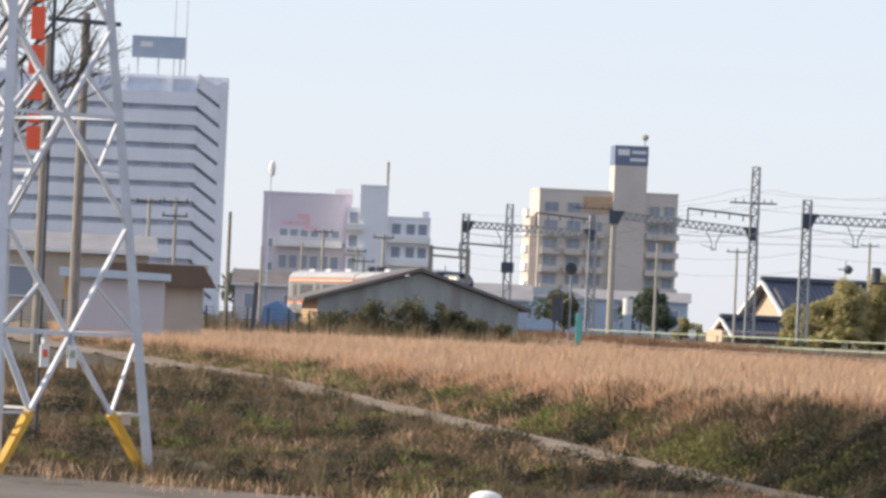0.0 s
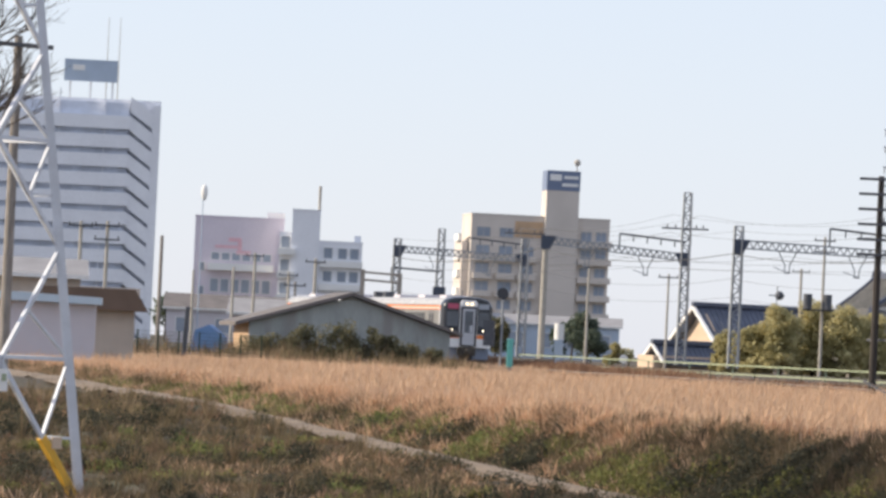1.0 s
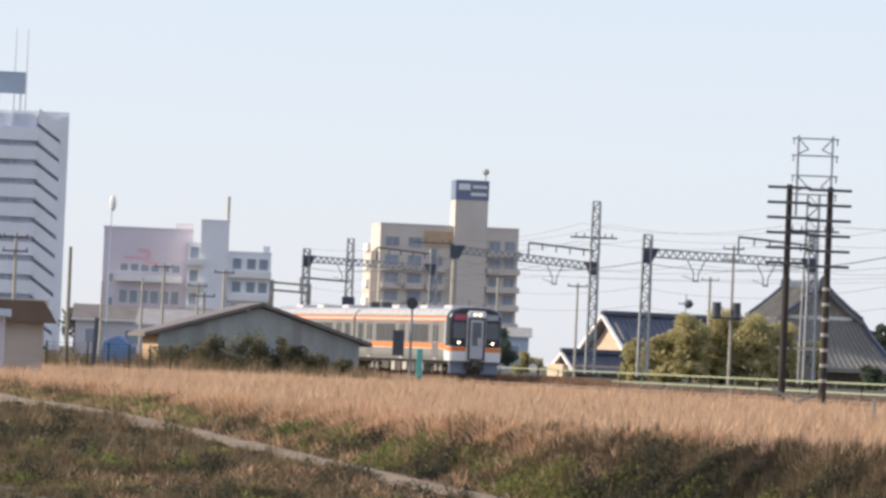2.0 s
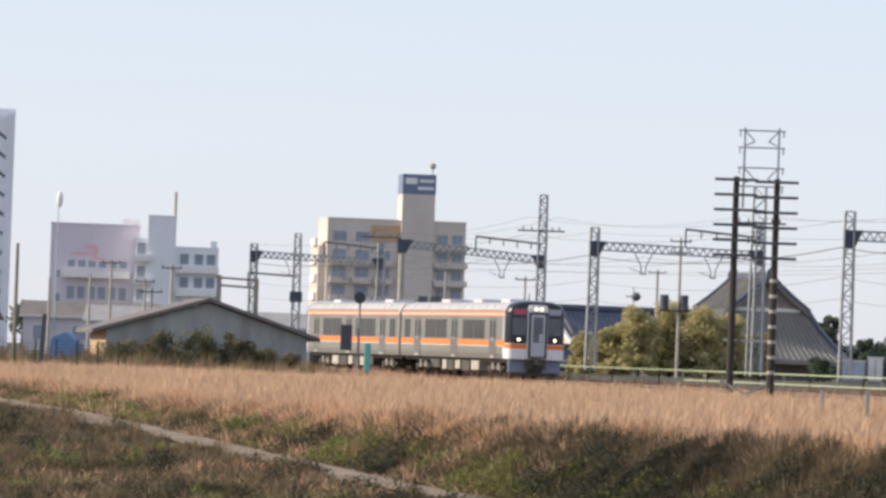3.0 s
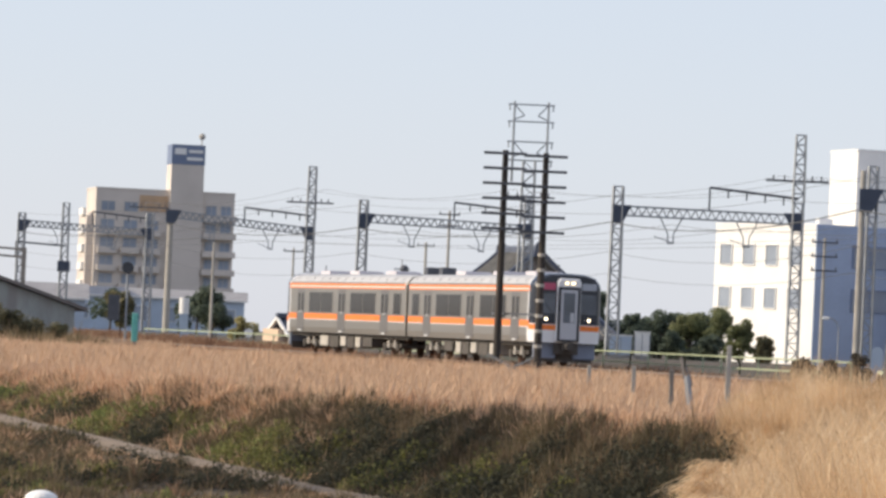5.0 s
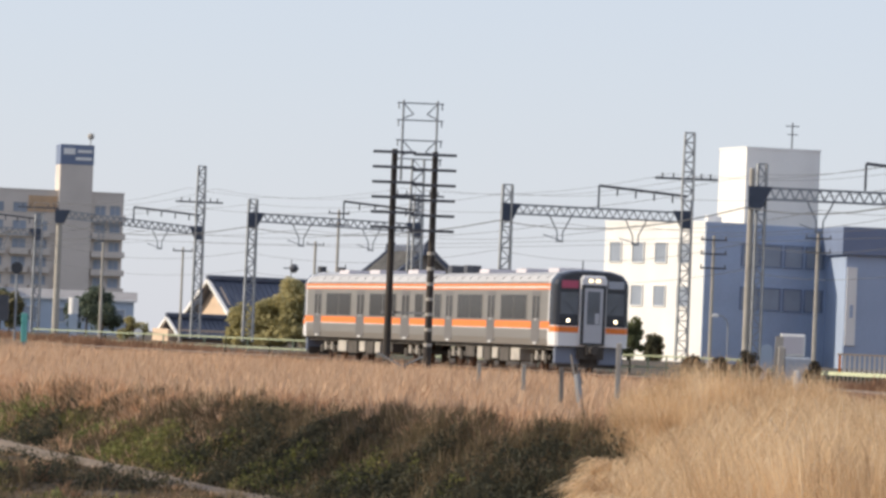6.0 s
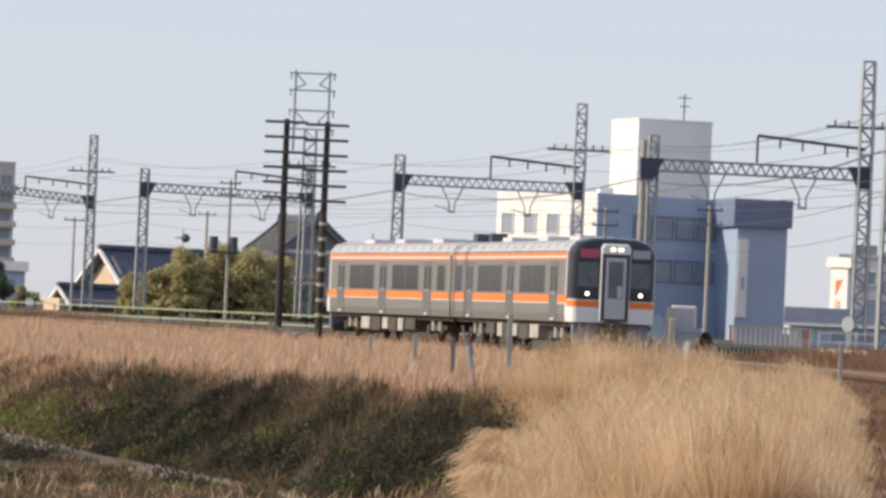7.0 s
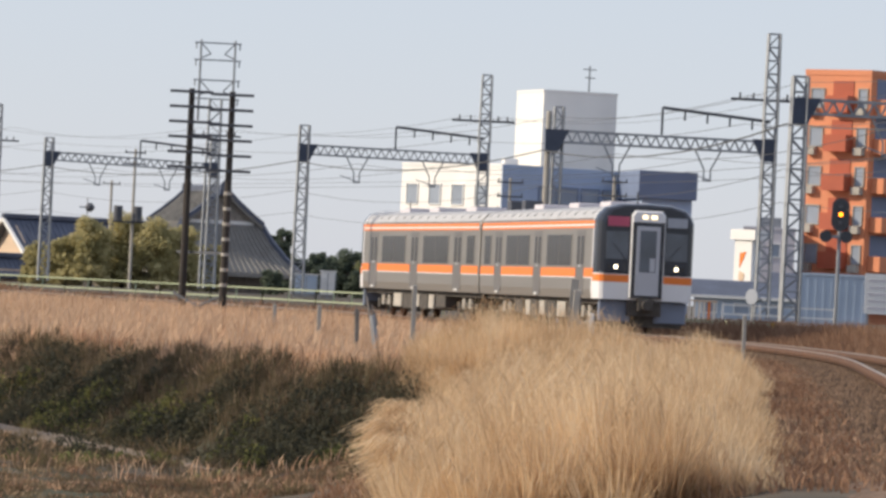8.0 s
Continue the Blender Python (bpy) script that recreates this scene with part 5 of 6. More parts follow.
# dry grass on the level field, up to the railway
def on_field(x, y):
    return (y > path_y(x) + 6.3) & ((track_x(y) - x > 2.9) | (y > 262)) & (y < 262 + 30 * (x < -30)) & (np.abs(np.arctan2(x, y)) < 0.24)


q = scatter(430000, -66, 6, 84, 292, on_field)
h = (0.16 + 0.26 * wavy(q[:, 0], q[:, 1], 3.0) + 0.2 * wavy(q[:, 0], q[:, 1], 0.7, 9)) * rng.uniform(0.5, 1.25, len(q))
blades("dry_grass", q, h, rng.uniform(0.014, 0.034, len(q)), 0.45, (0.05, -0.03), STRAW, "reddish straw-coloured dry winter grass covering the level field")
c = spots(9000, -60, 5, 86, 262, lambda x, y: on_field(x, y) & (wavy(x, y, 2.0, 31) > 0.35))
clumps("dry_tussocks", c, 16, rng.uniform(0.3, 0.85, len(c)), rng.uniform(0.08, 0.28, len(c)), 0.55, (0.01, 0.022), STRAW, "pale feathery tussocks standing in the dry field", wind=(0.1, -0.03), plume=0.5)

# the crest: longer tussocks that hang over the bank
c = along_path(2600, -42, 1, 4.9, 9, lambda x, y: (x < -9) | (y > path_y(x) + 6.2))
clumps("crest_tussocks", c, 45, rng.uniform(0.2, 0.6, len(c)) * (1 - 0.35 * smooth((c[:, 0] + 12) / 6)), rng.uniform(0.08, 0.3, len(c)), 0.7, (0.008, 0.02), STRAW, "pale dry tussocks along the top of the bank", wind=(0.05, -0.15), plume=0.3)

# bank above the path: brown scrub, in DARK where the slope is shaded, with green weeds
for _x0, _x1, _n, _m in ((-36, -13, 2600, SCRUB), (-36, -7, 1900, STRAW), (-36, -13, 700, DARK), (-13, 2.0, 2000, DARK), (-13, 2.0, 450, SCRUB)):
    c = along_path(_n, _x0, _x1, 1.1, 6.8)
    clumps("bank_scrub", c, 38, 0.09 + 0.42 * rng.uniform(0, 1, len(c)) ** 1.5 * (0.45 + 0.75 * wavy(c[:, 0], c[:, 1], 0.5, 47)), rng.uniform(0.1, 0.4, len(c)), 1.0, (0.012, 0.035), _m, "dull brown winter scrub on the bank above the path", wind=(0.0, -0.08))
c = along_path(3200, -30, 1, 1.3, 4.4, lambda x, y: (wavy(x, y, 0.6, 3) > 0.62) & (x < -8))
clumps("green_weeds", c, 36, 0.09 + 0.3 * rng.uniform(0, 1, len(c)), rng.uniform(0.1, 0.3, len(c)), 1.1, (0.03, 0.08), GREEN, "patches of green weeds low on the bank", plume=0.4)

# low bushes on the bank above the path, thicker towards the railway
c = along_path(980, -20, 1.5, 1.5, 5.0, lambda x, y: (wavy(x, y, 0.9, 71) > 0.78 - 0.4 * smooth((x + 11.5) / 8)) & ((y - path_y(x) < 3.9) | (x > -7)))
mounds("bramble_bushes", c, rng.uniform(0.22, 0.6, len(c)), rng.uniform(0.15, 0.42, len(c)), 330, (0.02, 0.05), BRAMBLE, "dark bramble bushes on the bank above the path")
for _x0, _x1, _n, _lo, _m, _lb in ((-26, -8.5, 300, 0.64, LUSH, "fresh green leafy weeds on the bank above the path"), (-9.5, 0.0, 330, 0.52, DULL, "dull green leafy weeds on the bank near the railway")):
    c = along_path(_n, _x0, _x1, 1.4, 3.9, lambda x, y: wavy(x, y, 0.7, 3) > _lo)
    mounds("leafy_weeds", c, rng.uniform(0.15, 0.42, len(c)), rng.uniform(0.15, 0.4, len(c)), 240, (0.018, 0.045), _m, _lb)
# upright brown stems that thin out from the crest down the bank
c = along_path(800, -9, 1.5, 3.6, 7.2)
clumps("brown_stems", c, 24, rng.uniform(0.2, 0.5, len(c)), rng.uniform(0.05, 0.2, len(c)), 0.3, (0.006, 0.015), DARK, "thin upright brown stems below the top of the bank", wind=(0.0, -0.05), plume=0.2)
c = along_path(420, -12, 1.5, 2.2, 6.6)
clumps("pale_stems", c, 16, rng.uniform(0.25, 0.6, len(c)), rng.uniform(0.04, 0.14, len(c)), 0.25, (0.006, 0.014), SCRUB, "thin pale dead stems among the brambles", plume=0.2)

# bank below the path
def below(x, y):
    return (y > 80 - 0.56 * x + 0.3) & (y < path_y(x) - 1.3) & (np.arctan2(x, y) > -0.235) & (y < 132)


for _n, _m, _lo, _hi, _s in ((7000, DARK, 0.0, 1.0, 0.36), (12000, SCRUB, 0.36, 1.0, 0.36), (3600, RUSSET, 0.0, 0.3, 0.34), (7500, STRAW, 0.6, 1.0, 0.28)):
    c = spots(_n, -34, 0, 80, 132, lambda x, y: below(x, y) & (wavy(x, y, 1.5, 41) >= _lo) & (wavy(x, y, 1.5, 41) <= _hi))
    g_ = smooth((path_y(c[:, 0]) - c[:, 1]) / 5)
    hs_ = (0.35 + 1.0 * wavy(c[:, 0], c[:, 1], 0.8, 43)) * (0.3 + 0.7 * g_)
    clumps("lower_bank_scrub", c, 30, 0.06 + _s * hs_ * rng.uniform(0.3, 1, len(c)), rng.uniform(0.08, 0.34, len(c)), 0.9, (0.01, 0.03), _m, {id(DARK): "dark weeds with shade in their colour on the bank between road and path", id(SCRUB): "dull brown scrub on the bank between road and path", id(RUSSET): "russet dead grass in patches on the lower bank", id(STRAW): "pale straw patches on the lower bank"}[id(_m)], wind=(0.05, -0.05))
c = spots(9000, -30, -2, 82, 118, lambda x, y: below(x, y) & (wavy(x, y, 1.2, 8) > 0.8))
clumps("green_weeds", c, 34, 0.08 + 0.2 * rng.uniform(0, 1, len(c)), rng.uniform(0.12, 0.32, len(c)), 1.1, (0.03, 0.06), GREEN, "dull green weeds low on the lower bank", plume=0.4)
c = spots(1500, -32, -2, 82, 126, lambda x, y: below(x, y) & (y < path_y(x) - 2.5) & (wavy(x, y, 1.3, 41) < 0.42))
mounds("bramble_bushes", c, rng.uniform(0.2, 0.55, len(c)), rng.uniform(0.15, 0.42, len(c)), 260, (0.02, 0.045), BRAMBLE, "dark brambles on the bank between road and path")
c = spots(900, -30, -3, 82, 112, lambda x, y: below(x, y) & (y < path_y(x) - 2) & (wavy(x, y, 1.2, 8) > 0.74))
mounds("leafy_weeds", c, rng.uniform(0.15, 0.4, len(c)), rng.uniform(0.08, 0.25, len(c)), 200, (0.018, 0.04), LUSH, "green leafy weeds on the lower bank")
for _n, _m in ((2600, DARK), (3000, SCRUB), (1400, RUSSET), (900, STRAW)):
    c = spots(_n, -10.5, 1.5, 66, 87, lambda x, y: y < 80.4 - 0.56 * x)
    clumps("lane_side_scrub", c, 26, 0.05 + 0.3 * rng.uniform(0.2, 1, len(c)) * wavy(c[:, 0], c[:, 1], 0.8, 43), rng.uniform(0.08, 0.34, len(c)), 0.9, (0.01, 0.03), _m, "low brown winter scrub at the foot of the bank", wind=(0.05, -0.05))
c = spots(320, -32, -3, 82, 120, below)
clumps("straw_tufts", c, 40, rng.uniform(0.3, 1.0, len(c)) * (0.35 + 0.65 * smooth((path_y(c[:, 0]) - c[:, 1]) / 5)), rng.uniform(0.05, 0.16, len(c)), 0.35, (0.006, 0.013), SCRUB, "pale upright straw tufts on the lower bank", plume=0.3)
q = scatter(26000, -40, 0, 76, 112, lambda x, y: (y > 80 - 0.56 * x - 0.9) & (y < 80 - 0.56 * x + 1.4))
blades("verge_grass", q, rng.uniform(0.08, 0.4, len(q)), rng.uniform(0.012, 0.03, len(q)), 0.6, (0.1, 0), STRAW, "pale dry verge grass along the road")
# short dead grass either side of the footpath
q = scatter(110000, -45, 0.5, 78, 200, lambda x, y: (np.abs(y - path_y(x)) < 1.7) & (np.abs(y - path_y(x)) > 0.55 + 0.5 * wavy(x, y, 0.45, 51)))
blades("path_edge_grass", q, rng.uniform(0.03, 0.15, len(q)), rng.uniform(0.012, 0.03, len(q)), 0.9, (0.05, 0), STRAW, "short dead grass along the footpath")

# tall golden grass on the embankment shoulder, nearest the camera
EDGE = 0.0085    # the stand's ragged side towards the bank, fitted to the camera's view as x over y
cl = rng.uniform((-1.4, 38), (5.2, 92), (2900, 2))
rag = wavy(cl[:, 0], cl[:, 1], 0.5, 12)
cl = cl[(cl[:, 0] < 0.0525 * cl[:, 1] + 0.5 * rag - 0.1) & (cl[:, 0] > np.maximum(-1.45 + 1.1 * rag + 0.012 * (cl[:, 1] - 50), 0.4 * rag - EDGE * cl[:, 1])) & (track_x(cl[:, 1]) - cl[:, 0] > 2.3)]
dip = 1 - 0.5 * np.exp(-((cl[:, 0] / cl[:, 1] - 0.04) / 0.006) ** 2) * smooth((cl[:, 1] - 58) / 12)   # grass lowered along the camera's sight line to keep the train's nose in view
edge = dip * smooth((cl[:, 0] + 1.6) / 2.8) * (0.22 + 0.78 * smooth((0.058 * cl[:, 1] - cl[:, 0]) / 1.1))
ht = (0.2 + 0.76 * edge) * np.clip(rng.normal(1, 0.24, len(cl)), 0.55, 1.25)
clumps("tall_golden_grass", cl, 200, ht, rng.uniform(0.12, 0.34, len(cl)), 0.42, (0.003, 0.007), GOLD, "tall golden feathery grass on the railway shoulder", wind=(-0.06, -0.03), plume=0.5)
k = rng.random(len(cl)) < 0.75
arching("golden_seed_heads", cl[k], 20, ht[k] * 1.15, ht[k] * 0.3, 3.0, (0.002, 0.005), GOLD, "drooping feathery seed heads of the golden grass")
c = spots(110, -1.2, 0.9, 46, 78, lambda x, y: (x > 0.12 - EDGE * y) & (x < 0.55 - EDGE * y))
arching("drooping_tufts", c, 260, rng.uniform(0.5, 0.9, len(c)), rng.uniform(0.3, 0.5, len(c)), 3.3, (0.004, 0.009), GOLD, "arching golden tufts drooping over the bank")

# scrub on the ballast shoulder and beyond the track
q = scatter(170000, -2, 9, 38, 125, lambda x, y: (track_x(y) - x > 1.5) & (track_x(y) - x < 7) & (wavy(x, y, 0.5, 6) > 0.36))
blades("shoulder_scrub", q, rng.uniform(0.03, 0.2, len(q)), rng.uniform(0.01, 0.03, len(q)), 0.9, (-0.1, 0), RUSSET, "dead brown scrub on the ballast shoulder")
c = spots(1500, -1, 9, 40, 125, lambda x, y: (track_x(y) - x > 1.8) & (track_x(y) - x < 6.5) & (wavy(x, y, 0.6, 61) > 0.5))
clumps("shoulder_tufts", c, 36, rng.uniform(0.06, 0.24, len(c)), rng.uniform(0.06, 0.22, len(c)), 1.1, (0.006, 0.014), STRAW, "low straw tufts on the ballast shoulder", wind=(-0.1, 0))
q = scatter(120000, 5, 26, 90, 185, lambda x, y: (x - track_x(y) > 2.9) & (x - track_x(y) < 11))
blades("dry_grass", q, rng.uniform(0.3, 0.6, len(q)) + 0.5 * smooth((q[:, 0] - track_x(q[:, 1]) - 3) / 3), rng.uniform(0.02, 0.04, len(q)), 0.35, (-0.1, 0), RUSSET, "reddish dry grass beyond the track")

s_, u_ = rng.uniform(15, 240, 60000), rng.uniform(-6.6, -2.6, 60000)
x_, y_, _ = track(s_, u_)
q = np.stack([x_, y_, ground_z(x_, y_) - 0.03], -1)[wavy(x_, y_, 1.5, 81) > 0.3]
blades("lineside_grass", q, rng.uniform(0.15, 0.5, len(q)) * (0.5 + wavy(q[:, 0], q[:, 1], 3.0, 82)), rng.uniform(0.02, 0.05, len(q)), 0.5, (0.05, 0), RUSSET, "reddish dead grass between the track and the lineside fence")
c = spots(90, -22, 2, 196, 262, lambda x, y: (track_x(y) - x > 2.6) & (track_x(y) - x < 5))
clumps("lineside_scrub", c, 60, rng.uniform(0.4, 0.9, len(c)), rng.uniform(0.2, 0.6, len(c)), 0.6, (0.02, 0.05), SCRUB, "grey-green scrub on the near side of the track", plume=0.3)

# olive and dark tones are lightened, with distance haze put into the leaf colour
LEAF = {
    "olive": grass_mat("olive_leaves", [(0.0, (0.24, 0.22, 0.1)), (0.5, (0.5, 0.45, 0.23)), (1.0, (0.7, 0.61, 0.35))], patch=0.5),
    "dark": grass_mat("dark_leaves", [(0.0, (0.06, 0.08, 0.065)), (0.5, (0.12, 0.15, 0.11)), (1.0, (0.22, 0.25, 0.17))], patch=0.6),
    "green": grass_mat("grey_green_leaves", [(0.0, (0.1, 0.12, 0.06)), (0.5, (0.2, 0.22, 0.11)), (1.0, (0.36, 0.36, 0.2))], patch=0.6),
    "bramble": grass_mat("bramble_twigs", [(0.0, (0.04, 0.036, 0.032)), (0.5, (0.09, 0.078, 0.06)), (1.0, (0.2, 0.16, 0.11))], patch=0.6),
    "ivy": grass_mat("hedge_leaves", [(0.0, (0.07, 0.075, 0.055)), (0.45, (0.15, 0.145, 0.085)), (1.0, (0.46, 0.39, 0.22))], patch=0.8),
}


def tree(x, y, z, height, spread, leaf, label, n=2600, size=0.2, name="tree", blobs=9, base=0.25, depth=None, upright=0.0):
    """Trunk, limbs and a crown of separate leaves gathered in uneven clumps."""
    t = thing(name, pose(x, y, z), label, "tree" if name == "tree" else "bush")
    tr = bmesh.new()
    bar(tr, (0, 0, -0.1), (0.05 * spread, 0, height * 0.55), height * 0.05, height * 0.03, sides=8)
    cs = []
    for i in range(blobs):
        a = rng.uniform(0, 6.28)
        r = spread * math.sqrt(rng.uniform(0, 1)) * 0.72
        zz = height * rng.uniform(base, 0.86)
        r *= 1.0 if upright else (1.15 - 0.6 * zz / height)
        c = Vector((r * math.cos(a), r * math.sin(a) * (depth or 1.0), zz))
        cs.append((c, spread * rng.uniform(0.2, 0.4)))
        bar(tr, (0.03 * spread, 0, height * rng.uniform(0.15, 0.5)), c, height * 0.02, height * 0.008, sides=5)
    part("trunk", tr, M["bark"], t)
    k = rng.integers(0, blobs, n)
    C = np.array([c for c, _ in cs])[k]
    R = np.array([r for _, r in cs])[k]
    d = rng.normal(0, 1, (n, 3))
    d /= np.linalg.norm(d, axis=1)[:, None]
    P = C + d * (R * rng.uniform(0.45, 1.05, n))[:, None] * np.array((1, 1, 0.85))
    P[:, 2] = np.maximum(P[:, 2], 0.05)
    e1 = rng.normal(0, 1, (n, 3))
    e1 /= np.linalg.norm(e1, axis=1)[:, None]
    e2 = np.cross(e1, rng.normal(0, 1, (n, 3)))
    e2 /= np.linalg.norm(e2, axis=1)[:, None]
    s = (size * rng.uniform(0.6, 1.4, n))[:, None]
    V = np.stack([P - e1 * s, P + e2 * s * 0.45, P + e1 * s, P - e2 * s * 0.45], 1).reshape(-1, 3)
    F = np.arange(4 * n).reshape(-1, 4)
    cr = new("crown", grid_mesh("crown", V, F, LEAF[leaf]))
    cr.parent = t
    return t


for x, y, hh, sp in ((-25.6, 380, 3.6, 1.7), (-23.6, 379, 4.9, 2.0), (-21.6, 381, 5.5, 2.2), (-19.4, 380, 5.2, 2.1), (-17.6, 382, 4.6, 1.9), (-16.0, 384, 3.6, 1.5), (-27.4, 383, 2.9, 1.4)):
    tree(x, y, 0.2, hh, sp, "olive", "dense yellow-green bush behind the railway fence", n=10000, size=0.13, name="bush", blobs=60, base=0.05)
tree(-40.7, 420, 0.2, 4.1, 2.2, "dark", "small round dark evergreen tree", n=6000, size=0.12, blobs=20, base=0.2)
tree(-38.2, 418, 0.2, 1.6, 1.4, "olive", "low green bush beside the evergreen", n=1200, size=0.18, name="bush", blobs=7, base=0.2)
tree(-44.8, 395, 0.2, 3.2, 1.7, "ivy", "grey-green bush behind the signal", n=1600, size=0.2, name="bush", blobs=8, base=0.2)
for x, y, hh, sp in ((-42.3, 270.0, 1.5, 1.3), (-41.0, 270.2, 1.9, 1.4), (-39.7, 270.4, 2.2, 1.4), (-38.3, 270.2, 2.6, 1.5), (-37.1, 270.3, 2.5, 1.4), (-36.0, 270.5, 1.9, 1.3), (-34.8, 270.8, 1.5, 1.2), (-33.5, 271.2, 1.3, 1.0)):
    tree(x, y, -0.5, hh, sp, "ivy", "dark straggling hedge growth against the shed", n=2900, size=0.075, name="bush", blobs=18, base=0.05, depth=0.5)
c = spots(260, -44.5, -31, 267.5, 270, lambda x, y: x < 99)
clumps("hedge_foot_grass", c, 26, rng.uniform(0.3, 1.1, len(c)), rng.uniform(0.1, 0.4, len(c)), 0.5, (0.02, 0.045), SCRUB, "grey-brown rank grass at the foot of the hedge", plume=0.3)
c = spots(200, -52, -31, 255, 268, lambda x, y: x < 99)
clumps("rank_stems", c, 20, rng.uniform(0.6, 1.7, len(c)), rng.uniform(0.1, 0.4, len(c)), 0.4, (0.015, 0.035), SCRUB, "tall grey-brown dead stems before the shed", plume=0.2)
for x, y, hh, sp, lf, lb_ in ((-13.4, 441, 5.2, 0.9, "dark", "slim dark conifer behind the temple"), (-12.4, 440, 5.8, 1.0, "dark", "slim dark conifer behind the temple"),
                              (-9.9, 442, 3.9, 0.8, "dark", "small pointed dark evergreen"), (-7.4, 440, 3.9, 1.9, "dark", "round dark evergreen tree"),
                              (-5.2, 436, 4.4, 1.9, "green", "broad grey-green tree beside the white building"), (-3.2, 435, 4.7, 2.0, "green", "broad grey-green tree beside the white building"),
                              (-1.3, 432, 3.6, 1.5, "green", "grey-green tree against the white building"), (-11.0, 436, 2.9, 1.6, "dark", "low dark evergreen bush"),
                              (-8.9, 434, 2.6, 1.5, "dark", "low dark evergreen bush"), (-6.3, 430, 2.2, 1.4, "dark", "low dark evergreen bush"), (-3.6, 428, 2.0, 1.5, "dark", "low dark evergreen bush"),
                              (0.6, 431, 2.3, 0.9, "ivy", "thin greyish bush against the white building"), (-12.3, 410, 1.9, 0.9, "dark", "low dark bush before the temple")):
    tree(x, y, 0.1, hh, sp, lf, lb_, n=5200, size=0.13, blobs=24 if sp > 1.05 else 60, base=0.08, upright=0.0 if sp > 1.05 else 1.0)
for x, y, hh, sp in ((3.0, 214, 1.5, 0.7), (3.9, 213, 1.7, 0.75), (1.9, 216, 1.3, 0.7), (5.9, 198, 1.35, 0.7), (4.6, 197, 1.1, 0.5)):
    tree(x, y, float(ground_z(x, y)) - 0.05, hh, sp, "bramble", "dark leafless bramble thicket beside the track", n=3200, size=0.06, name="bush", blobs=14, base=0.05)
for i in range(9):
    tree(-13 + i * 3.1, 640 + 9 * (i % 3), 0, 4.5 + 1.3 * ((i * 7) % 4) / 3, 3.0, "dark", "distant dark tree on the horizon", n=900, size=0.4, blobs=8, base=0.2)
for i in range(12):
    tree(-165 + i * 9.0, 640 + 11 * (i % 3), 0, 4.0 + 2.0 * ((i * 5) % 4) / 3, 3.6, "dark", "distant grey-green tree among the houses", n=700, size=0.45, blobs=8, base=0.2)

# bare winter tree behind the tower
bt = thing("bare_tree", pose(-27.3, 122, -0.5), "tall leafless winter tree with fine branches", "tree")
tb, tf = bmesh.new(), bmesh.new()
rnd = random.Random(11)


def grow(p, d, l, w, depth):
    q = p + d * l
    bar(tb if depth > 1 else tf, p, q, w, w * 0.7, sides=5 if depth > 1 else 3)
    if depth == 0:
        return
    for _ in range(3 if depth < 4 else 4):
        nd = (d + Vector((rnd.uniform(-0.8, 0.8), rnd.uniform(-0.8, 0.8), rnd.uniform(-0.3, 0.45)))).normalized()
        grow(p.lerp(q, rnd.uniform(0.5, 1.0)), nd, l * rnd.uniform(0.55, 0.75), w * 0.6, depth - 1)


grow(Vector((0, 0, 0)), Vector((0.02, 0, 1)), 4.6, 0.22, 6)
part("trunk", tb, M["bark"], bt)
part("twig", tf, M["bark"], bt, "fine bare twigs")["kind"] = "stuff"

# ---- lineside clutter and far poles ----
def line_pole(x, y, z0, z1, arms=0, r=0.22, material="pole_concrete", label="slim grey concrete utility pole", half=0.7):
    t = thing("utility_pole", pose(x, y, z0), label, "pole")
    b = bmesh.new()
    bar(b, (0, 0, 0), (0, 0, z1 - z0), r, r * 0.7, sides=10)
    part("shaft", b, M[material], t)
    for i in range(arms):
        a = bmesh.new()
        zz = z1 - z0 - 0.25 - 0.75 * i
        bar(a, (-half, -r * 0.6, zz), (half, -r * 0.6, zz), 0.09)
        for dx in (-half * 0.9, half * 0.9):
            bar(a, (dx, -r * 0.6, zz), (dx, -r * 0.6, zz + 0.2), 0.08, sides=6)
        part("crossarm", a, M["dark_steel"], t)
    return t


for x, y, z1, arms, r, m in ((-45.41, 260, 5.52, 0, 0.22, "weathered"), (-56.86, 300, 6.81, 1, 0.25, "pole_concrete"), (-55.4, 300, 6.87, 2, 0.25, "pole_concrete"),
                             (-67.75, 420, 6.25, 0, 0.25, "pole_concrete"), (-66.15, 420, 7.38, 1, 0.28, "pole_concrete"), (-55.66, 380, 6.56, 1, 0.3, "pole_concrete"),
                             (-33.24, 342, 6.14, 0, 0.2, "pole_concrete"), (-32.33, 390, 6.77, 1, 0.2, "pole_concrete"), (-26.11, 440, 8.4, 1, 0.28, "pole_concrete"),
                             (3.42, 300, 7.2, 3, 0.22, "pole_concrete"), (8.96, 300, 7.5, 2, 0.26, "pole_concrete"), (-20.6, 372, 9.4, 2, 0.24, "pole_concrete"),
                             (-72.5, 430, 6.0, 0, 0.25, "pole_concrete"), (-60.5, 400, 5.8, 1, 0.25, "pole_concrete"), (-52.5, 350, 4.6, 1, 0.2, "weathered")):
    line_pole(x, y, float(ground_z(x, y)) - 0.05, z1, arms, r, m)
tf_ = thing("pole_transformer", pose(-21.0, 371.6, 4.6), "pair of grey pole-mounted transformer drums", "transformer")
for dx in (-0.55, 0.75):
    b = bmesh.new()
    bar(b, (dx, 0, 0), (dx, 0, 1.0), 0.6, sides=14)
    part("drum", b, M["dark_steel"], tf_)
b = bmesh.new()
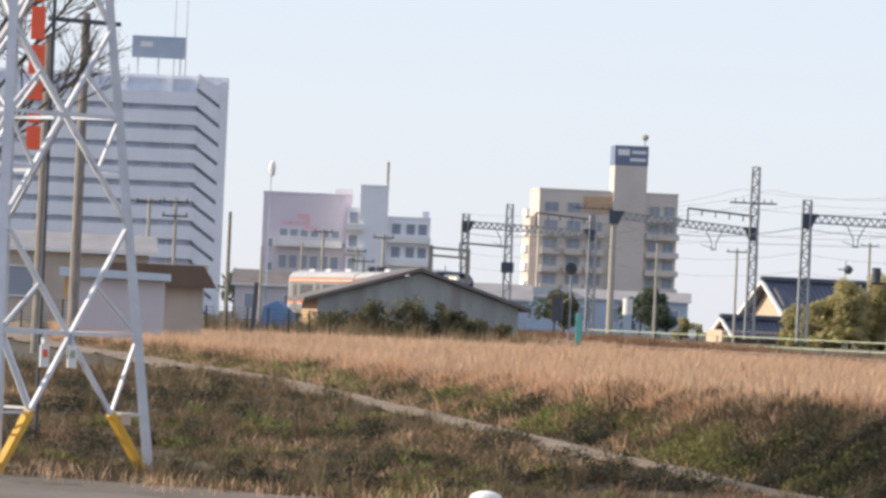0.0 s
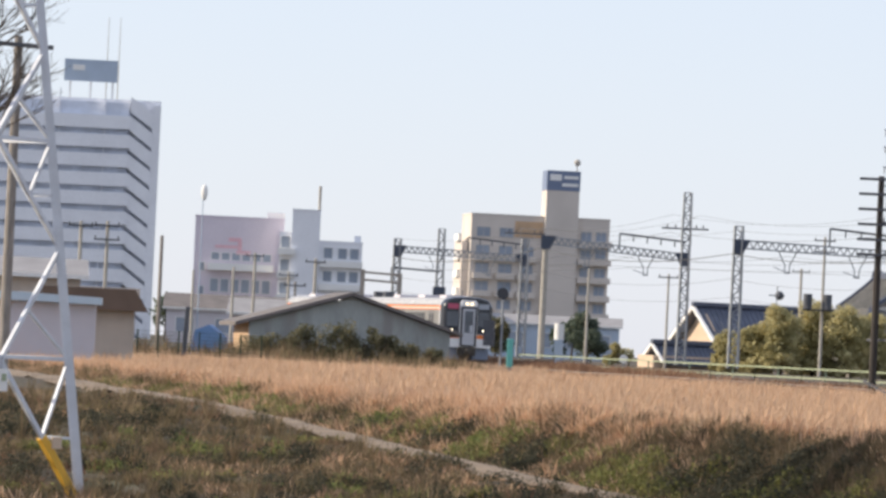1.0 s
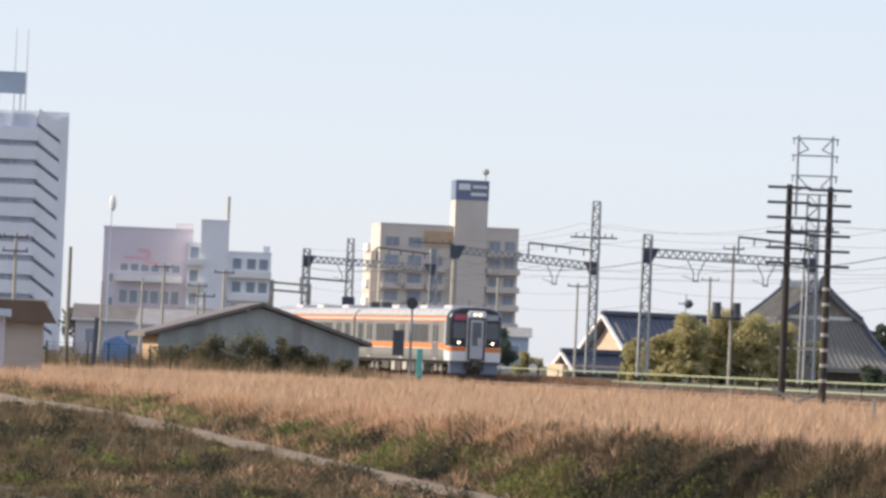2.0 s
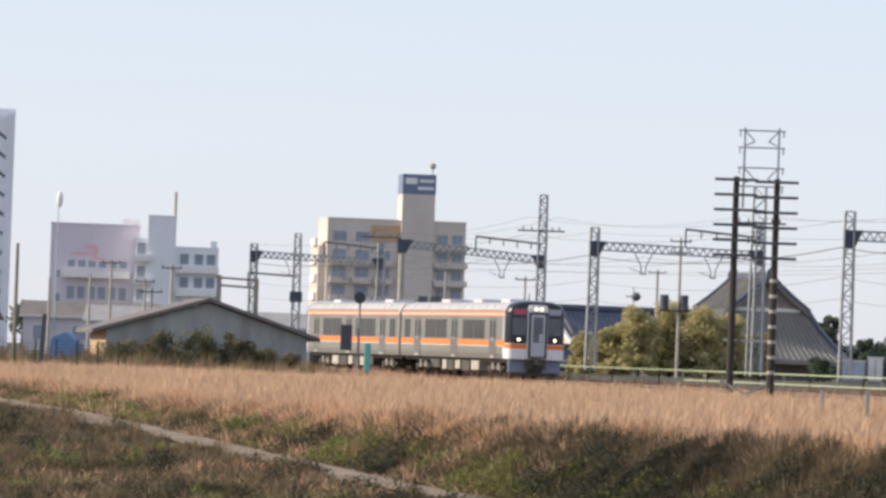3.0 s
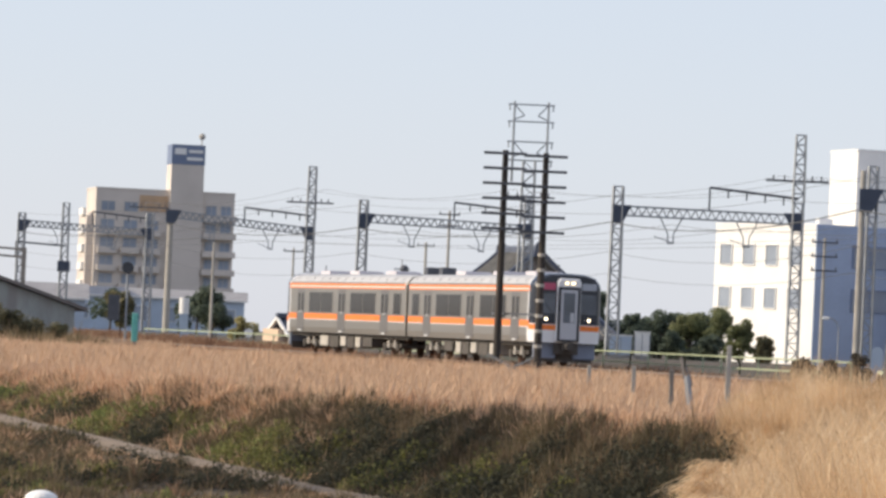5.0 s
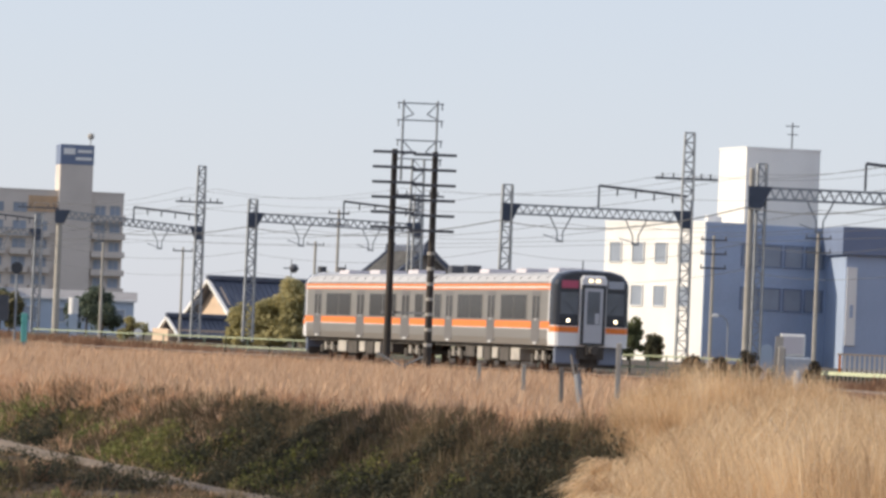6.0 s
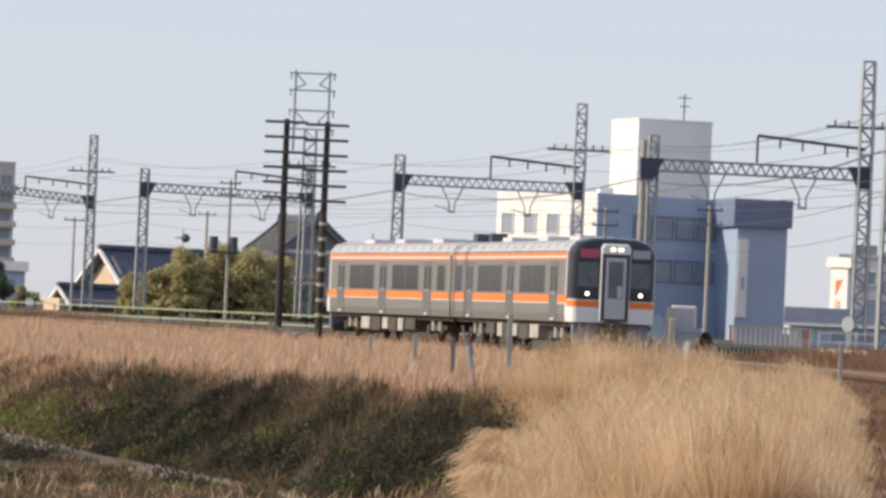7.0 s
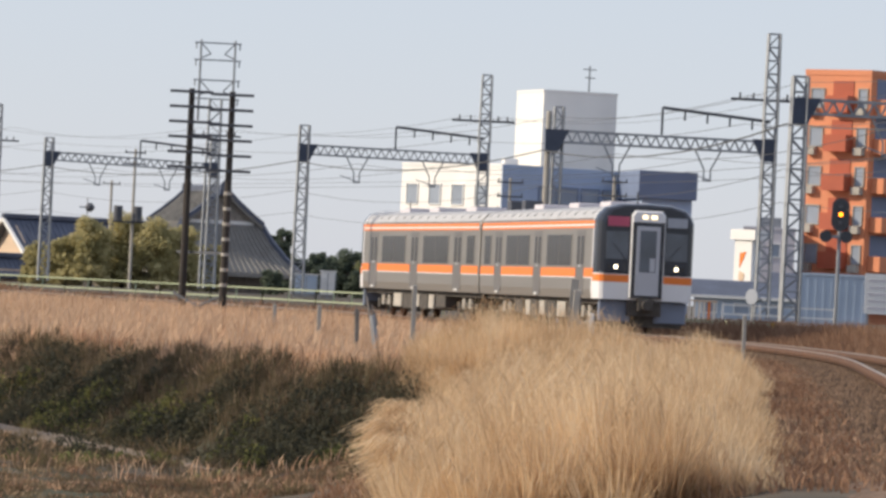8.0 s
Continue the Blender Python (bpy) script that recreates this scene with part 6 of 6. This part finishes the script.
bar(b, (-0.9, 0.2, -0.05), (1.1, 0.2, -0.05), 0.12)
part("bracket", b, M["dark_steel"], tf_)

m903 = thing("line_mast", pose(-59.5, 480, 0.2), "distant lattice mast of the overhead line", "mast")
part("column", lattice(bmesh.new(), (0, 0, 0), (0, 0, 10.9), 0.7, 0.5, 14), M["galv"], m903)
b = bmesh.new()
bar(b, (-4.2, 0, 7.4), (0, 0, 7.2), 0.16)
bar(b, (-4.2, 0, 7.4), (-4.2, 0, 6.2), 0.12)
part("feeder_bracket", b, M["dark_steel"], m903)
part("bracket", B(-0.5, 0.5, -0.4, 0.4, 5.0, 5.9), M["slate"], m903)
# small steel frame behind the shed
fr = thing("steel_gantry", pose(-44.4, 330, 0.1), "small weathered steel gantry with double crossbeam", "gantry")
for dx, hgt in ((-1.1, 5.2), (1.12, 5.05)):
    part("column", B(dx - 0.12, dx + 0.12, -0.12, 0.12, 0, hgt), M["weathered"], fr)
for dz in (0, 0.45):
    b = bmesh.new()
    bar(b, (-1.1, 0, 5.05 - dz), (1.12, 0, 4.95 - dz), 0.13)
    part("crossbeam", b, M["weathered"], fr)

# flood lamp mast and yard lamp
fl = thing("flood_lamp_mast", pose(-93.8, 560, 0), "tall mast with an upright flood lamp cluster", "lamp mast")
b = bmesh.new()
bar(b, (0, 0, 0), (0, 0, 15), 0.14, 0.09, sides=8)
part("pole", b, M["pale_blue"], fl)
b = bmesh.new()
bmesh.ops.create_uvsphere(b, u_segments=12, v_segments=8, radius=0.75, matrix=Matrix.Translation((0.1, 0, 15.4)) @ Matrix.Diagonal((0.45, 0.4, 1.1, 1)))
part("lamp_head", b, M["white"], fl)
yl = thing("yard_lamp", pose(-27.3, 430, 0.2), "thin yard lamp with a round head and two arms", "lamp")
b = bmesh.new()
bar(b, (0, 0, 0), (0, 0, 6.6), 0.1, sides=6)
bar(b, (-0.6, 0, 5.9), (0.6, 0, 5.9), 0.1)
part("pole", b, M["galv"], yl)
b = bmesh.new()
bmesh.ops.create_uvsphere(b, u_segments=10, v_segments=7, radius=0.35, matrix=Matrix.Translation((0.2, 0, 5.9)))
part("lamp_head", b, M["dark_steel"], yl)
sl_ = thing("street_lamp", pose(4.2, 290, 0.2), "small curved street lamp with a white head", "lamp")
b = bmesh.new()
pts = [Vector((0, 0, 0)), Vector((0, 0, 2.1)), Vector((-0.08, 0, 2.45)), Vector((-0.3, 0, 2.65)), Vector((-0.6, 0, 2.7))]
for a_, c_ in zip(pts, pts[1:]):
    bar(b, a_, c_, 0.07, sides=6)
part("pole", b, M["galv"], sl_)
part("lamp_head", B(-0.85, -0.5, -0.1, 0.1, 2.58, 2.75, bevel=0.05), M["white"], sl_)


def upright(name, x, y, h, w, material, label, category="post", tilt=0.0, z=None, cap=None):
    zz = float(ground_z(x, y)) - 0.05 if z is None else z
    t = thing(name, pose(x, y, zz, 0, tilt, 0), label, category)
    b = B(-w / 2, w / 2, -w / 2, w / 2, 0, h, bevel=w * 0.12)
    part("shaft", b, M[material], t)
    if cap:
        part("cap", B(-w * 0.6, w * 0.6, -w * 0.6, w * 0.6, h, h + 0.06), M[cap], t)
    return t


upright("fence_post", -1.5, 105, 1.0, 0.08, "weathered", "weathered grey wooden post leaning in the grass", tilt=-3)
bp_ = thing("fence_post", pose(-1.11, 105, float(ground_z(-1.11, 105)) - 0.1, 0, -9, 0), "broken pale grey wooden post leaning in the grass", "post")
part("shaft", bar(bmesh.new(), (0, 0, 0), (0, 0, 0.95), 0.15, 0.12, sides=7), M["driftwood"], bp_)
for dx, h0, h1, w in ((-0.045, 0.9, 1.32, 0.07), (0.03, 0.9, 1.16, 0.06), (0.07, 0.75, 0.98, 0.06)):
    part("splinter", bar(bmesh.new(), (dx, 0, h0), (dx - 0.02, 0, h1), w, w * 0.5, sides=5), M["weathered"], bp_, "dark split top")
upright("fence_post", -1.55, 106, 0.95, 0.08, "weathered", "thin weathered wooden post")
upright("marker_post", 2.49, 105, 1.55, 0.13, "pole_concrete", "pale concrete marker post beside the track", tilt=2)
upright("marker_post", 2.95, 104, 0.75, 0.14, "pole_concrete", "short pale concrete post")
upright("marker_post", -0.52, 112, 1.5, 0.1, "pole_concrete", "pale concrete marker post in the grass")
upright("marker_post", -2.78, 130, 0.95, 0.1, "pole_concrete", "pale concrete marker post in the grass")
upright("marker_post", -4.4, 150, 0.85, 0.1, "pole_concrete", "pale concrete marker post in the grass")
upright("marker_post", 3.1, 115, 1.1, 0.1, "white", "white painted post beside the track")
upright("marker_post", 6.5, 120, 1.15, 0.08, "pole_concrete", "slim pale post beside the track", z=-0.42)
upright("marker_post", -43.3, 255, 2.7, 0.2, "dark_steel", "dark leaning steel post with a stay", tilt=3)
# relay cabinets
rb = thing("relay_cabinet", pose(2.75, 119.5, float(ground_z(2.75, 119.5))), "dark trackside relay box on a pale leaning post", "cabinet")
part("post", B(-0.08, 0.08, 0.02, 0.2, 0, 1.75, m=pose(0, 0, 0, 0, 3, 0)), M["pole_concrete"], rb)
part("box", B(0.04, 0.22, -0.12, 0.02, 0.85, 1.5, bevel=0.02), M["dark_steel"], rb)
part("plate", B(0.12, 0.55, -0.1, -0.05, 0.3, 0.45), M["pale_blue"], rb)
cb = thing("control_cabinet", pose(5.0, 200, float(ground_z(5.0, 200)) - 0.02), "white trackside control cabinet on a grey base", "cabinet")
part("body", B(-0.22, 0.66, 0, 0.6, 1.35, 2.15, bevel=0.05), M["white"], cb)
# grey box added where a grey heap lies below the cabinet
part("base", B(-0.3, 0.9, -0.05, 0.6, 0.12, 1.35, bevel=0.08), M["plate"], cb, "grey box standing in for a heap below the cabinet")
part("plinth", B(-0.4, 0.85, -0.1, 0.7, 0, 0.12), M["concrete"], cb)
part("door", B(-0.14, 0.58, -0.015, 0.0, 1.45, 2.05), M["hutwall"], cb)
dm = thing("round_topped_sign", pose(4.63, 215, float(ground_z(4.63, 215))), "pale blue round-topped board on the lineside", "sign")
part("board", prism(bmesh.new(), [(0.22 * math.cos(a), 1.55 + 0.22 * math.sin(a)) for a in [i * math.pi / 8 for i in range(9)]] + [(-0.22, 0.0), (0.22, 0.0)], 0, 0.08), M["pale_blue"], dm)
for x, w, h, m, lb_ in ((-8.15, 0.68, 1.45, "pale_blue", "pale blue equipment box on a stand"), (-6.85, 0.45, 1.7, "white", "white equipment box on a stand")):
    eq = thing("equipment_cabinet", pose(x, 340, float(ground_z(x, 340)) - 0.02), lb_, "cabinet")
    part("body", B(-w, w, 0, 0.7, 0.3, h, bevel=0.03), M[m], eq)
    part("roof", B(-w - 0.06, w + 0.06, -0.06, 0.76, h, h + 0.07), M["white"], eq)
    for dx in (-w, 0.0, w):
        part("rail_post", B(dx - 0.03, dx + 0.03, -0.35, -0.29, 0, h - 0.1), M["galv"], eq)
    part("stand", B(-w + 0.05, w - 0.05, 0.05, 0.65, 0, 0.3), M["concrete"], eq)
tl = thing("trackside_box", pose(-29.0, 262, float(ground_z(-29.0, 262))), "narrow teal trackside box on a stand", "cabinet")
part("body", B(-0.14, 0.14, -0.1, 0.1, 0.5, 1.85, bevel=0.03), M["teal"], tl)
part("stand", B(-0.06, 0.06, -0.05, 0.05, 0, 0.5), M["galv"], tl)
mr_ = thing("traffic_mirror", pose(-28.9, 320, 0.0), "small round white convex mirror on a post", "mirror")
b = bmesh.new()
bar(b, (0, 0, 0.75), (0, 0.06, 0.75), 0.5, sides=18)
part("disc", b, M["white"], mr_)
part("post", B(-0.04, 0.04, 0.06, 0.12, 0, 0.8), M["galv"], mr_)
wbx = thing("water_tank", pose(-40.6, 398, 0.15), "small white cylindrical tank on a stand", "tank")
b = bmesh.new()
bar(b, (0, 0, 1.7), (0, 0, 2.85), 0.7, sides=14)
part("tank", b, M["white"], wbx)
part("stand", B(-0.3, 0.3, -0.3, 0.3, 0, 1.7), M["pale_blue"], wbx)

# level crossing and yard beyond the curve
cf = thing("striped_fence", pose(7.2, 210, 0.1), "orange and white striped pedestrian fence", "fence")
for i in range(17):
    x = i * 0.185
    part("slat", B(x, x + 0.1, 0, 0.04, 0.2, 0.95), M["trainorange" if i in (0, 15) else "fence_cream"], cf)
for z in (0.2, 0.95):
    part("rail", B(-0.05, 3.12, -0.02, 0.06, z, z + 0.06), M["plaster"], cf)
rf = thing("white_rail_fence", pose(10.6, 212, 0.1), "thin white two-rail fence behind the crossing", "fence")
for i in range(4):
    part("post", B(i * 1.4, i * 1.4 + 0.08, 0, 0.08, 0, 0.95), M["white"], rf)
for z in (0.5, 0.85):
    part("rail", B(0, 4.3, 0.02, 0.06, z, z + 0.06), M["white"], rf)
gr = thing("green_barrier", pose(0, 0, -0.24), "low pale green barrier with dark uprights on a concrete kerb", "barrier")
line = [Vector((*[float(v) for v in track(s_, -6.8)[:2]], 0)) for s_ in np.arange(44, 12.9, -1.25)]
for h0, w, m, nm in ((0.62, 0.15, "barrier_green", "top_rail"), (0.05, 0.16, "pole_concrete", "kerb")):
    part(nm, tube([p + Vector((0, 0, h0)) for p in line], w), M[m], gr)
up_ = B(-0.035, 0.035, -0.035, 0.035, 0.08, 0.6)
up_me = bpy.data.meshes.new("upright")
up_.to_mesh(up_me)
up_.free()
up_me.materials.append(M["hedge_green"])
for i, s_ in enumerate(np.arange(44, 13, -0.62)):
    o_ = new("upright", up_me)
    o_.parent = gr
    o_.matrix_basis = Matrix.Translation((*[float(v) for v in track(s_, -6.8)[:2]], 0))
part("end_cap", B(-0.07, 0.07, -0.07, 0.07, 0.42, 0.7, m=Matrix.Translation(line[-1])), M["yellow"], gr, "yellow end cap")
pf = thing("platform_edge", pose(7.6, 178, -0.3), "low dark green clad platform edge", "platform")
part("body", B(3.2, 6.0, 0, 3, 0, 0.55), M["hedge_green"], pf)
part("slab", B(3.1, 6.1, -0.15, 3.1, 0.55, 0.63), M["concrete"], pf)
mr2 = thing("traffic_mirror", pose(11.03, 200, 0.1, 0, 0, -40), "round pale grey convex traffic mirror on a post", "mirror")
b = bmesh.new()
bar(b, (0, 0, 1.2), (0, 0.06, 1.2), 0.55, sides=18)
part("disc", b, M["plate"], mr2)
part("post", B(-0.04, 0.04, 0.06, 0.12, 0, 1.2), M["galv"], mr2)


def low_house(x, y, w, d, h, rise, wall, roof, label, rz=0.0, z=0.0, wins=3):
    t = thing("low_house", pose(x, y, z, 0, 0, rz), label, "house")
    part("wall", B(0, w, 0, d, 0, h), M[wall], t)
    r = bmesh.new()
    o = 0.4
    v = [r.verts.new(p) for p in ((-o, -o, h), (w + o, -o, h), (w + o, d + o, h), (-o, d + o, h), (-o, d / 2, h + rise), (w + o, d / 2, h + rise))]
    for f in ((0, 1, 5, 4), (2, 3, 4, 5), (0, 4, 3), (1, 2, 5), (3, 2, 1, 0)):
        r.faces.new([v[k] for k in f])
    bmesh.ops.recalc_face_normals(r, faces=r.faces[:])
    part("roof", r, M[roof], t)
    part("fascia", B(-o, w + o, -o - 0.03, -o + 0.08, h - 0.08, h + 0.1), M["white"], t)
    for i in range(wins):
        a = w * (i + 0.25) / wins
        win(t, 0, a, a + w / wins * 0.45, h * 0.35, h * 0.75)
    return t


low_house(16.0, 356, 6.2, 6, 1.5, 1.1, "pale_blue", "tile", "low pale blue house with a dark roof", rz=-3)
low_house(22.4, 378, 6.0, 6, 2.2, 1.2, "pale_blue", "tile", "low house with a dark tiled roof", rz=-4)
lb = thing("warehouse", pose(16.4, 260, 0, 0, 0, -4), "pale blue-grey sheet metal warehouse with a flat roof", "building")
block(lb, 0, 3.3, 0, 6, 0, 2.55, "pale_blue", parapet=0.12)
for k in range(9):
    part("rib", B(0.15 + k * 0.36, 0.2 + k * 0.36, -0.03, 0, 0.1, 2.5), M["pale_blue"], lb)
nb = thing("notice_board", pose(17.3, 230, 0.1), "large white notice board with illegible grey lines", "sign")
part("board", B(0, 2.2, 0, 0.08, 0.8, 2.45), M["white"], nb)
for k in range(5):
    part("text_bar", B(0.15, 2.0 - 0.2 * (k % 2), -0.01, 0.0, 1.0 + k * 0.28, 1.08 + k * 0.28), M["hutwall"], nb)
for x in (0.1, 2.0):
    part("leg", B(x, x + 0.1, 0.08, 0.16, 0, 2.4), M["galv"], nb)
ys = thing("white_pylon_sign", pose(20.3, 382, 0, 0, 0, -48), "white upright shop sign with a faded red mark", "sign")
part("panel", B(-0.75, 0.9, 0, 0.9, 0, 5.5), M["white"], ys)
part("head", B(-1.05, 1.3, -0.15, 1.1, 5.5, 6.2), M["white"], ys)
part("red_mark", prism(bmesh.new(), [(-0.2, 4.6), (0.4, 4.7), (0.1, 4.1), (-0.2, 3.6)], -0.04, 0.0), M["trainorange"], ys)
part("lower_mark", prism(bmesh.new(), [(-0.2, 3.4), (0.3, 3.2), (0.2, 2.6), (-0.25, 2.8)], -0.04, 0.0), M["plaster"], ys)
gb_ = thing("grey_office", pose(21.3, 400, 0, 0, 0, -4), "plain pale grey two-storey office", "building")
block(gb_, 0, 3.6, 0, 6, 0, 6.5, "hutwall", parapet=0.2)
for i in range(2):
    win(gb_, 0, 0.6 + i * 1.3, 1.3 + i * 1.3, 4.6, 5.5)
block(gb_, 0.9, 2.6, 1, 4, 6.5, 7.4, "galv", "roof_plant")
# houses and yards on the far left
low_house(-57.5, 262, 7.8, 6, 3.4, 0.9, "hutboard", "greyroof", "two-storey house with a pale grey roof behind the huts", rz=12, wins=2)
low_house(-97, 560, 16, 10, 3.6, 1.6, "hutwall", "shedroof", "low hazy house with a dark roof", rz=8, wins=4)
low_house(-84, 520, 12, 9, 3.2, 1.5, "hutwall", "greyroof", "low grey-roofed house among poles", rz=6, wins=4)
low_house(-70, 500, 10, 8, 3.0, 1.4, "pale_blue", "greyroof", "small bluish house with a grey roof", rz=8, wins=3)
low_house(-120, 580, 16, 10, 3.8, 1.8, "hutwall", "shedroof", "low house with a dark hipped roof", rz=10, wins=4)
low_house(-86, 700, 22, 10, 4.4, 1.2, "pale_blue", "greyroof", "long low pale building on the skyline", rz=5, wins=6)
low_house(-52, 760, 10, 10, 5.0, 0.8, "pale_blue", "greyroof", "distant pale flat-roofed building", rz=3, wins=3)
tp = thing("covered_stack", pose(-46.4, 280, -0.3), "stack covered by a blue tarpaulin", "stack")
part("tarpaulin", prism(bmesh.new(), [(-0.9, 0), (1.0, 0), (0.8, 1.2), (0.1, 1.8), (-0.6, 1.5)], 0, 1.5), M["tarp"], tp)
mf = thing("mesh_fence", pose(-44, 252, float(ground_z(-44, 252))), "dull green wire mesh fence on thin posts", "fence")
for i in range(16):
    x = -9.5 + i * 0.95
    part("post", B(x, x + 0.06, 0, 0.06, 0, 1.5), M["hedge_green"], mf)
for k in range(9):
    part("strand", B(-9.5, 4.8, 0.02, 0.035, 0.15 + k * 0.16, 0.165 + k * 0.16), M["hedge_green"], mf)

# round-topped post added in place of an unidentified white shape by the lower lane
bo = thing("bollard", pose(-6.3, 50, ROAD_Z), "white round-topped post standing in for an unidentified white shape", "bollard")
b = bmesh.new()
bar(b, (0, 0, 0), (0, 0, 1.36), 0.3, sides=18)
part("shaft", b, M["white"], bo)
b = bmesh.new()
bmesh.ops.create_uvsphere(b, u_segments=18, v_segments=10, radius=0.15, matrix=Matrix.Translation((0, 0, 1.36)) @ Matrix.Diagonal((1, 1, 0.55, 1)))
part("cap", b, M["white"], bo)

def motions():
    """The two cars follow the track round the curve."""
    def rows(offset, turned):
        out = []
        for i in range(33):
            t = i * 0.25
            u = 8 - t
            s = 21.766 * u + 0.18146 * u * u / 2 - 0.06807 * u ** 3 / 6 + offset
            x0, y0, _ = track(s - 7.0, 0.06)
            x1, y1, _ = track(s + 7.0, 0.06)
            a = math.degrees(math.atan2(-(x0 - x1), (y0 - y1)))
            out.append((t, pose((x0 + x1) / 2, (y0 + y1) / 2, 0, 0, 0, a + (180 if turned else 0))))
        return out
    walk(car_front, rows(10.6, False))
    walk(car_rear, rows(31.7, True))


motions()
